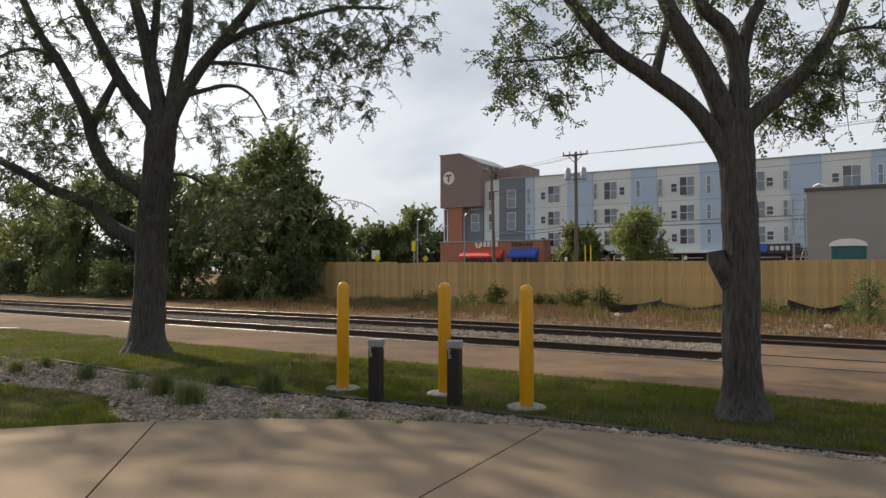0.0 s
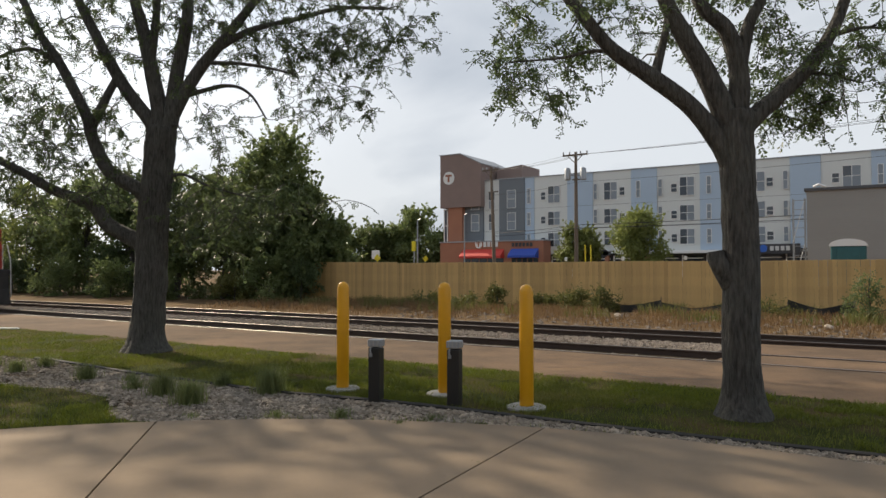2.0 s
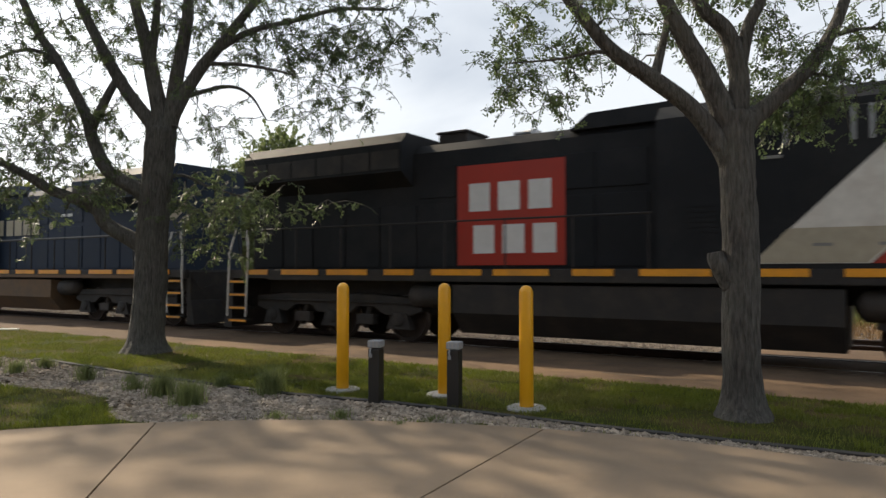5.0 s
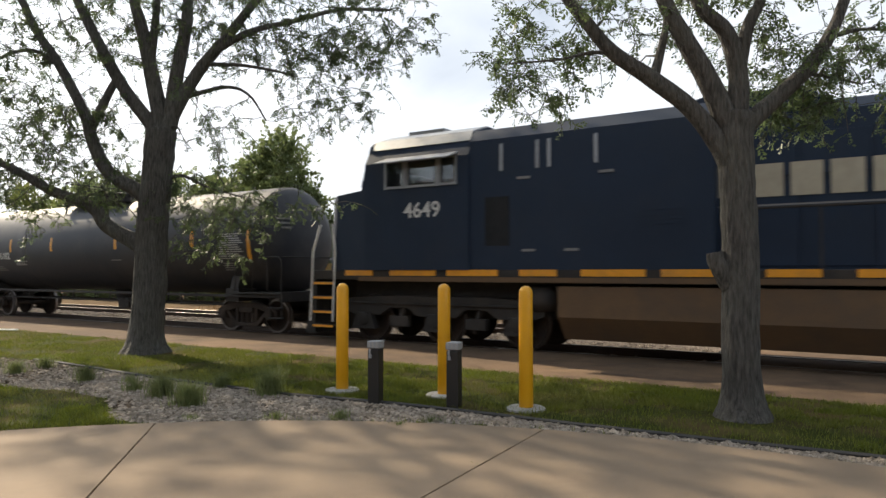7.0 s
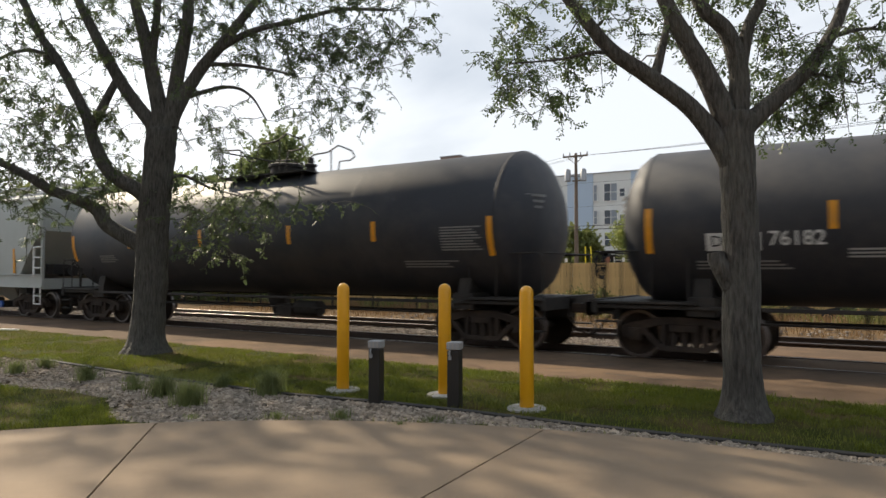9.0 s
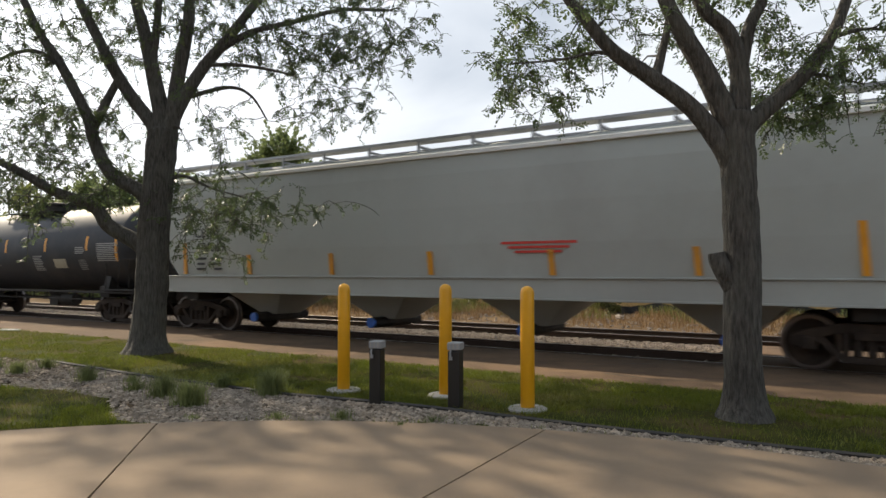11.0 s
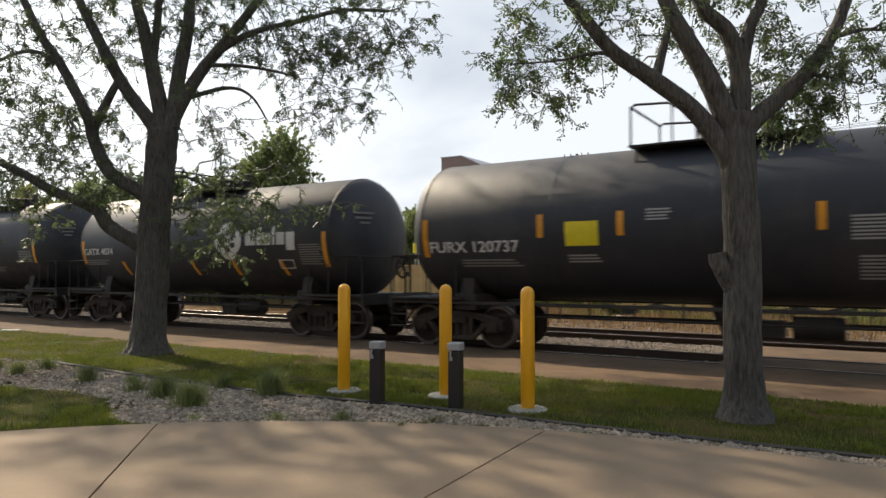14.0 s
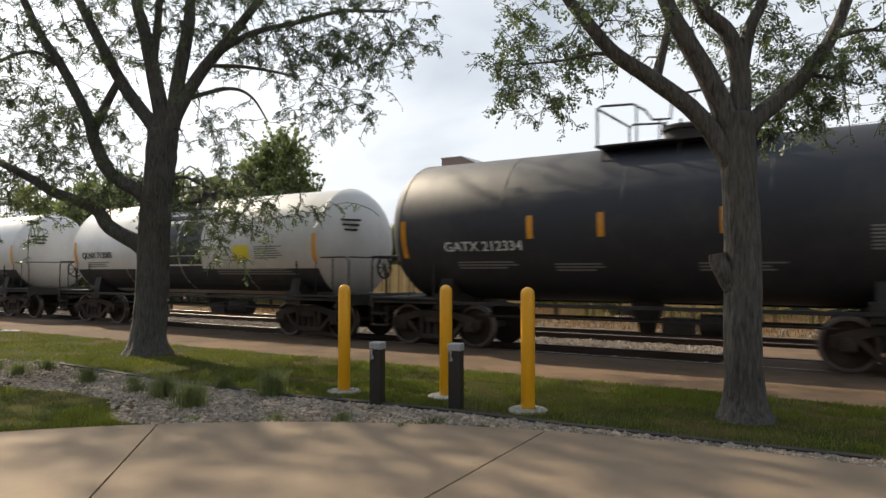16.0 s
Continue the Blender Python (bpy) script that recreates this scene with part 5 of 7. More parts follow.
# clusters above the view; the last two are added to shade the plaza
NEAR_CROWN += [(-0.89, 8.57, 5.19, 1.57, 1.0, 0.5, 120), (-1.68, 8.06, 6.69, 2.38, 1.6, 0.88, 170), (-2.0, 6.6, 6.6, 2.4, 1.3, 0.7, 200), (-2.6, 6.2, 5.9, 1.6, 0.9, 0.45, 90)]
FAR_CROWN = [(-14.57, 7.19, 5.79, 0.9, 1.6, 1.24, 125), (-13.9, 7.62, 4.43, 1.24, 1.6, 0.9, 185), (-14.76, 7.07, 3.42, 0.68, 1.4, 0.79, 95), (-13.04, 8.17, 3.3, 0.62, 1.2, 0.45, 50),
             (-11.37, 9.23, 2.85, 0.85, 1.2, 0.70, 120), (-10.47, 9.81, 2.94, 0.9, 0.8, 0.25, 40), (-10.95, 9.5, 6.47, 1.13, 1.6, 0.62, 90), (-9.61, 10.35, 6.13, 1.13, 1.6, 0.62, 120),
             (-8.75, 10.9, 6.4, 1.05, 1.4, 0.46, 110), (-9.42, 10.48, 5.0, 0.62, 1.2, 0.43, 50), (-11.28, 9.29, 4.6, 0.57, 1.2, 0.51, 40), (-12.85, 8.29, 6.35, 1.47, 1.6, 0.68, 110)]
# mostly clusters above the view, added so the crown shades plaza, lawn and path
FAR_CROWN += [(-11.8, 8.96, 7.94, 3.39, 2.2, 0.9, 210), (-13.8, 7.68, 9.63, 2.94, 2.4, 1.02, 160), (-10.66, 9.69, 9.63, 3.39, 2.4, 1.13, 190), (-16.09, 6.22, 5.34, 1.36, 1.9, 1.81, 190), (-11.0, 6.4, 8.6, 3.2, 2.0, 1.2, 260),
              (-14.6, 8.2, 9.0, 2.6, 2.2, 0.7, 210), (-17.0, 7.0, 8.6, 2.0, 2.4, 0.7, 160), (-12.6, 10.6, 9.2, 2.2, 2.0, 0.7, 160), (-14.5, 13.2, 9.8, 2.0, 1.4, 0.5, 170),
              (-15.6, 11.4, 9.5, 2.4, 1.4, 0.5, 240), (-12.6, 12.0, 9.8, 2.0, 1.4, 0.5, 220)]

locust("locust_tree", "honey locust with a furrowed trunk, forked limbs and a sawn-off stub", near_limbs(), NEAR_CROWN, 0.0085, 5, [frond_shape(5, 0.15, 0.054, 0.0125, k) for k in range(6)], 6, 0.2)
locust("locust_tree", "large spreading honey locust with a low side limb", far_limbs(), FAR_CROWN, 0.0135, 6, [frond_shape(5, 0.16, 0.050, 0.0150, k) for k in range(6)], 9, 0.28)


def leafy(name, label, x, y, z, height, spread, clumps, leaves, size, material, seed, low=0.15, group="", narrow=1.0, trunk=0.16):
    """A broad-leaved tree or bush: trunk, limbs, and a crown of many small leaves in uneven clumps."""
    rng = np.random.default_rng(seed)
    tree = thing(name, label, "bush" if "bush" in name else "tree", group, pose(x, y, z))
    verts, faces = [], []
    if trunk:
        wood(verts, faces, np.array([(0, 0, -0.1), (0.03 * height, 0, height * 0.3), (0, 0.02 * height, height * 0.6), (0.02 * height, 0, height * 0.92)]), [trunk * 1.3, trunk, trunk * 0.6, 0.02], 10, 0.08, seed)
    centres = []
    for k in range(clumps):
        h = low + (1 - low) * rng.random() ** 0.85
        wide = spread * (0.80 * math.sqrt(max(0.0, 1 - ((h - low) / (1 - low) * 1.5 - 0.62) ** 2 / 0.95)) + 0.05)
        a, r = rng.uniform(0, 6.3), math.sqrt(rng.random()) * wide
        centres.append((r * math.cos(a), r * math.sin(a) * 0.85, h * height * (1 - 0.06 * rng.random()) - 0.12 * spread, rng.uniform(0.17, 0.36) * spread))
        if k % 2 == 0 and trunk:
            c = centres[-1]
            wood(verts, faces, np.array([(0, 0, c[2] * 0.55), (c[0] * 0.5, c[1] * 0.5, c[2] * 0.72), (c[0], c[1], c[2])]), [trunk * 0.32, trunk * 0.2, 0.012], 5)
    if verts:
        me = bpy.data.meshes.new("trunk")
        me.from_pydata([tuple(v) for v in verts], [], faces)
        me.materials.append(M["bark"])
        ob = new("trunk", me)
        ob.parent = tree
    centres = np.array(centres)
    which = rng.integers(0, clumps, leaves)
    d = rng.normal(0, 1, (leaves, 3))
    d /= np.linalg.norm(d, axis=1)[:, None]
    rad = centres[which, 3] * (0.35 + 0.75 * rng.random(leaves) ** 0.6 + 0.5 * (rng.random(leaves) < 0.14) * rng.random(leaves))
    pos = centres[which, :3] + d * rad[:, None] * np.array((1, 1, 0.72))
    # leafy sprigs that stand out of the clumps
    shoots = rng.normal(0, 1, (clumps, 7, 3)) + np.array((0, 0, 0.8))
    shoots /= np.linalg.norm(shoots, axis=2)[:, :, None]
    on = rng.random(leaves) < 0.30
    way = shoots[which, rng.integers(0, 7, leaves)]
    along = centres[which, 3] * rng.uniform(0.7, 1.75, leaves)
    pos[on] = (centres[which, :3] + way * along[:, None] + rng.normal(0, 0.05, (leaves, 3)) * centres[which, 3][:, None])[on]
    pos[:, 2] = np.maximum(pos[:, 2], 0.05 * rng.random(leaves))
    u = rng.normal(0, 1, (leaves, 3))
    u /= np.linalg.norm(u, axis=1)[:, None]
    w = np.cross(u, rng.normal(0, 1, (leaves, 3)))
    w /= np.linalg.norm(w, axis=1)[:, None]
    s = (size * rng.uniform(0.6, 1.3, leaves))[:, None]
    n = np.cross(u, w)
    v = np.stack([pos - u * s, pos + w * s * 0.55 + n * s * 0.15, pos + u * s, pos - w * s * 0.55 + n * s * 0.15], 1)
    f = 4 * np.arange(leaves)[:, None] + np.array([0, 1, 2, 3])
    ob = new("crown", raw_mesh("crown", v.reshape(-1, 3), f, M[material]))
    ob.parent = tree
    tagged(ob, kind="stuff")
    return tree


# lighter leaf colours at x -41.5 and -53.5 stand in for backlit glow
for k, (x, y, h, r, n, m) in enumerate(((-28.4, 27.6, 9.1, 3.6, 44000, "leaf_dark"), (-27.3, 28.4, 6.6, 2.1, 18000, "leaf_dark"), (-26.3, 29.6, 4.4, 2.0, 13000, "leaf_dark"), (-31.8, 26.6, 7.2, 2.9, 22000, "leaf_dark"),
                                        (-36.2, 26.8, 7.6, 3.0, 20000, "leaf_dark"), (-41.5, 27.2, 8.0, 3.1, 18000, "leaf"), (-47.0, 27.4, 8.2, 3.3, 16000, "leaf_dark"),
                                        (-53.5, 27.4, 8.4, 3.5, 15000, "leaf_light"), (-61.0, 27.8, 7.0, 3.4, 9000, "leaf_dark"), (-70.0, 28.5, 7.5, 3.8, 9000, "leaf_dark"))):
    leafy("grove_tree", "dense dark green broad-leaved tree beside the railway", x, y, 0.0, h, r, 46, n, 0.10 + 0.0006 * abs(x), m, 200 + k, 0.08, "railway grove")
for k, (x, y, h, r, n, m) in enumerate(((-27.1, 25.6, 2.5, 1.5, 6000, "leaf_dark"), (-29.0, 25.0, 1.5, 1.2, 4200, "weed"), (-34.2, 24.4, 1.8, 1.4, 5000, "leaf_dark"), (-39.5, 24.6, 2.2, 1.7, 5000, "leaf_dark"),
                                        (-45.5, 24.8, 2.4, 1.9, 5000, "leaf_dark"), (-52.0, 25.0, 2.4, 2.0, 4500, "leaf"), (-60, 25.0, 2.6, 2.2, 4000, "leaf_dark"), (-10.6, 26.6, 0.8, 0.95, 3600, "weed"), (-12.2, 26.9, 0.6, 0.8, 2200, "weed"), (-15.6, 26.4, 0.55, 0.8, 2200, "weed"), (-4.6, 26.9, 0.5, 0.9, 2000, "weed"), (-0.5, 25.6, 1.5, 0.75, 2600, "leaf_dark"), (-9.3, 26.2, 1.0, 0.7, 2000, "weed"), (-14.0, 26.2, 0.95, 0.6, 2000, "weed"), (-25.6, 26.4, 2.3, 1.0, 3200, "leaf"), (-3.4, 26.0, 0.6, 0.9, 1500, "weed"), (-17.8, 26.6, 0.6, 0.8, 1500, "weed"))):
    leafy("bush", "leafy green bush growing beside the tracks", x, y, -0.02, h, r, 26, n, 0.035 + 0.0009 * abs(x), m, 260 + k, 0.05, "trackside bushes", trunk=0.03)
leafy("street_tree", "small rounded street tree with yellow-green leaves", -26.0, 66.0, 0.6, 5.6, 2.3, 40, 9000, 0.15, "leaf_light", 301, 0.25, "street trees")
leafy("street_tree", "rounded street tree with light green leaves", -20.2, 66.5, 0.6, 6.6, 2.9, 46, 12000, 0.15, "leaf_light", 302, 0.25, "street trees")
for k, (x, y, h, r) in enumerate(((-74.0, 107.0, 13.4, 5.6), (-82.0, 104.0, 9.6, 5.4), (-89.0, 101.0, 9.4, 5.5), (-68.5, 110.0, 8.0, 4.6), (-78.5, 106.0, 7.5, 5.0), (-97.0, 99.0, 8.8, 5.0), (-64.0, 112.0, 5.5, 3.0))):
    leafy("distant_tree", "distant dark green tree across the road", x, y, 0.5, h, r, 40, 9000, 0.34, "leaf_dark", 320 + k, 0.08, "distant trees", trunk=0.25)

# weeds along the fence and by the far track
rng = np.random.default_rng(71)
roots = [(x, y, -0.16 + 0.16 * min(1, max(0, (y - 20) / 5))) for x, y in zip(rng.uniform(-27, 4, 26000), 20.6 + 7.2 * rng.random(26000) ** 0.6) if wobble(x, y, 0.55, 3) > -0.22]
blades("dry_weeds", M["dry"], "dry brown weeds along the fence", roots, 0.06, 0.36, 0.011, 0.9, 72, "weeds")
roots = [(x, y, -0.02) for x, y in zip(rng.uniform(-27, 4, 20000), 22.8 + 5.0 * rng.random(20000) ** 0.6) if wobble(x, y, 0.5, 8) > 0.16]
blades("green_weeds", M["weed"], "green weeds growing at the foot of the fence", roots, 0.12, 0.5, 0.016, 0.7, 73, "weeds")
spots = [(x, y, -0.12 + 0.16 * min(1, max(0, (y - 20) / 5))) for x, y in zip(rng.uniform(-16, 4, 900), rng.uniform(20.3, 25, 900))]
stones("rubble", M["ballast"], "scattered pale stones and rubble", spots, 0.02, 0.09, 74)
for x, y, s in ((-3.9, 23.2, 0.34), (-8.0, 24.0, 0.16), (-1.4, 22.4, 0.13)):
    bm = bmesh.new()
    bmesh.ops.create_icosphere(bm, subdivisions=3, radius=s)
    for v in bm.verts:
        v.co *= 1 + 0.35 * noise.noise(v.co * 2.2 / s * 0.5)
        v.co.z *= 0.6
    rock = whole("rock", bm, M["gravel"], "pale rough rock lying in the weeds", "rock", "rocks", smooth=True)
    rock.matrix_basis = pose(x, y, 0.02)
# sagging black silt cloth on stakes
for x0, x1, tall in ((-9.9, -7.2, 0.5), (-7.2, -4.9, 0.42), (-4.2, -2.9, 0.42), (-2.9, -0.9, 0.62), (-17.5, -14.2, 0.28)):
    y = 26.6
    bm = bmesh.new()
    n = 16
    top, low_ = [], []
    for k in range(n + 1):
        t = k / n
        x = x0 + (x1 - x0) * t
        dy = 0.06 * math.sin(t * 9) + 0.03 * wobble(x, 0, 3)
        top.append(bm.verts.new((x, y + dy, 0.0 + tall * (0.55 + 0.45 * abs(2 * t - 1) ** 1.4) + 0.03 * wobble(x, 1, 4))))
        low_.append(bm.verts.new((x, y + dy - 0.1, -0.12)))
    for k in range(n):
        bm.faces.new((low_[k], low_[k + 1], top[k + 1], top[k]))
    bmesh.ops.solidify(bm, geom=bm.faces[:], thickness=0.006)
    cloth = whole("silt_cloth", bm, M["silt"], "sagging black silt fence cloth on wooden stakes", "silt fence", "silt fence", smooth=True)
    bm = bmesh.new()
    tube(bm, [(x1, y - 0.05, -0.15), (x1, y - 0.03, tall + 0.12)], 0.02, 6)
    part("stake", bm, M["wood_pole"], cloth)
# ---- the train ----
SPEED = 12.67
MID = 13.95
WHEEL = 0.457
MOVING = []  # (car, centre along the train)
WHEELS = []  # (wheelset, its own pose, car centre)


def bright_tread(me, r):
    """Gives the worn tread and the rim's outer face of a wheelset their bare steel."""
    me.materials.append(M["tread"])
    for f in me.polygons:
        if math.hypot(f.center.x, f.center.z) > r - 0.045 and abs(f.center.y) > 0.72:
            f.material_index = 1
    return me


def wheel_mesh():
    bm = bmesh.new()
    for s in (-1, 1):
        prof = [(s * 0.66, 0.05), (s * 0.67, 0.16), (s * 0.69, 0.36), (s * 0.685, WHEEL + 0.025), (s * 0.715, WHEEL + 0.025), (s * 0.73, WHEEL), (s * 0.81, WHEEL - 0.006),
                (s * 0.812, WHEEL - 0.065), (s * 0.765, WHEEL - 0.08), (s * 0.755, 0.18), (s * 0.80, 0.13), (s * 0.81, 0.05)]
        turned(bm, prof, (0, 0, 0), "y", 32)
    turned(bm, [(-1.0, 0.075), (1.0, 0.075)], (0, 0, 0), "y", 12)
    return bright_tread(mesh_of("wheelset", bm, M["truck"], True), WHEEL)


WHEEL_MESH = wheel_mesh()


def truck_mesh():
    bm = bmesh.new()
    for s in (-1, 1):
        y0, y1 = s * 0.93, s * 1.07
        lo, hi = min(y0, y1), max(y0, y1)
        prism(bm, [(-1.14, 0.40), (-1.14, 0.60), (-0.95, 0.68), (-0.40, 0.80), (0.40, 0.80), (0.95, 0.68), (1.14, 0.60), (1.14, 0.40), (0.95, 0.42), (0.72, 0.56),
                   (0.36, 0.66), (-0.36, 0.66), (-0.72, 0.56), (-0.95, 0.42)], lo, hi)
        prism(bm, [(-0.78, 0.52), (-0.42, 0.17), (0.42, 0.17), (0.78, 0.52), (0.70, 0.58), (0.38, 0.27), (-0.38, 0.27), (-0.70, 0.58)], lo, hi)
        for x in (-0.36, 0.36):
            box(bm, x, (lo + hi) / 2, 0.47, 0.09, hi - lo, 0.42)
        for x in (-0.2, 0.0, 0.2):
            tube(bm, [(x, s * 0.98, 0.27), (x, s * 0.98, 0.56)], 0.075, 10)
        box(bm, 0, s * 1.0, 0.60, 0.52, 0.20, 0.13)
        for x in (-0.889, 0.889):
            box(bm, x, s * 1.02, 0.47, 0.24, 0.20, 0.22)
            turned(bm, [(s * 1.10, 0.10), (s * 1.14, 0.095), (s * 1.15, 0.03)], (x, 0, 0.457), "y", 12)
    box(bm, 0, 0, 0.58, 0.42, 1.9, 0.24)
    for x in (-0.35, 0.35):
        box(bm, x, 0, 0.42, 0.08, 1.5, 0.12)
    return mesh_of("truck", bm, M["truck"], bevel=0.012)


TRUCK_MESH = truck_mesh()


def truck(car, x, centre, mesh=None, axles=(-0.889, 0.889)):
    t = new("truck", mesh or TRUCK_MESH)
    t.parent, t.matrix_basis = car, pose(x, 0, 0)
    for a in axles:
        w = new("wheelset", WHEEL_MESH)
        w.parent = t
        w.matrix_basis = pose(a, 0, WHEEL)
        WHEELS.append((w, a, centre, x + a))
    return t


def car_at(name, label, category, centre):
    car = thing(name, label, category, "cars of the freight train", pose(centre, MID, 0))
    MOVING.append((car, centre))
    return car


def coupler(car, x, s):
    bm = bmesh.new()
    box(bm, x + s * 0.12, 0, 0.86, 0.5, 0.16, 0.2)
    box(bm, x + s * 0.45, 0.02, 0.86, 0.26, 0.28, 0.28)
    tube(bm, [(x, -0.35, 0.75), (x + s * 0.22, -0.33, 0.45), (x + s * 0.45, -0.2, 0.32), (x + s * 0.55, -0.05, 0.42)], 0.025, 6)
    part("coupler", bm, M["truck"], car, "rusty steel coupler with an air hose", bevel=0.012)


def on_side(x, z, y=-1.0):
    return Matrix.Translation((x, y, z)) @ FRONT


def tank_patch(bm, r, zc, x0, x1, z0, z1, lift=0.006, lean=0.0, steps=5):
    """A painted or taped strip that follows the round side of a tank."""
    rows = []
    for k in range(steps + 1):
        z = z0 + (z1 - z0) * k / steps
        s = max(-0.999, min(0.999, (z - zc) / r))
        y = -(r + lift) * math.sqrt(1 - s * s)
        dx = lean * k / steps
        rows.append((bm.verts.new((x0 + dx, y, zc + (r + lift) * s)), bm.verts.new((x1 + dx, y, zc + (r + lift) * s))))
    for a, b in zip(rows, rows[1:]):
        bm.faces.new((a[0], a[1], b[1], b[0]))


def wrap(ob, r, zc, lift=0.008):
    """Bends flat lettering on the side (in the car's space) round the tank."""
    me = ob.data.copy()
    me.transform(ob.matrix_basis)
    flat_y = ob.matrix_basis.translation.y
    for v in me.vertices:
        s = max(-0.99, min(0.99, (v.co.z - zc) / r))
        v.co.y = -(r + lift) * math.sqrt(1 - s * s) + (v.co.y - flat_y)
    ob.data = me
    ob.matrix_basis = Matrix()
    return ob


bm = bmesh.new()
tube(bm, [(0, 0, 0), (0, 0, 0.2)], 0.025, 6)
BOLT_MESH = mesh_of("bolt", bm, M["underframe"])


def tank_car(centre, half, label, top=3.9, r=1.45, paint="tank_black", stripes=(), panels=(), band=None, yellow_panels=(),
             dome=0.0, texts=()):
    """half: from the middle to the end seam of the tank."""
    car = car_at("tank_car", label, "tank car", centre)
    zc = top - r
    body = M[paint]
    n = 64
    bm = bmesh.new()
    prof = [(-half - 0.62, 0.02), (-half - 0.60, r * 0.35), (-half - 0.50, r * 0.66), (-half - 0.30, r * 0.88), (-half - 0.12, r * 0.97), (-half, r), (half, r),
            (half + 0.12, r * 0.97), (half + 0.30, r * 0.88), (half + 0.50, r * 0.66), (half + 0.60, r * 0.35), (half + 0.62, 0.02)]
    turned(bm, prof, (0, 0, zc), "x", n)
    tank = part("tank", bm, body, car, smooth=True)
    for x in np.linspace(-half, half, 5):
        bm = bmesh.new()
        turned(bm, [(x - 0.02, r + 0.001), (x - 0.012, r + 0.005), (x + 0.012, r + 0.005), (x + 0.02, r + 0.001)], (0, 0, zc), "x", n, False)
        part("weld_seam", bm, body, tank, smooth=True)
    if band:
        bm = bmesh.new()
        tank_patch(bm, r, zc, band[0], band[1], zc - r * 0.96, 1.74, 0.005)
        part("lower_jacket", bm, M["tank_black"], tank, "black painted lower side")
        bm = bmesh.new()
        tank_patch(bm, r, zc, -1.35, 0.95, 1.74, zc + r * 0.93, 0.005, 0.12, 8)
        part("spill_band", bm, M["tank_black"], tank, "black band down the middle of the side")
    # platform, domes and rails on top
    bm = bmesh.new()
    for y in (-0.75, 0.75):
        box(bm, dome, y, top - 0.08, 3.2, 0.55, 0.035)
        for x in (-1.45, 0, 1.45):
            tube(bm, [(dome + x, y * 1.25, top - 0.08), (dome + x, y * 1.4, top - 0.5)], 0.02, 6)
    part("walkway", bm, M["underframe"], car, "dark grated top platform")
    low_ = top - 0.08
    for y in (-1.0, 1.0):
        bm = bmesh.new()
        tube(bm, [(dome - 1.55, y, low_), (dome - 1.55, y, top + 0.62), (dome - 1.48, y, top + 0.70), (dome - 0.85, y, top + 0.66), (dome - 0.62, y, top + 0.52), (dome - 0.48, y, top + 0.32),
                  (dome - 0.15, y, top + 0.30), (dome - 0.12, y, top + 0.62), (dome, y, top + 0.74), (dome + 0.55, y, top + 0.76), (dome + 0.95, y, top + 0.92), (dome + 1.45, y, top + 0.72),
                  (dome + 1.55, y, top + 0.55), (dome + 1.40, y, top + 0.46), (dome + 1.0, y, top + 0.46), (dome + 0.9, y, low_)], 0.024, 6)
        for x, z in ((-0.78, 0.62), (-0.35, 0.30), (0.68, 0.80)):
            tube(bm, [(dome + x, y, low_), (dome + x, y, top + z)], 0.02, 6)
        part("top_railing", bm, M["underframe"], car, "dark tubular railing with bent rails")
    bm = bmesh.new()
    tube(bm, [(dome - 1.55, -1.0, top + 0.66), (dome - 1.55, 1.0, top + 0.66)], 0.024, 6)
    part("cross_rail", bm, M["underframe"], car)
    bm = bmesh.new()
    turned(bm, [(top - 0.1, 0.42), (top + 0.22, 0.42), (top + 0.24, 0.47), (top + 0.30, 0.47), (top + 0.34, 0.40), (top + 0.36, 0.05)], (dome - 0.1, 0, 0), "z", 20)
    manway = part("manway", bm, M["underframe"], car, "round bolted manway", smooth=True)
    for k in range(8):
        a = k * math.pi / 4
        bolt = new("bolt", BOLT_MESH)
        bolt.parent, bolt.matrix_basis = manway, pose(dome - 0.1 + 0.45 * math.cos(a), 0.45 * math.sin(a), top + 0.2)
    bm = bmesh.new()
    turned(bm, [(top - 0.1, 0.14), (top + 0.2, 0.14), (top + 0.22, 0.18), (top + 0.27, 0.18), (top + 0.30, 0.09), (top + 0.46, 0.08), (top + 0.50, 0.02)], (dome + 0.75, 0.1, 0), "z", 12)
    part("safety_valve", bm, M["underframe"], car, smooth=True)
    # frame
    for s in (-1, 1):
        e = half + 1.02
        bm = bmesh.new()
        box(bm, s * (e - 1.2), 0, 0.86, 2.4, 0.42, 0.40)
        part("draft_sill", bm, M["underframe"], car, "grimy black centre sill", bevel=0.01)
        bm = bmesh.new()
        box(bm, s * (e - 0.06), 0, 0.98, 0.12, 2.7, 0.26)
        part("end_sill", bm, M["underframe"], car, bevel=0.01)
        bm = bmesh.new()
        box(bm, s * (half - 0.95), 0, 1.0, 0.5, 2.5, 0.34)
        part("bolster", bm, M["underframe"], car, bevel=0.01)
        bm = bmesh.new()
        prism(bm, [(-1.25, 0.95), (-1.0, 1.9), (-0.75, 1.55), (0, 1.2), (0.75, 1.55), (1.0, 1.9), (1.25, 0.95)], min(s * (half - 0.8), s * (half - 1.1)), max(s * (half - 0.8), s * (half - 1.1)), "x")
        part("saddle", bm, M["underframe"], car, bevel=0.01)
        bm = bmesh.new()
        box(bm, s * (half + 0.05), 0, 1.06, 1.9, 2.75, 0.05)
        part("end_platform", bm, M["underframe"], car, bevel=0.01)
        # small stencil and a placard holder on the round end, and a brake wheel on the rear platform
        bm = bmesh.new()
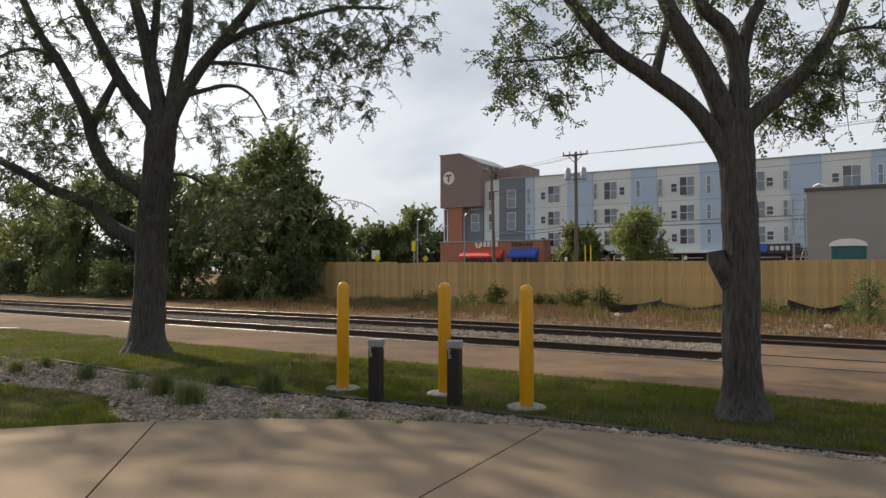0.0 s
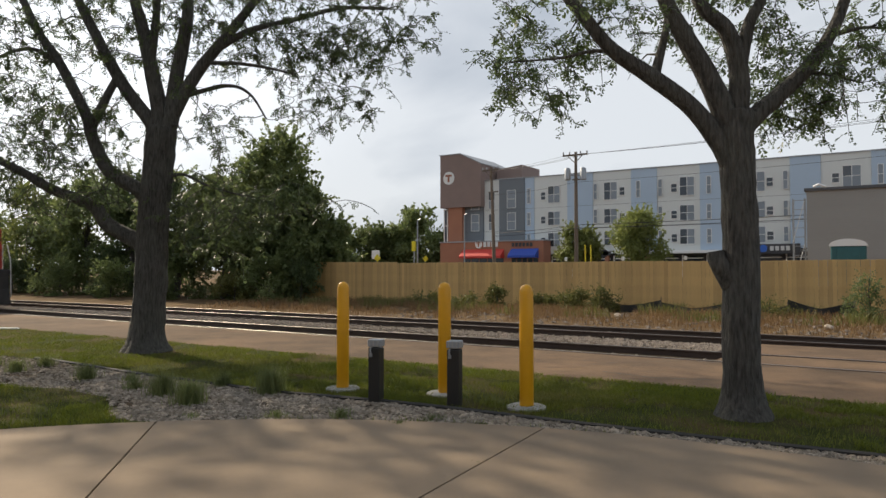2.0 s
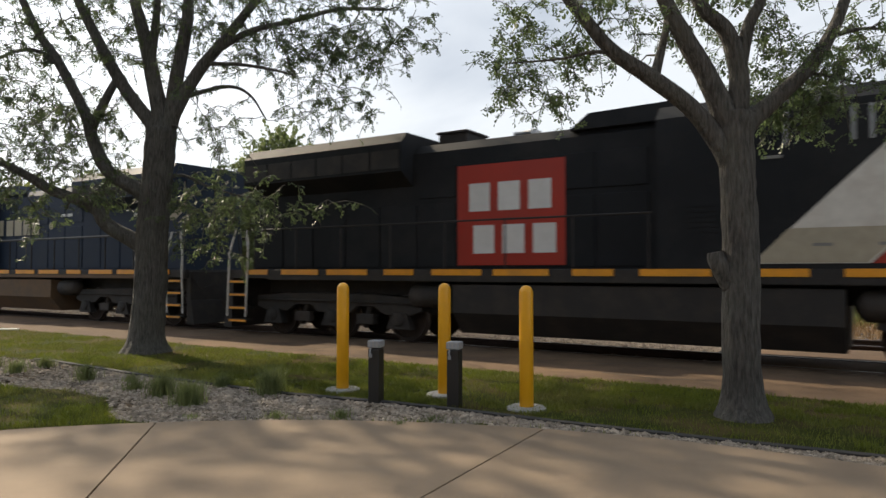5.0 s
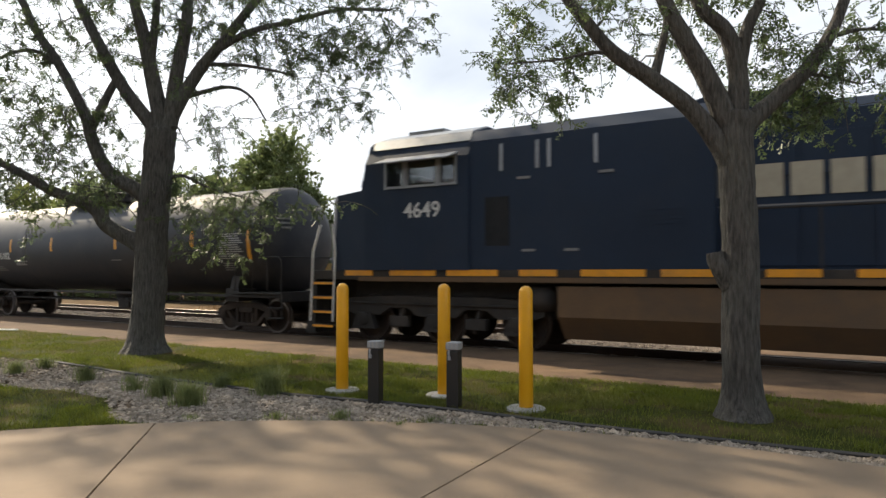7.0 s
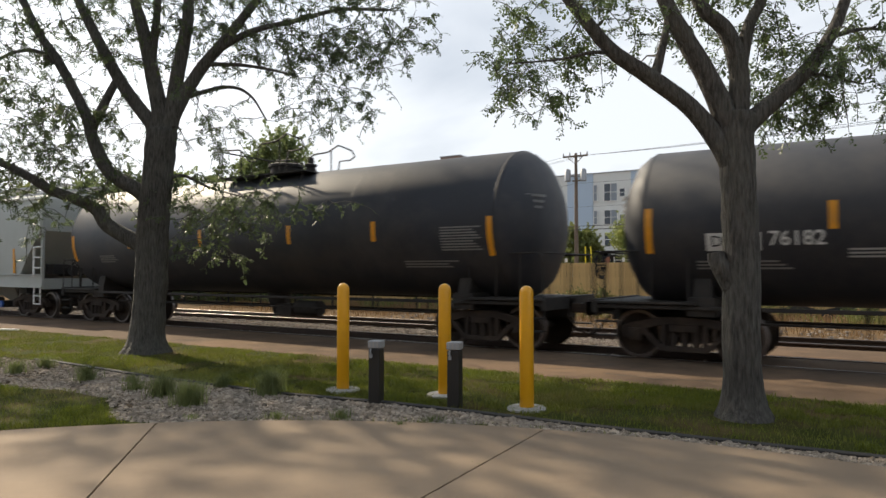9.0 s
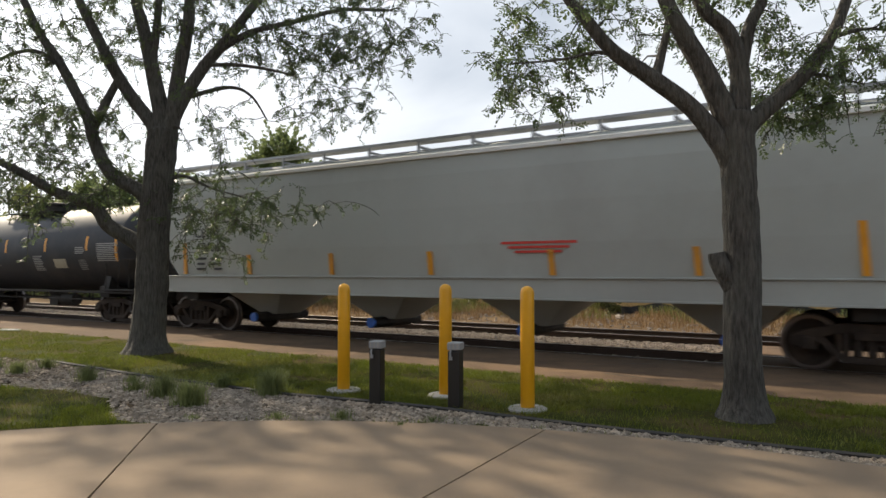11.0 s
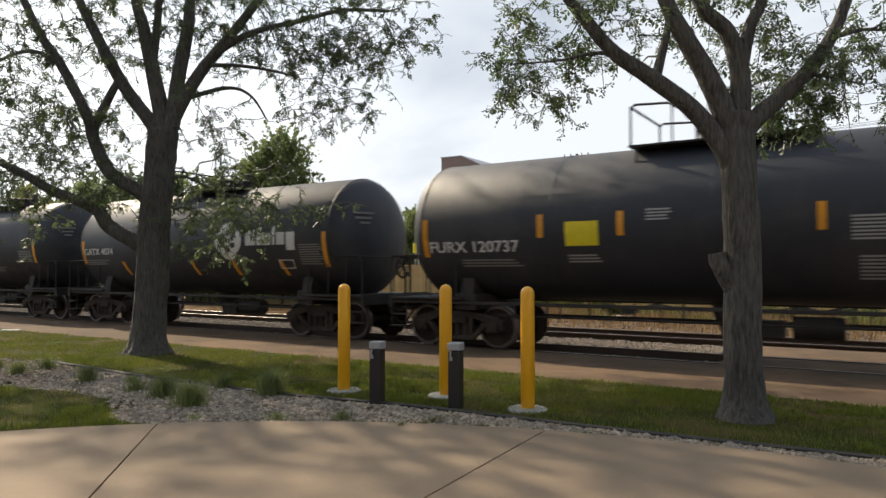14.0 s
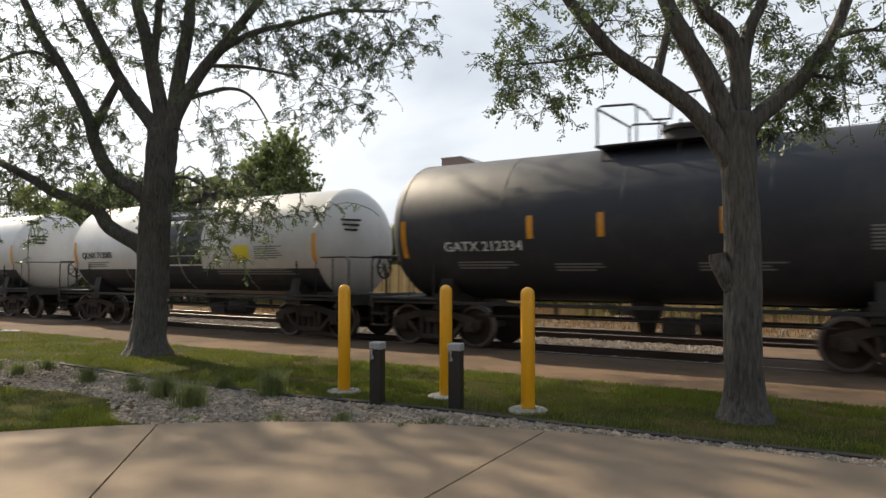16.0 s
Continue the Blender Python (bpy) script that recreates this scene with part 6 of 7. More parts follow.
        for k in range(3):
            box(bm, s * (half + 0.545), -0.78, zc + 0.55 - k * 0.12, 0.02, 0.55 - 0.1 * k, 0.05, Matrix.Rotation(s * -0.42, 4, "Z"))
        tagged(part("head_stencil", bm, M["letter_dark" if paint == "tank_white" else "letter_dim"], car, "small stencilled lines on the tank end"), kind="stuff")
    bm = bmesh.new()
    tube(bm, [(-half - 0.98, -0.75, 1.0), (-half - 0.98, -0.75, 1.72)], 0.03, 8)
    turned(bm, [(-half - 1.06, 0.27), (-half - 1.04, 0.28), (-half - 1.02, 0.27), (-half - 1.02, 0.24), (-half - 1.06, 0.24)], (0, -0.75, 1.75), "x", 20, False)
    for k in range(4):
        a = k * math.pi / 4
        dy, dz = 0.25 * math.cos(a), 0.25 * math.sin(a)
        tube(bm, [(-half - 1.04, -0.75 - dy, 1.75 - dz), (-half - 1.04, -0.75 + dy, 1.75 + dz)], 0.014, 6)
    part("brake_wheel", bm, M["underframe"], car, "dark hand brake wheel on its post")
    for y in (-1.28, 1.28):
        bm = bmesh.new()
        box(bm, 0, y, 0.98, 2 * half + 2.0, 0.07, 0.07)
        part("side_rod", bm, M["underframe"], car, bevel=0.01)
    # side rods, piping and bottom outlet
    bm = bmesh.new()
    tube(bm, [(-half + 1.6, -1.0, 0.72), (half - 1.6, -1.0, 0.72)], 0.022, 6)
    tube(bm, [(-half + 1.6, 0.6, 0.66), (half - 1.6, 0.6, 0.66)], 0.03, 6)
    for x in np.linspace(-half + 2.0, half - 2.0, 9):
        box(bm, x, -1.0, 0.84, 0.03, 0.03, 0.32)
        box(bm, x, 0.6, 0.86, 0.04, 0.04, 0.4)
    part("pipework", bm, M["underframe"], car)
    bm = bmesh.new()
    turned(bm, [(0.42, 0.16), (0.62, 0.2), (0.8, 0.3), (zc - r + 0.06, 0.34)], (0, 0, 0), "z", 14)
    box(bm, 0.7, -0.35, 0.62, 0.55, 0.4, 0.3)
    turned(bm, [(1.1, 0.2), (1.9, 0.2)], (0, -0.4, 0.66), "x", 12)
    part("bottom_outlet", bm, M["underframe"], car, smooth=True)
    # handrails and steps at the ends
    for s in (-1, 1):
        bm = bmesh.new()
        e = half + 0.95
        for y in (-1.33, 1.33):
            tube(bm, [(s * (half - 0.75), y, 1.06), (s * (half - 0.75), y, 1.9), (s * (half - 0.65), y, 2.0), (s * (e - 0.1), y, 2.0), (s * e, y, 1.9), (s * e, y, 1.06)], 0.018, 6)
            for x in (half - 0.1, half + 0.45):
                tube(bm, [(s * x, y, 1.06), (s * x, y, 2.0)], 0.014, 6)
        tube(bm, [(s * e, -1.33, 2.0), (s * e, 1.33, 2.0)], 0.018, 6)
        part("handrail", bm, M["underframe"], car)
        for y in (-1.3, 1.3):
            bm = bmesh.new()
            for x in (half + 0.55, half + 0.95):
                tube(bm, [(s * x, y, 1.06), (s * x, y, 0.42)], 0.018, 6)
            for z in (0.44, 0.70):
                box(bm, s * (half + 0.75), y, z, 0.42, 0.16, 0.03)
            part("end_step", bm, M["underframe"], car)
        coupler(car, s * (half + 1.02), s)
    for s in (-1, 1):
        truck(car, s * (half - 0.6), centre)
    # reflective strips
    for x, z0, z1, w, slope in stripes:
        bm = bmesh.new()
        tank_patch(bm, r, zc, x - w / 2, x + w / 2, z0, z1, 0.008, slope)
        part("reflective_strip", bm, M["stripe_amber"], car, "amber reflective strip")
    for x, z, w, h in yellow_panels:
        bm = bmesh.new()
        tank_patch(bm, r, zc, x - w / 2, x + w / 2, z - h / 2, z + h / 2, 0.008)
        part("placard", bm, M["sign_yellow"] if h > 0.35 else M["letter_gold"], car, "yellow placard")
    # small unreadable stencilled lines
    for x, z, w, rows, pale in panels:
        bm = bmesh.new()
        for k in range(int(rows * 1.5)):
            zz = z - k * 0.058
            cut = 1 - 0.25 * ((k * 7 + int(abs(x) * 10)) % 4) / 4
            tank_patch(bm, r, zc, x - w / 2, x - w / 2 + w * cut, zz - 0.015, zz + 0.015, 0.008, 0, 1)
        tagged(part("stencil_block", bm, M["letter_mid" if pale else "letter_dim"], car, "small white stencilled lines"), kind="stuff")
    for text, x, z, size, material, wide in texts:
        wrap(lettering(text, size, M[material], car, on_side(x, z, -r), wide=wide), r, zc)
    return car


END = 0.13


def ends(half, lo=1.95, hi=2.75):
    return [(-half + 0.1, lo, hi, END, 0.0), (half - 0.1, lo, hi, END, 0.0)]


def row(xs, lo=2.3, hi=2.75):
    return [(x, lo, hi, 0.13, 0.0) for x in xs]


first_tank = tank_car(-110.13, 7.6, "long black tank car with white stencilled lettering and a dusty top", 3.95, 1.475,
                      stripes=ends(7.6) + row((-4.6, -1.96, 1.65, 5.24)), yellow_panels=[(3.46, 1.88, 0.75, 0.24)],
                      panels=[(6.8, 2.62, 0.95, 8, True), (-4.0, 1.98, 0.8, 2, True), (-5.9, 1.8, 1.6, 2, False), (6.65, 1.85, 0.5, 3, False), (1.6, 1.98, 0.5, 1, False)],
                      texts=(("76182", -5.12, 2.16, 0.24, "letter_white", 1.0),), dome=-0.45)
tank_car(-128.35, 7.65, "long grimy black tank car with faint stencils", 4.28, 1.62,
         stripes=ends(7.65) + row((-4.6, -1.4, 1.93, 4.57)), panels=[(6.85, 2.55, 1.0, 6, False), (6.0, 1.85, 1.4, 2, False), (-5.8, 2.1, 0.9, 3, False)], dome=0.3)
tank_car(-165.07, 5.88, "black tank car with pale stencil boards, smoky top", 3.82, 1.43,
         stripes=ends(5.88) + row((-3.15, -0.9, 1.73, 4.2)), yellow_panels=[(2.55, 1.9, 0.75, 0.30)],
         panels=[(5.3, 2.5, 1.1, 7, True), (1.2, 2.15, 0.6, 6, True), (3.8, 2.4, 0.55, 3, True), (3.9, 2.0, 0.45, 4, False), (-3.9, 1.75, 1.5, 2, False), (-1.6, 1.85, 0.4, 1, False)],
         texts=(("NATX 17706", -4.0, 2.04, 0.22, "letter_white", 1.2),), dome=-0.1)
tank_car(-179.9, 6.0, "black tank car with a yellow placard and many stencilled lines", 4.09, 1.53,
         stripes=ends(6.0) + row((-3.2, -1.6, 1.65, 3.86)), yellow_panels=[(-2.35, 2.36, 0.66, 0.46)],
         panels=[(5.3, 2.62, 1.0, 6, True), (5.2, 2.05, 0.9, 4, False), (2.4, 2.5, 0.7, 5, True), (2.5, 1.88, 0.7, 5, True), (-4.3, 1.88, 1.5, 2, False), (-0.9, 2.75, 0.45, 3, True), (-2.3, 1.95, 0.7, 2, True)],
         texts=(("FURX 120737", -4.75, 2.14, 0.23, "letter_white", 1.15),), dome=0.0)
flower_tank = tank_car(-193.85, 5.2, "black tank car with a large white flower emblem and lettering", 4.02, 1.50,
                  stripes=[(-5.1, 1.9, 2.6, END, 0.0), (5.1, 1.75, 2.6, END, 0.0)] + [(x, 1.55, 1.95, 0.12, -0.12) for x in (-3.0, -1.4, 0.2, 1.88, 3.65)],
                  panels=[(4.65, 2.3, 0.8, 6, False), (-4.4, 2.0, 1.2, 2, False), (-1.0, 2.75, 0.4, 1, False)],
                  texts=(("GATX 4074", -4.3, 2.25, 0.20, "letter_white", 1.1),), dome=-0.1)
tank_car(-206.8, 5.0, "black tank car with white reporting marks and a dusty top", 4.16, 1.56,
         stripes=ends(5.0) + row((-1.85, -0.4, 1.77)), panels=[(4.35, 2.35, 0.95, 5, False), (-2.9, 1.85, 1.4, 2, False), (-0.9, 1.8, 1.0, 2, False), (2.0, 1.8, 1.4, 2, False)],
         texts=(("GATX 212334", -2.95, 2.16, 0.20, "letter_white", 1.1),), dome=0.9)
for c in (-219.7, -234.2):
    tank_car(c, 5.3, "white tank car with a black lower side and dark underframe", 3.80, 1.42, "tank_white",
             stripes=ends(5.3, 1.9, 2.6), yellow_panels=[(2.6, 2.15, 0.6, 0.4)], panels=[(-4.0, 1.95, 1.2, 2, False), (3.6, 2.3, 1.0, 4, False), (3.0, 1.72, 3.0, 2, False)],
             texts=(("QLNX 712083", -4.0, 2.16, 0.19, "letter_dark", 1.0),), band=(-5.25, 5.25), dome=-1.0)
# ---- locomotives ----
LOCO_R = 0.533


def loco_wheel():
    bm = bmesh.new()
    for s in (-1, 1):
        turned(bm, [(s * 0.66, 0.06), (s * 0.69, 0.42), (s * 0.685, LOCO_R + 0.025), (s * 0.715, LOCO_R + 0.025), (s * 0.73, LOCO_R), (s * 0.81, LOCO_R - 0.006),
                    (s * 0.812, LOCO_R - 0.08), (s * 0.765, LOCO_R - 0.09), (s * 0.755, 0.2), (s * 0.80, 0.15), (s * 0.81, 0.05)], (0, 0, 0), "y", 32)
    turned(bm, [(-1.0, 0.09), (1.0, 0.09)], (0, 0, 0), "y", 12)
    return bright_tread(mesh_of("wheelset", bm, M["truck"], True), LOCO_R)


def loco_truck():
    bm = bmesh.new()
    for s in (-1, 1):
        lo, hi = sorted((s * 0.95, s * 1.12))
        prism(bm, [(-2.6, 0.72), (-2.6, 1.0), (-1.2, 1.08), (1.2, 1.08), (2.6, 1.0), (2.6, 0.72), (2.3, 0.62), (1.55, 0.62), (1.25, 0.80), (0.75, 0.80), (0.5, 0.62),
                   (-0.5, 0.62), (-0.75, 0.80), (-1.25, 0.80), (-1.55, 0.62), (-2.3, 0.62)], lo, hi)
        for x in (-2.0, 0.0, 2.0):
            prism(bm, [(x - 0.34, 0.30), (x - 0.2, 0.68), (x + 0.2, 0.68), (x + 0.34, 0.30)], *sorted((s * 0.98, s * 1.17)))
            turned(bm, [(s * 1.15, 0.17), (s * 1.2, 0.15), (s * 1.22, 0.05)], (x, 0, LOCO_R), "y", 12)
        for x in (-1.0, 1.0):
            tube(bm, [(x - 0.1, s * 1.0, 0.3), (x + 0.1, s * 1.0, 0.95)], 0.07, 8)
            box(bm, x, s * 1.05, 0.5, 0.5, 0.18, 0.24)
        tube(bm, [(-2.5, s * 1.16, 0.9), (2.5, s * 1.16, 0.9)], 0.03, 6)
    box(bm, 0, 0, 0.75, 4.8, 1.2, 0.3)
    return mesh_of("truck", bm, M["underframe"], bevel=0.012)


LOCO_WHEEL, LOCO_TRUCK = loco_wheel(), loco_truck()


def bars(car, name, x, z, y, letters, w, h, gap, material, shear=0.0):
    """A word drawn as plain blocks of its letters' size."""
    bm = bmesh.new()
    for k in range(letters):
        x0 = x + k * (w + gap)
        prism(bm, [(x0, z), (x0 + w, z), (x0 + w + shear, z + h), (x0 + shear, z + h)], y - 0.006, y)
    return part(name, bm, M[material], car)


def plate(car, name, outline, y, material, label=""):
    bm = bmesh.new()
    prism(bm, outline, y - 0.004, y)
    return part(name, bm, M[material], car, label)


def locomotive(label, centre, facing, main, cab_paint, number, number_at, fuel):
    car = car_at("locomotive", label, "locomotive", centre)
    s = facing  # +1: the cab leads towards +x

    def X(x):
        return s * x

    def flip(outline):
        return [(s * x, z) for x, z in outline]

    def bx(bm, x, y, z, sx, sy, sz):
        box(bm, s * x, y, z, sx, sy, sz)

    # frame and deck
    bm = bmesh.new()
    bx(bm, 0, 0, 1.55, 20.6, 2.9, 0.22)
    bx(bm, 0, 0, 1.25, 19.0, 1.4, 0.4)
    part("deck", bm, M["underframe"], car, "black frame and walkway deck", bevel=0.015)
    n = 13
    for k in range(n):
        x = -9.2 + k * 1.5
        bm = bmesh.new()
        bx(bm, x, -1.46, 1.60, 1.22 if k % 3 else 0.8, 0.02, 0.13)
        part("sill_strip", bm, M["stripe_amber"], car, "amber reflective sill strip")
    bm = bmesh.new()
    bx(bm, 0.0, -1.455, 1.46, 17.6, 0.03, 0.1)
    part("sill_edge", bm, M["tank_brown"] if fuel == "tank_brown" else M["underframe"], car)
    # hood
    bm = bmesh.new()
    prism(bm, [(-1.02, 1.66), (-1.02, 4.28), (-0.85, 4.48), (0.85, 4.48), (1.02, 4.28), (1.02, 1.66)], *sorted((X(-9.75), X(1.2))), "x")
    hood = part("hood", bm, M[main], car, bevel=0.02)
    for k in range(10):
        bm = bmesh.new()
        bx(bm, -9.2 + k * 1.05, -1.03, 2.42, 0.98, 0.03, 1.4)
        part("hood_door", bm, M[main], hood, bevel=0.008)
        if k > 4:
            bm = bmesh.new()
            bx(bm, -9.2 + k * 1.05, -1.03, 3.6, 0.98, 0.03, 0.7)
            part("upper_door", bm, M[main], hood, bevel=0.008)
    bm = bmesh.new()
    prism(bm, [(-1.45, 1.66), (-1.45, 4.34), (-1.2, 4.60), (1.2, 4.60), (1.45, 4.34), (1.45, 1.66)], *sorted((X(1.0), X(5.85))), "x")
    cabinet = part("equipment_cabinet", bm, M[main], car, bevel=0.02)
    for x in (3.1, 4.05, 4.3, 5.1):
        bm = bmesh.new()
        bx(bm, x, -1.46, 3.95, 0.06, 0.02, 0.55)
        part("vent_trim", bm, M["pole_grey"], cabinet)
    for x, z in ((2.9, 3.5), (4.6, 3.5), (3.6, 2.05), (4.5, 2.05)):
        bm = bmesh.new()
        bx(bm, x, -1.46, z, 0.28, 0.02, 0.05)
        part("notice", bm, M["letter_dim"], cabinet)
    for k in range(6):
        bm = bmesh.new()
        bx(bm, 1.9, -1.452, 2.3 + k * 0.09, 0.8, 0.012, 0.02)
        part("louvre", bm, M[main], cabinet)
    # dynamic brake hump, stack, horns
    bm = bmesh.new()
    prism(bm, flip([(-0.8, 4.4), (-0.4, 4.70), (1.2, 4.74), (1.8, 4.58), (1.8, 4.4)]), -1.1, 1.1)
    part("roof_hump", bm, M[main], car, bevel=0.02)
    bm = bmesh.new()
    bx(bm, -3.9, 0, 4.62, 0.75, 0.9, 0.36)
    bx(bm, -3.9, 0, 4.81, 0.85, 1.0, 0.06)
    part("exhaust_stack", bm, M["underframe"], car, bevel=0.02)
    bm = bmesh.new()
    for dy in (-0.18, 0.0, 0.18):
        turned(bm, [(X(-2.0), 0.10), (X(-2.07), 0.06), (X(-2.3), 0.04), (X(-2.45), 0.05)], (0, dy, 4.66), "x", 10)
    bx(bm, -2.35, 0, 4.54, 0.2, 0.5, 0.16)
    part("horn", bm, M["pole_grey"], car, smooth=True)
    # radiators
    bm = bmesh.new()
    prism(bm, [(-1.02, 3.55), (-1.5, 3.85), (-1.5, 4.50), (-1.3, 4.74), (1.3, 4.74), (1.5, 4.50), (1.5, 3.85), (1.02, 3.55)], *sorted((X(-9.65), X(-4.6))), "x")
    rad = part("radiator", bm, M[main], car, bevel=0.02)
    bm = bmesh.new()
    for k in range(6):
        bx(bm, -9.2 + k * 0.83, -1.505, 4.13, 0.76, 0.02, 0.42)
    part("radiator_grille", bm, M["underframe"], rad)
    # cab and nose
    bm = bmesh.new()
    prism(bm, [(-1.5, 1.66), (-1.5, 3.5), (1.5, 3.5), (1.5, 1.66)], *sorted((X(5.85), X(8.6))), "x")
    cab = part("cab", bm, M[cab_paint], car, bevel=0.02)
    bm = bmesh.new()
    prism(bm, [(-1.5, 4.06), (-1.2, 4.60), (-0.6, 4.80), (0.6, 4.80), (1.2, 4.60), (1.5, 4.06)], *sorted((X(5.85), X(8.6))), "x")
    part("cab_top", bm, M[cab_paint], cab, bevel=0.02)
    for x0, x1 in ((5.85, 6.12), (6.57, 6.63), (7.42, 7.5), (8.02, 8.6)):
        for side in (-1, 1):
            bm = bmesh.new()
            bx(bm, (x0 + x1) / 2, side * 1.46, 3.78, x1 - x0, 0.08, 0.58)
            part("pillar", bm, M[cab_paint], cab)
    bm = bmesh.new()
    bx(bm, 5.9, 0, 3.78, 0.08, 2.85, 0.58)
    part("rear_wall", bm, M[cab_paint], cab)
    bm = bmesh.new()
    low = [(8.6, -1.5), (9.55, -1.46), (10.0, -1.05), (10.0, 1.05), (9.55, 1.46), (8.6, 1.5)]
    a = [bm.verts.new((s * x, y, 1.66)) for x, y in low]
    b = [bm.verts.new((s * (x - (0.0 if x < 9 else 0.06)), y * (0.97 if x > 9 else 1.0), 3.42 if x > 9.5 else 3.5)) for x, y in low]
    bm.faces.new(a)
    bm.faces.new(b)
    for k in range(6):
        bm.faces.new((a[k], a[(k + 1) % 6], b[(k + 1) % 6], b[k]))
    nose = part("nose", bm, M[cab_paint], car, bevel=0.04)
    bm = bmesh.new()
    foot = [(8.58, -1.42), (8.78, -1.42), (9.28, -0.42), (9.28, 0.42), (8.78, 1.42), (8.58, 1.42)]
    a = [bm.verts.new((s * x, y, 3.45)) for x, y in foot]
    b = [bm.verts.new((s * (x - (0.22 if x > 8.6 else 0)), y * 0.93, 4.52)) for x, y in foot]
    bm.faces.new(a)
    bm.faces.new(b)
    for k in range(6):
        bm.faces.new((a[k], a[(k + 1) % 6], b[(k + 1) % 6], b[k]))
    brow = part("windshield_frame", bm, M[cab_paint], cab, bevel=0.03)
    bm = bmesh.new()
    for xa, ya, xb, yb in ((8.84, -1.36, 9.26, -0.50), (9.29, -0.36, 9.29, 0.36), (9.26, 0.50, 8.84, 1.36)):
        v = [bm.verts.new((s * (x + 0.015 - 0.22 * (z - 3.45) / 1.07), y * (1 - 0.07 * (z - 3.45) / 1.07) * 1.012, z)) for x, y, z in ((xa, ya, 3.58), (xb, yb, 3.58), (xb, yb, 4.16), (xa, ya, 4.16))]
        bm.faces.new(v)
    bmesh.ops.solidify(bm, geom=bm.faces[:], thickness=0.012)
    # the panes get their sky reflection from a painted blue
    part("windshield", bm, M["sky_blue_glass"], cab, "windshield with the sky's reflected blue painted in")
    for x0, x1 in ((6.15, 6.55), (6.62, 7.42), (7.5, 8.0)):
        bm = bmesh.new()
        bx(bm, (x0 + x1) / 2, -1.47, 3.78, x1 - x0, 0.01, 0.58)
        win = part("side_window", bm, M["clear"], cab, "clear cab side window")
        bm = bmesh.new()
        for x in (x0, x1):
            bx(bm, x, -1.515, 3.78, 0.05, 0.04, 0.64)
        for z in (3.49, 4.07):
            bx(bm, (x0 + x1) / 2, -1.515, z, x1 - x0 + 0.05, 0.045, 0.05)
        part("window_frame", bm, M["pole_grey"], win)
        bm = bmesh.new()
        bx(bm, (x0 + x1) / 2, 1.47, 3.78, x1 - x0, 0.01, 0.58)
        part("side_window", bm, M["clear"], cab, "clear cab side window")
    bm = bmesh.new()
    prism(bm, [(-1.5, 4.12), (-1.95, 3.98), (-1.95, 4.0), (-1.5, 4.16)], *sorted((X(6.1), X(8.0))), "x")
    part("sun_visor", bm, M["pole_grey"], cab)
    bm = bmesh.new()
    prism(bm, [(-1.345, 4.40), (-1.2, 4.63), (-0.6, 4.83), (0.6, 4.83), (1.2, 4.63), (1.345, 4.40), (1.19, 4.58), (0.6, 4.79), (-0.6, 4.79), (-1.19, 4.58)], *sorted((X(5.9), X(8.5))), "x")
    bx(bm, 7.6, 0, 4.885, 1.0, 0.9, 0.12)
    part("cab_roof", bm, M["pole_grey"], cab, "pale grey cab roof")
    bm = bmesh.new()
    bx(bm, 9.9, -0.05, 2.6, 0.2, 0.75, 1.75)
    part("nose_door", bm, M[cab_paint], nose, bevel=0.02)
    for y in (-1.05, 1.05):
        bm = bmesh.new()
        bx(bm, 7.6, y * 0.6, 3.2, 0.5, 0.5, 0.9)
        part("seat", bm, M["dark_trim"], cab, bevel=0.04)
    # lights
    for y, z in ((-0.14, 3.25), (-0.14, 3.02), (-0.95, 1.9), (0.95, 1.9)):
        bm = bmesh.new()
        turned(bm, [(X(10.02), 0.075), (X(10.06), 0.075), (X(10.075), 0.03)], (0, y, z), "x", 14)
        part("headlight" if z > 2.5 else "ditch_light", bm, M["lamp"] if s > 0 else M["pole_grey"], car, "lit warm headlight" if s > 0 else "")
    # pilot, plow, steps
    for e in (1, -1):
        bm = bmesh.new()
        bx(bm, e * 10.3, 0, 1.15, 0.2, 2.7, 0.95)
        part("pilot", bm, M["underframe"], car, bevel=0.02)
        bm = bmesh.new()
        prism(bm, flip([(e * 10.25, 0.15), (e * 10.25, 0.9), (e * 10.42, 0.8), (e * 10.56, 0.15)]), -1.35, 1.35)
        part("plow", bm, M["underframe"], car, "black snow plow", bevel=0.02)
        for side in (-1, 1):
            for k, z in enumerate((0.35, 0.68, 1.02, 1.36)):
                bm = bmesh.new()
                bx(bm, e * 9.85, side * 1.38, z, 0.62, 0.26, 0.05)
                st = part("step", bm, M["underframe"], car)
                bm = bmesh.new()
                bx(bm, e * 9.85, side * 1.515, z - 0.01, 0.62, 0.012, 0.055)
                part("step_edge", bm, M["stripe_amber"], st, "yellow step edge")
            for x in (9.5, 10.2):
                bm = bmesh.new()
                tube(bm, [(X(e * (x + 0.06)), side * 1.5, 0.45), (X(e * x), side * 1.5, 1.7), (X(e * x), side * 1.48, 2.1), (X(e * (x - 0.18 if x > 10 else x + 0.15)), side * 1.42, 2.75)], 0.025, 8)
                part("grab_rail", bm, M["rail_white"], car, "white grab rail")
        bm = bmesh.new()
        tube(bm, [(X(e * 10.35), -0.5, 1.75), (X(e * 10.42), -0.3, 2.75), (X(e * 10.42), 0.3, 2.75), (X(e * 10.35), 0.5, 1.75)], 0.022, 6)
        tube(bm, [(X(e * 10.4), -1.3, 1.5), (X(e * 10.5), -1.1, 1.1), (X(e * 10.55), -0.7, 1.25)], 0.02, 6)
        part("end_rail", bm, M["underframe"], car)
        coupler(car, X(e * 10.5), s * e)
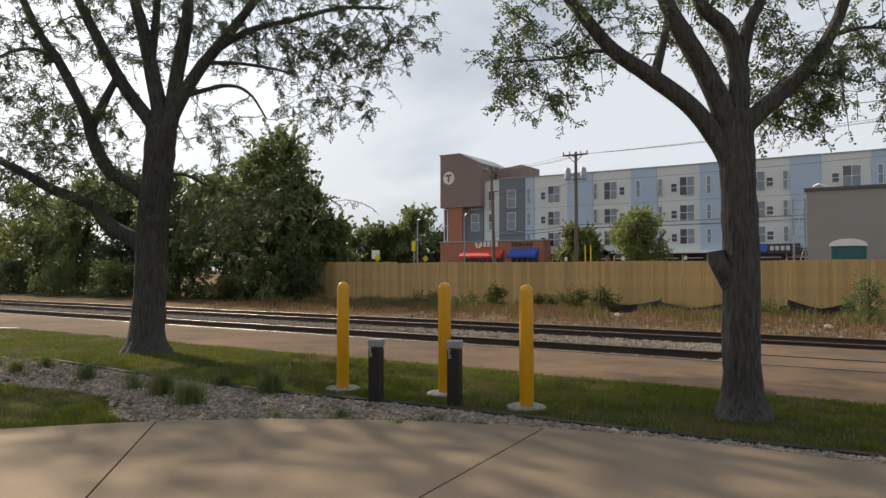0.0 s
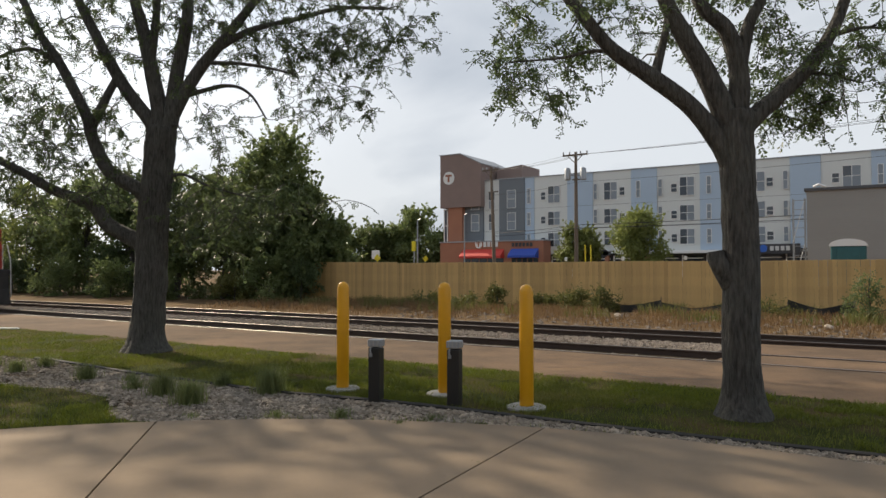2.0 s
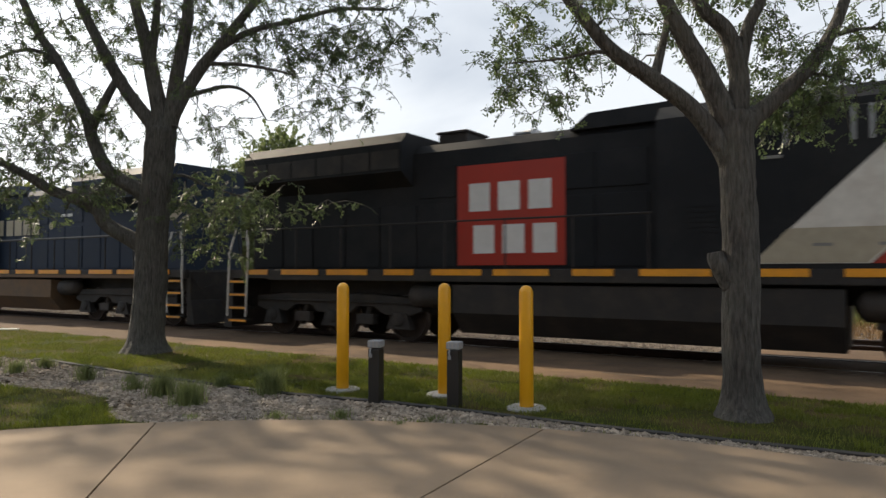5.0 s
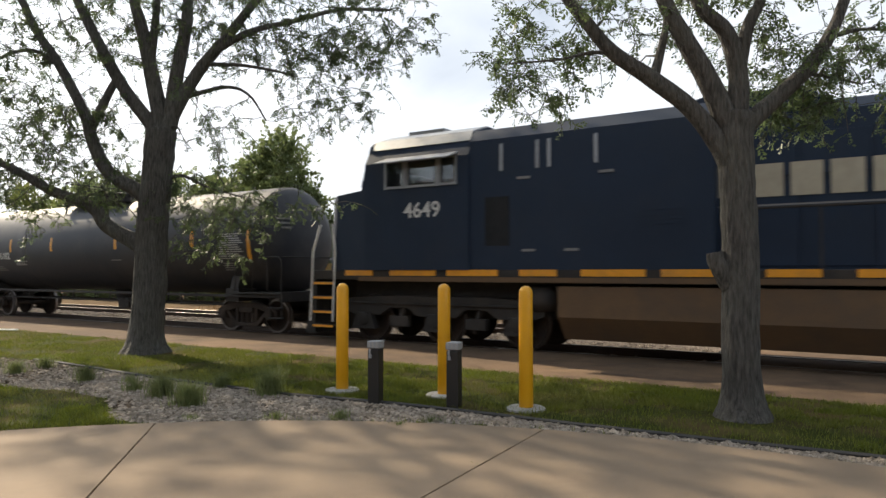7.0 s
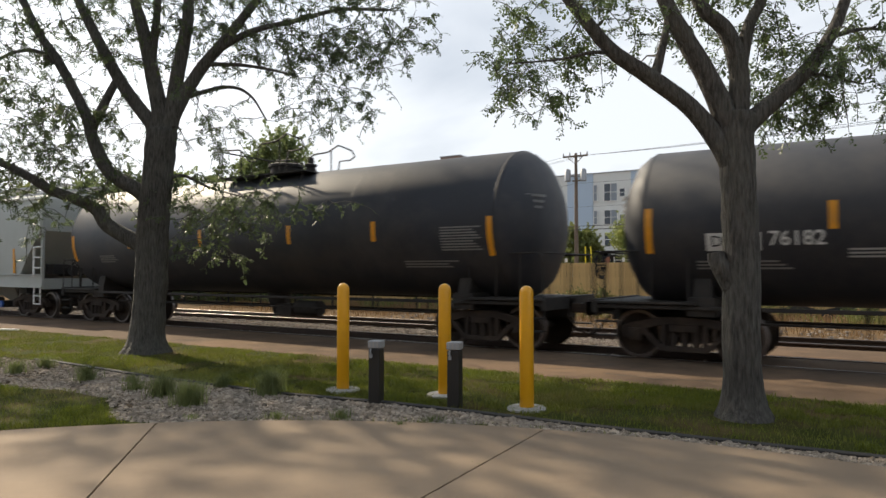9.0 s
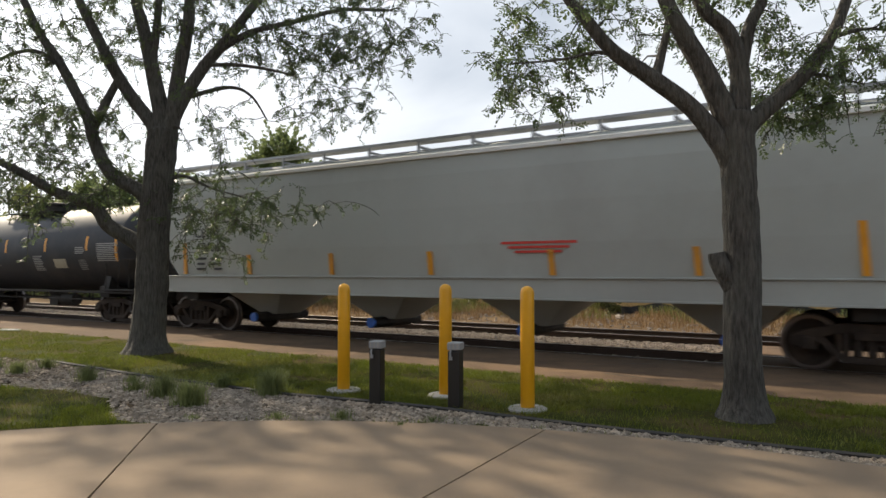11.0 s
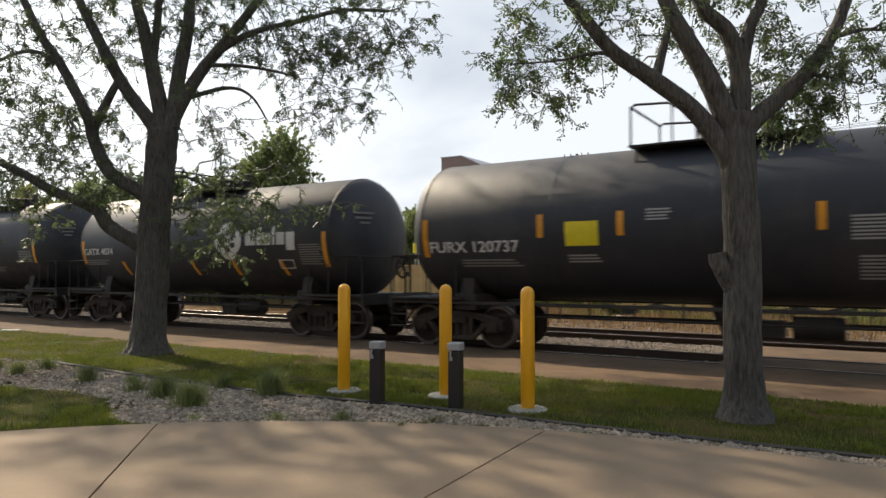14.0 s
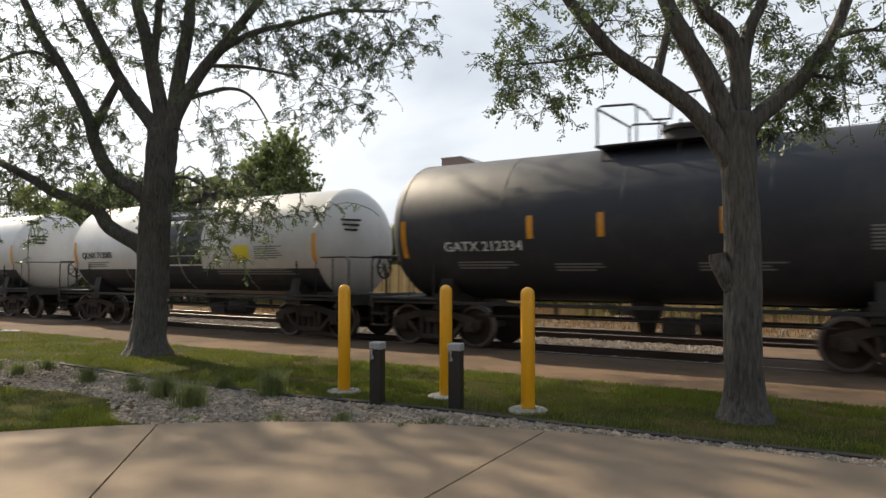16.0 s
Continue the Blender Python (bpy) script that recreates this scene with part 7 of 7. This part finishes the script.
    # walkway rails
    for side in (-1, 1):
        bm = bmesh.new()
        tube(bm, [(X(-9.5), side * 1.43, 2.68), (X(0.9), side * 1.43, 2.68)], 0.02, 6)
        part("handrail", bm, M["underframe"], car)
        for k in range(8):
            bm = bmesh.new()
            tube(bm, [(X(-9.3 + k * 1.45), side * 1.43, 1.66), (X(-9.3 + k * 1.45), side * 1.43, 2.68)], 0.02, 6)
            part("stanchion", bm, M["underframe"], car)
    # fuel tank and air tanks
    bm = bmesh.new()
    prism(bm, [(-1.42, 0.75), (-1.42, 1.34), (1.42, 1.34), (1.42, 0.75), (1.05, 0.30), (-1.05, 0.30)], *sorted((X(-3.3), X(3.9))), "x")
    part("fuel_tank", bm, M[fuel], car, bevel=0.03)
    for x0, x1 in ((-4.6, -3.4), (4.0, 4.75)):
        bm = bmesh.new()
        turned(bm, [(X(x0), 0.05), (X(x0 + 0.08), 0.2), (X(x0 + 0.16), 0.26), (X(x1 - 0.16), 0.26), (X(x1 - 0.08), 0.2), (X(x1), 0.05)], (0, -1.1, 1.08), "x", 16)
        part("air_tank", bm, M["underframe"], car, smooth=True)
    for x in (-6.9, 6.9):
        t = new("truck", LOCO_TRUCK)
        t.parent, t.matrix_basis = car, pose(X(x), 0, 0)
        for a_ in (-2.0, 0.0, 2.0):
            w = new("wheelset", LOCO_WHEEL)
            w.parent, w.matrix_basis = t, pose(a_, 0, LOCO_R)
            WHEELS.append((w, a_, centre, X(x) + a_, LOCO_R))
    lettering(number, number_at[2], M["letter_white"], car, on_side(X(number_at[0]), number_at[1], -1.505))
    return car


red = locomotive("red, white and black diesel locomotive with lit headlights, leading the train", -67.8, 1, "loco_black", "loco_red", "3240", (6.85, 3.2, 0.40), "underframe")
plate(red, "white_band", [(2.55, 1.75), (4.25, 1.75), (5.84, 3.35), (5.84, 3.76), (4.65, 3.76)], -1.456, "loco_white", "white diagonal band")
plate(red, "tan_foot", [(2.58, 1.76), (4.22, 1.76), (4.78, 2.32), (3.12, 2.32)], -1.4605, "letter_gold", "dusty tan foot of the diagonal band")
plate(red, "red_corner", [(4.27, 1.75), (5.84, 1.75), (5.84, 3.33)], -1.456, "loco_red", "red paint under the white band")
plate(red, "red_panel", [(-3.4, 1.75), (-0.9, 1.75), (-0.9, 3.9), (-3.4, 3.9)], -1.055, "loco_red", "red panel on the hood")
bars(red, "emblem_bar", -3.1, 2.9, -1.06, 3, 0.5, 0.6, 0.2, "letter_white")
bars(red, "emblem_bar", -3.0, 2.0, -1.06, 3, 0.5, 0.6, 0.2, "letter_white")
bm = bmesh.new()
turned(bm, [(-1.512, 0.43), (-1.503, 0.43)], (8.60, 0, 2.67), "y", 32)
disc = part("emblem", bm, M["loco_white"], red, "round white emblem on the cab side")
bm = bmesh.new()
prism(bm, [(8.66, 2.52), (8.74, 2.54), (8.88, 2.92), (8.80, 2.90)], -1.518, -1.513)
for k in range(2):
    box(bm, 8.50 + k * 0.2, -1.515, 2.40, 0.15, 0.006, 0.1)
for k in range(24):
    a = k * math.pi / 12
    box(bm, 8.60 + 0.36 * math.cos(a), -1.515, 2.67 + 0.36 * math.sin(a), 0.03, 0.006, 0.03)
part("emblem_mark", bm, M["letter_dark"], disc)
plate(red, "notice", [(8.25, 1.95), (8.6, 1.95), (8.6, 2.25), (8.25, 2.25)], -1.506, "letter_gold", "small pale notice")
for y0, y1, z0, z1 in ((-0.62, -0.5, 2.2, 3.0), (-0.62, -0.15, 2.88, 3.0), (-0.62, -0.15, 2.2, 2.32), (0.0, 0.12, 2.2, 3.0), (0.0, 0.5, 2.88, 3.0), (0.42, 0.54, 2.2, 3.0), (0.66, 0.78, 2.2, 3.0)):
    bm = bmesh.new()
    box(bm, 10.015, (y0 + y1) / 2, (z0 + z1) / 2, 0.03, y1 - y0, z1 - z0)
    part("nose_emblem", bm, M["letter_white"], red, "white emblem bar on the nose")
for y in (-0.3, 0.5):
    bm = bmesh.new()
    box(bm, 9.04, y, 4.36, 0.12, 0.62, 0.22)
    board = part("number_board", bm, M["letter_dark"], red, "dark number board", bevel=0.01)
    lettering("3240", 0.16, M["letter_white"], red, Matrix.Translation((9.105, y, 4.36)) @ pose(0, 0, 0, 90, 0, 90))
lettering("3240", 0.17, M["letter_white"], red, Matrix.Translation((8.86, -1.0, 4.37)) @ pose(0, 0, 0, 90, 0, 62))

blue = locomotive("dark midnight blue diesel locomotive running backwards behind the leader", -90.15, -1, "loco_blue", "loco_blue", "4649", (7.02, 2.95, 0.34), "tank_brown")
bars(blue, "faded_word", -1.85, 2.92, -1.06, 2, 0.54, 0.56, 0.10, "letter_gold")
bars(blue, "faded_word", -0.45, 2.90, -1.06, 4, 0.48, 0.56, 0.11, "letter_gold")
plate(blue, "pin_stripe", [(-1.1, 2.74), (9.4, 2.74), (9.4, 2.77), (-1.1, 2.77)], -1.062, "letter_dim", "thin pale stripe")
bm = bmesh.new()
turned(bm, [(-1.068, 0.13), (-1.06, 0.13)], (2.6, 0, 3.18), "y", 20)
part("round_mark", bm, M["letter_gold"], blue)
for k in range(4):
    z = 1.85 + k * 0.55
    plate(blue, "warning_stripe", [(8.95, z), (9.7, z + 0.45), (9.7, z + 0.72), (8.95, z + 0.27)], -1.035, "letter_gold", "faded diagonal warning stripe")
for x, z in ((3.2, 3.45), (3.6, 3.45), (5.2, 3.42), (7.3, 3.3), (8.4, 3.35)):
    plate(blue, "notice", [(x, z), (x + 0.3, z), (x + 0.3, z + 0.1), (x, z + 0.1)], -1.06, "letter_white")
prism_door = bmesh.new()
box(prism_door, -5.2, -1.456, 2.65, 0.55, 0.012, 1.0)
part("access_door", prism_door, M["loco_black"], blue)

# ---- covered hopper ----
hopper = car_at("covered_hopper", "long pale grey covered hopper car with dark stencilled marks", "hopper car", -147.7)
bm = bmesh.new()
steps = [(1.5, 1.53), (2.2, 1.575), (3.0, 1.585), (3.7, 1.56), (4.10, 1.50)]
half_x = {1.5: 8.35, 2.2: 9.0, 3.0: 9.72, 3.7: 9.75, 4.10: 9.75}
rings = []
for z, y in steps:
    x = half_x[z]
    rings.append([bm.verts.new(p) for p in ((-x, -y, z), (x, -y, z), (x, y, z), (-x, y, z))])
rings.append([bm.verts.new(p) for p in ((-9.6, -0.8, 4.38), (9.6, -0.8, 4.38), (9.6, 0.8, 4.38), (-9.6, 0.8, 4.38))])
bm.faces.new(rings[0])
bm.faces.new(rings[-1])
for a, b in zip(rings, rings[1:]):
    for k in range(4):
        bm.faces.new((a[k], a[(k + 1) % 4], b[(k + 1) % 4], b[k]))
shell = part("body", bm, M["hopper_grey"], hopper, bevel=0.02)
bm = bmesh.new()
for y in (-1.5, 1.5):
    box(bm, 0, y, 4.12, 19.6, 0.14, 0.09)
part("eave_rail", bm, M["white"], hopper, bevel=0.01)
for y in (-1.5, 1.5):
    bm = bmesh.new()
    box(bm, 0, y, 1.30, 19.6, 0.09, 0.38)
    side_sill = part("side_sill", bm, M["hopper_grey"], hopper, bevel=0.008)
    for z, thick in ((1.507, 0.035), (1.092, 0.04)):
        bm = bmesh.new()
        box(bm, 0, y * 1.02, z, 19.6, 0.12, thick)
        part("sill_flange", bm, M["hopper_grey"], side_sill, bevel=0.008)
bm = bmesh.new()
for y in (-0.62, 0.62):
    box(bm, 0, y, 4.66, 19.4, 0.55, 0.03)
    box(bm, 0, y - 0.28, 4.64, 19.4, 0.02, 0.06)
part("roof_walk", bm, M["pole_grey"], hopper, "galvanised roof walk")
for k in range(14):
    bm = bmesh.new()
    x = -9.4 + k * 18.8 / 13
    box(bm, x, 0, 4.5, 0.05, 1.7, 0.05)
    box(bm, x, -0.85, 4.5, 0.05, 0.05, 0.32)
    box(bm, x, 0.85, 4.5, 0.05, 0.05, 0.32)
    part("walk_bracket", bm, M["pole_grey"], hopper)
for k in range(8):
    bm = bmesh.new()
    turned(bm, [(4.36, 0.42), (4.46, 0.42), (4.50, 0.36), (4.52, 0.1)], (-8.1 + k * 2.3, 0, 0), "z", 18)
    part("hatch", bm, M["hopper_grey"], hopper, smooth=True)
for e in (-1, 1):
    bm = bmesh.new()
    for y in (-1.5, 1.5):
        box(bm, e * 9.76, y, 2.75, 0.09, 0.09, 2.7)
    box(bm, e * 9.76, 0, 1.2, 0.12, 3.0, 0.36)
    part("end_post", bm, M["hopper_grey"], hopper, bevel=0.01)
    for y in (-1.53, 1.53):
        bm = bmesh.new()
        box(bm, e * 9.25, y, 1.95, 0.05, 0.05, 1.0)
        for z in (1.75, 2.1, 2.45, 2.8):
            box(bm, e * 9.5, y, z, 0.5, 0.035, 0.035)
        for x in (9.3, 9.7):
            box(bm, e * x, y, 0.82, 0.035, 0.035, 0.62)
        for z in (0.53, 0.8):
            box(bm, e * 9.5, y, z, 0.42, 0.05, 0.035)
        part("ladder", bm, M["white"], hopper, "white side ladder and step")
    bm = bmesh.new()
    box(bm, e * 8.8, 0, 0.9, 2.2, 0.5, 0.4)
    box(bm, e * 8.1, 0, 1.0, 0.5, 2.6, 0.3)
    box(bm, e * 9.0, -0.6, 1.7, 0.5, 0.5, 0.35)
    turned(bm, [(e * 8.7, 0.2), (e * 9.5, 0.2)], (0, -0.3, 1.65), "x", 12)
    part("end_frame", bm, M["underframe"], hopper, bevel=0.01)
    coupler(hopper, e * 9.85, e)
    truck(hopper, e * 8.1, -147.7)
for x in (-5.95, -1.98, 1.98, 5.95):
    bm = bmesh.new()
    a = [bm.verts.new((x + dx, dy, 1.5)) for dx, dy in ((-1.55, -1.45), (1.55, -1.45), (1.55, 1.45), (-1.55, 1.45))]
    b = [bm.verts.new((x + dx, dy, 0.48)) for dx, dy in ((-0.28, -0.45), (0.28, -0.45), (0.28, 0.45), (-0.28, 0.45))]
    bm.faces.new(a)
    bm.faces.new(b)
    for k in range(4):
        bm.faces.new((a[k], a[(k + 1) % 4], b[(k + 1) % 4], b[k]))
    chute = part("discharge_chute", bm, M["hopper_grey"], hopper)
    bm = bmesh.new()
    turned(bm, [(-0.95, 0.13), (0.95, 0.13)], (x, 0, 0.42), "y", 14)
    part("outlet_pipe", bm, M["underframe"], chute)
    bm = bmesh.new()
    turned(bm, [(-1.02, 0.12), (-0.95, 0.12)], (x, 0, 0.42), "y", 14)
    part("outlet_cap", bm, M["blue_plastic"], chute, "blue outlet cap")
lettering("CBFX", 0.25, M["letter_dark"], hopper, on_side(-7.2, 2.66, -1.583), wide=1.15)
lettering("474069", 0.25, M["letter_dark"], hopper, on_side(-7.02, 2.27, -1.583), wide=1.15)
bm = bmesh.new()
for k, (w, x) in enumerate(((0.42, -7.4), (0.5, -6.75), (0.3, -7.4), (0.42, -6.8), (0.34, -7.4), (0.3, -6.7))):
    box(bm, x, -1.578, 1.98 - (k // 2) * 0.14, w, 0.012, 0.06)
part("stencil_block", bm, M["letter_dark"], hopper)
bm = bmesh.new()
for k in range(3):
    box(bm, 2.6, -1.582, 2.2 - k * 0.09, 1.6 - 0.3 * k, 0.012, 0.05)
part("stencil_block", bm, M["red_awning"], hopper, "faded red stencilled lines")
for x in (-8.05, -5.5, -2.7, 0.1, 2.9, 5.6, 8.05):
    bm = bmesh.new()
    tall = 0.85 if abs(x) > 8 else 0.5
    prism(bm, [(x - 0.05, 1.56), (x + 0.07, 1.56), (x + 0.02, 1.56 + tall), (x - 0.10, 1.56 + tall)], -1.592, -1.56)
    part("reflective_strip", bm, M["stripe_amber"], hopper, "amber reflective strip")

# emblem and word of the lettered tank car
R_, ZC_ = 1.50, 2.52


def on_tank(ob, x, z, lift):
    ob.matrix_basis = on_side(x, z, -R_)
    wrap(ob, R_, ZC_, lift)
    return ob


def lobed(bm, shape, rings=5, steps=48):
    middle = bm.verts.new((0, 0, 0))
    last = None
    for k in range(1, rings + 1):
        ring = [bm.verts.new((shape(a) * k / rings * math.cos(a), shape(a) * k / rings * math.sin(a), 0)) for a in (2 * math.pi * i / steps for i in range(steps))]
        for i in range(steps):
            j = (i + 1) % steps
            bm.faces.new((middle, ring[i], ring[j]) if last is None else (last[i], ring[i], ring[j], last[j]))
        last = ring


bm = bmesh.new()
lobed(bm, lambda a: 0.435 + 0.085 * abs(math.cos(2 * a)))
flower = on_tank(part("emblem", bm, M["letter_white"], flower_tank, "white four-lobed flower emblem"), 1.70, 2.46, 0.008)
for k in range(6):
    a = k * math.pi / 3 + 0.3
    bm = bmesh.new()
    lobed(bm, lambda t: 0.055 + 0.055 * abs(math.cos(t)), 2, 14)
    bmesh.ops.transform(bm, matrix=Matrix.Rotation(a, 4, "Z") @ Matrix.Translation((0.21, 0.03, 0)) @ Matrix.Rotation(0.7, 4, "Z"), verts=bm.verts)
    on_tank(part("petal", bm, M["tank_black"], flower, "dark petal shape"), 1.70, 2.46, 0.014)
for x0, w, h0, h1 in ((0.0, 0.36, 0, 0.40), (0.42, 0.16, 0, 0.46), (0.63, 0.28, 0, 0.31), (0.97, 0.10, 0, 0.46), (1.13, 0.28, 0, 0.31), (1.47, 0.28, -0.14, 0.31)):
    bm = bmesh.new()
    tank_patch(bm, R_, ZC_, 2.38 + x0, 2.38 + x0 + w, 2.32 + h0, 2.32 + h1, 0.008)
    part("word_bar", bm, M["letter_white"], flower_tank, "letter-sized white block")
for x0, x1, z0, z1 in ((3.5, 4.0, 1.72, 1.745), (3.5, 4.0, 1.92, 1.945), (3.5, 3.53, 1.745, 1.92), (3.97, 4.0, 1.745, 1.92)):
    bm = bmesh.new()
    tank_patch(bm, R_, ZC_, x0, x1, z0, z1, 0.008)
    part("frame_mark", bm, M["letter_white"], flower_tank)
# initials in a white box on the first tank car
bm = bmesh.new()
tank_patch(bm, 1.475, 2.475, -6.52, -5.66, 1.98, 2.28, 0.008)
part("white_box", bm, M["letter_white"], first_tank, "white painted box")
wrap(lettering("DUPX", 0.19, M["letter_dark"], first_tank, on_side(-6.09, 2.13, -1.475)), 1.475, 2.475, 0.013)


# ---- what moves ----
def motions():
    for car, centre in MOVING:
        walk(car, [(t, pose(centre + SPEED * t, MID, 0)) for t in (0.0, 16.0)])
        for curve in car.animation_data.action.layers[0].strips[0].channelbag(car.animation_data.action_slot).fcurves:
            for key in curve.keyframe_points:
                key.interpolation = "LINEAR"
    for wheel, a, centre, along, *size in WHEELS:
        r = size[0] if size else WHEEL
        begin = max(0.0, (-48 - centre - along) / SPEED)
        finish = min(16.0, (6 - centre - along) / SPEED)
        times = [0.0] + [k / 30 for k in range(int(begin * 30) + 1, int(finish * 30))] + [16.0]
        rows, turn = [], 0.0
        for i, t in enumerate(times):
            if 0 < i < len(times) - 1:
                turn += math.degrees(SPEED / r / 30)
            rows.append((t, pose(a, 0, r) @ Matrix.Rotation(radians(turn), 4, "Y")))
        walk(wheel, rows)


motions()
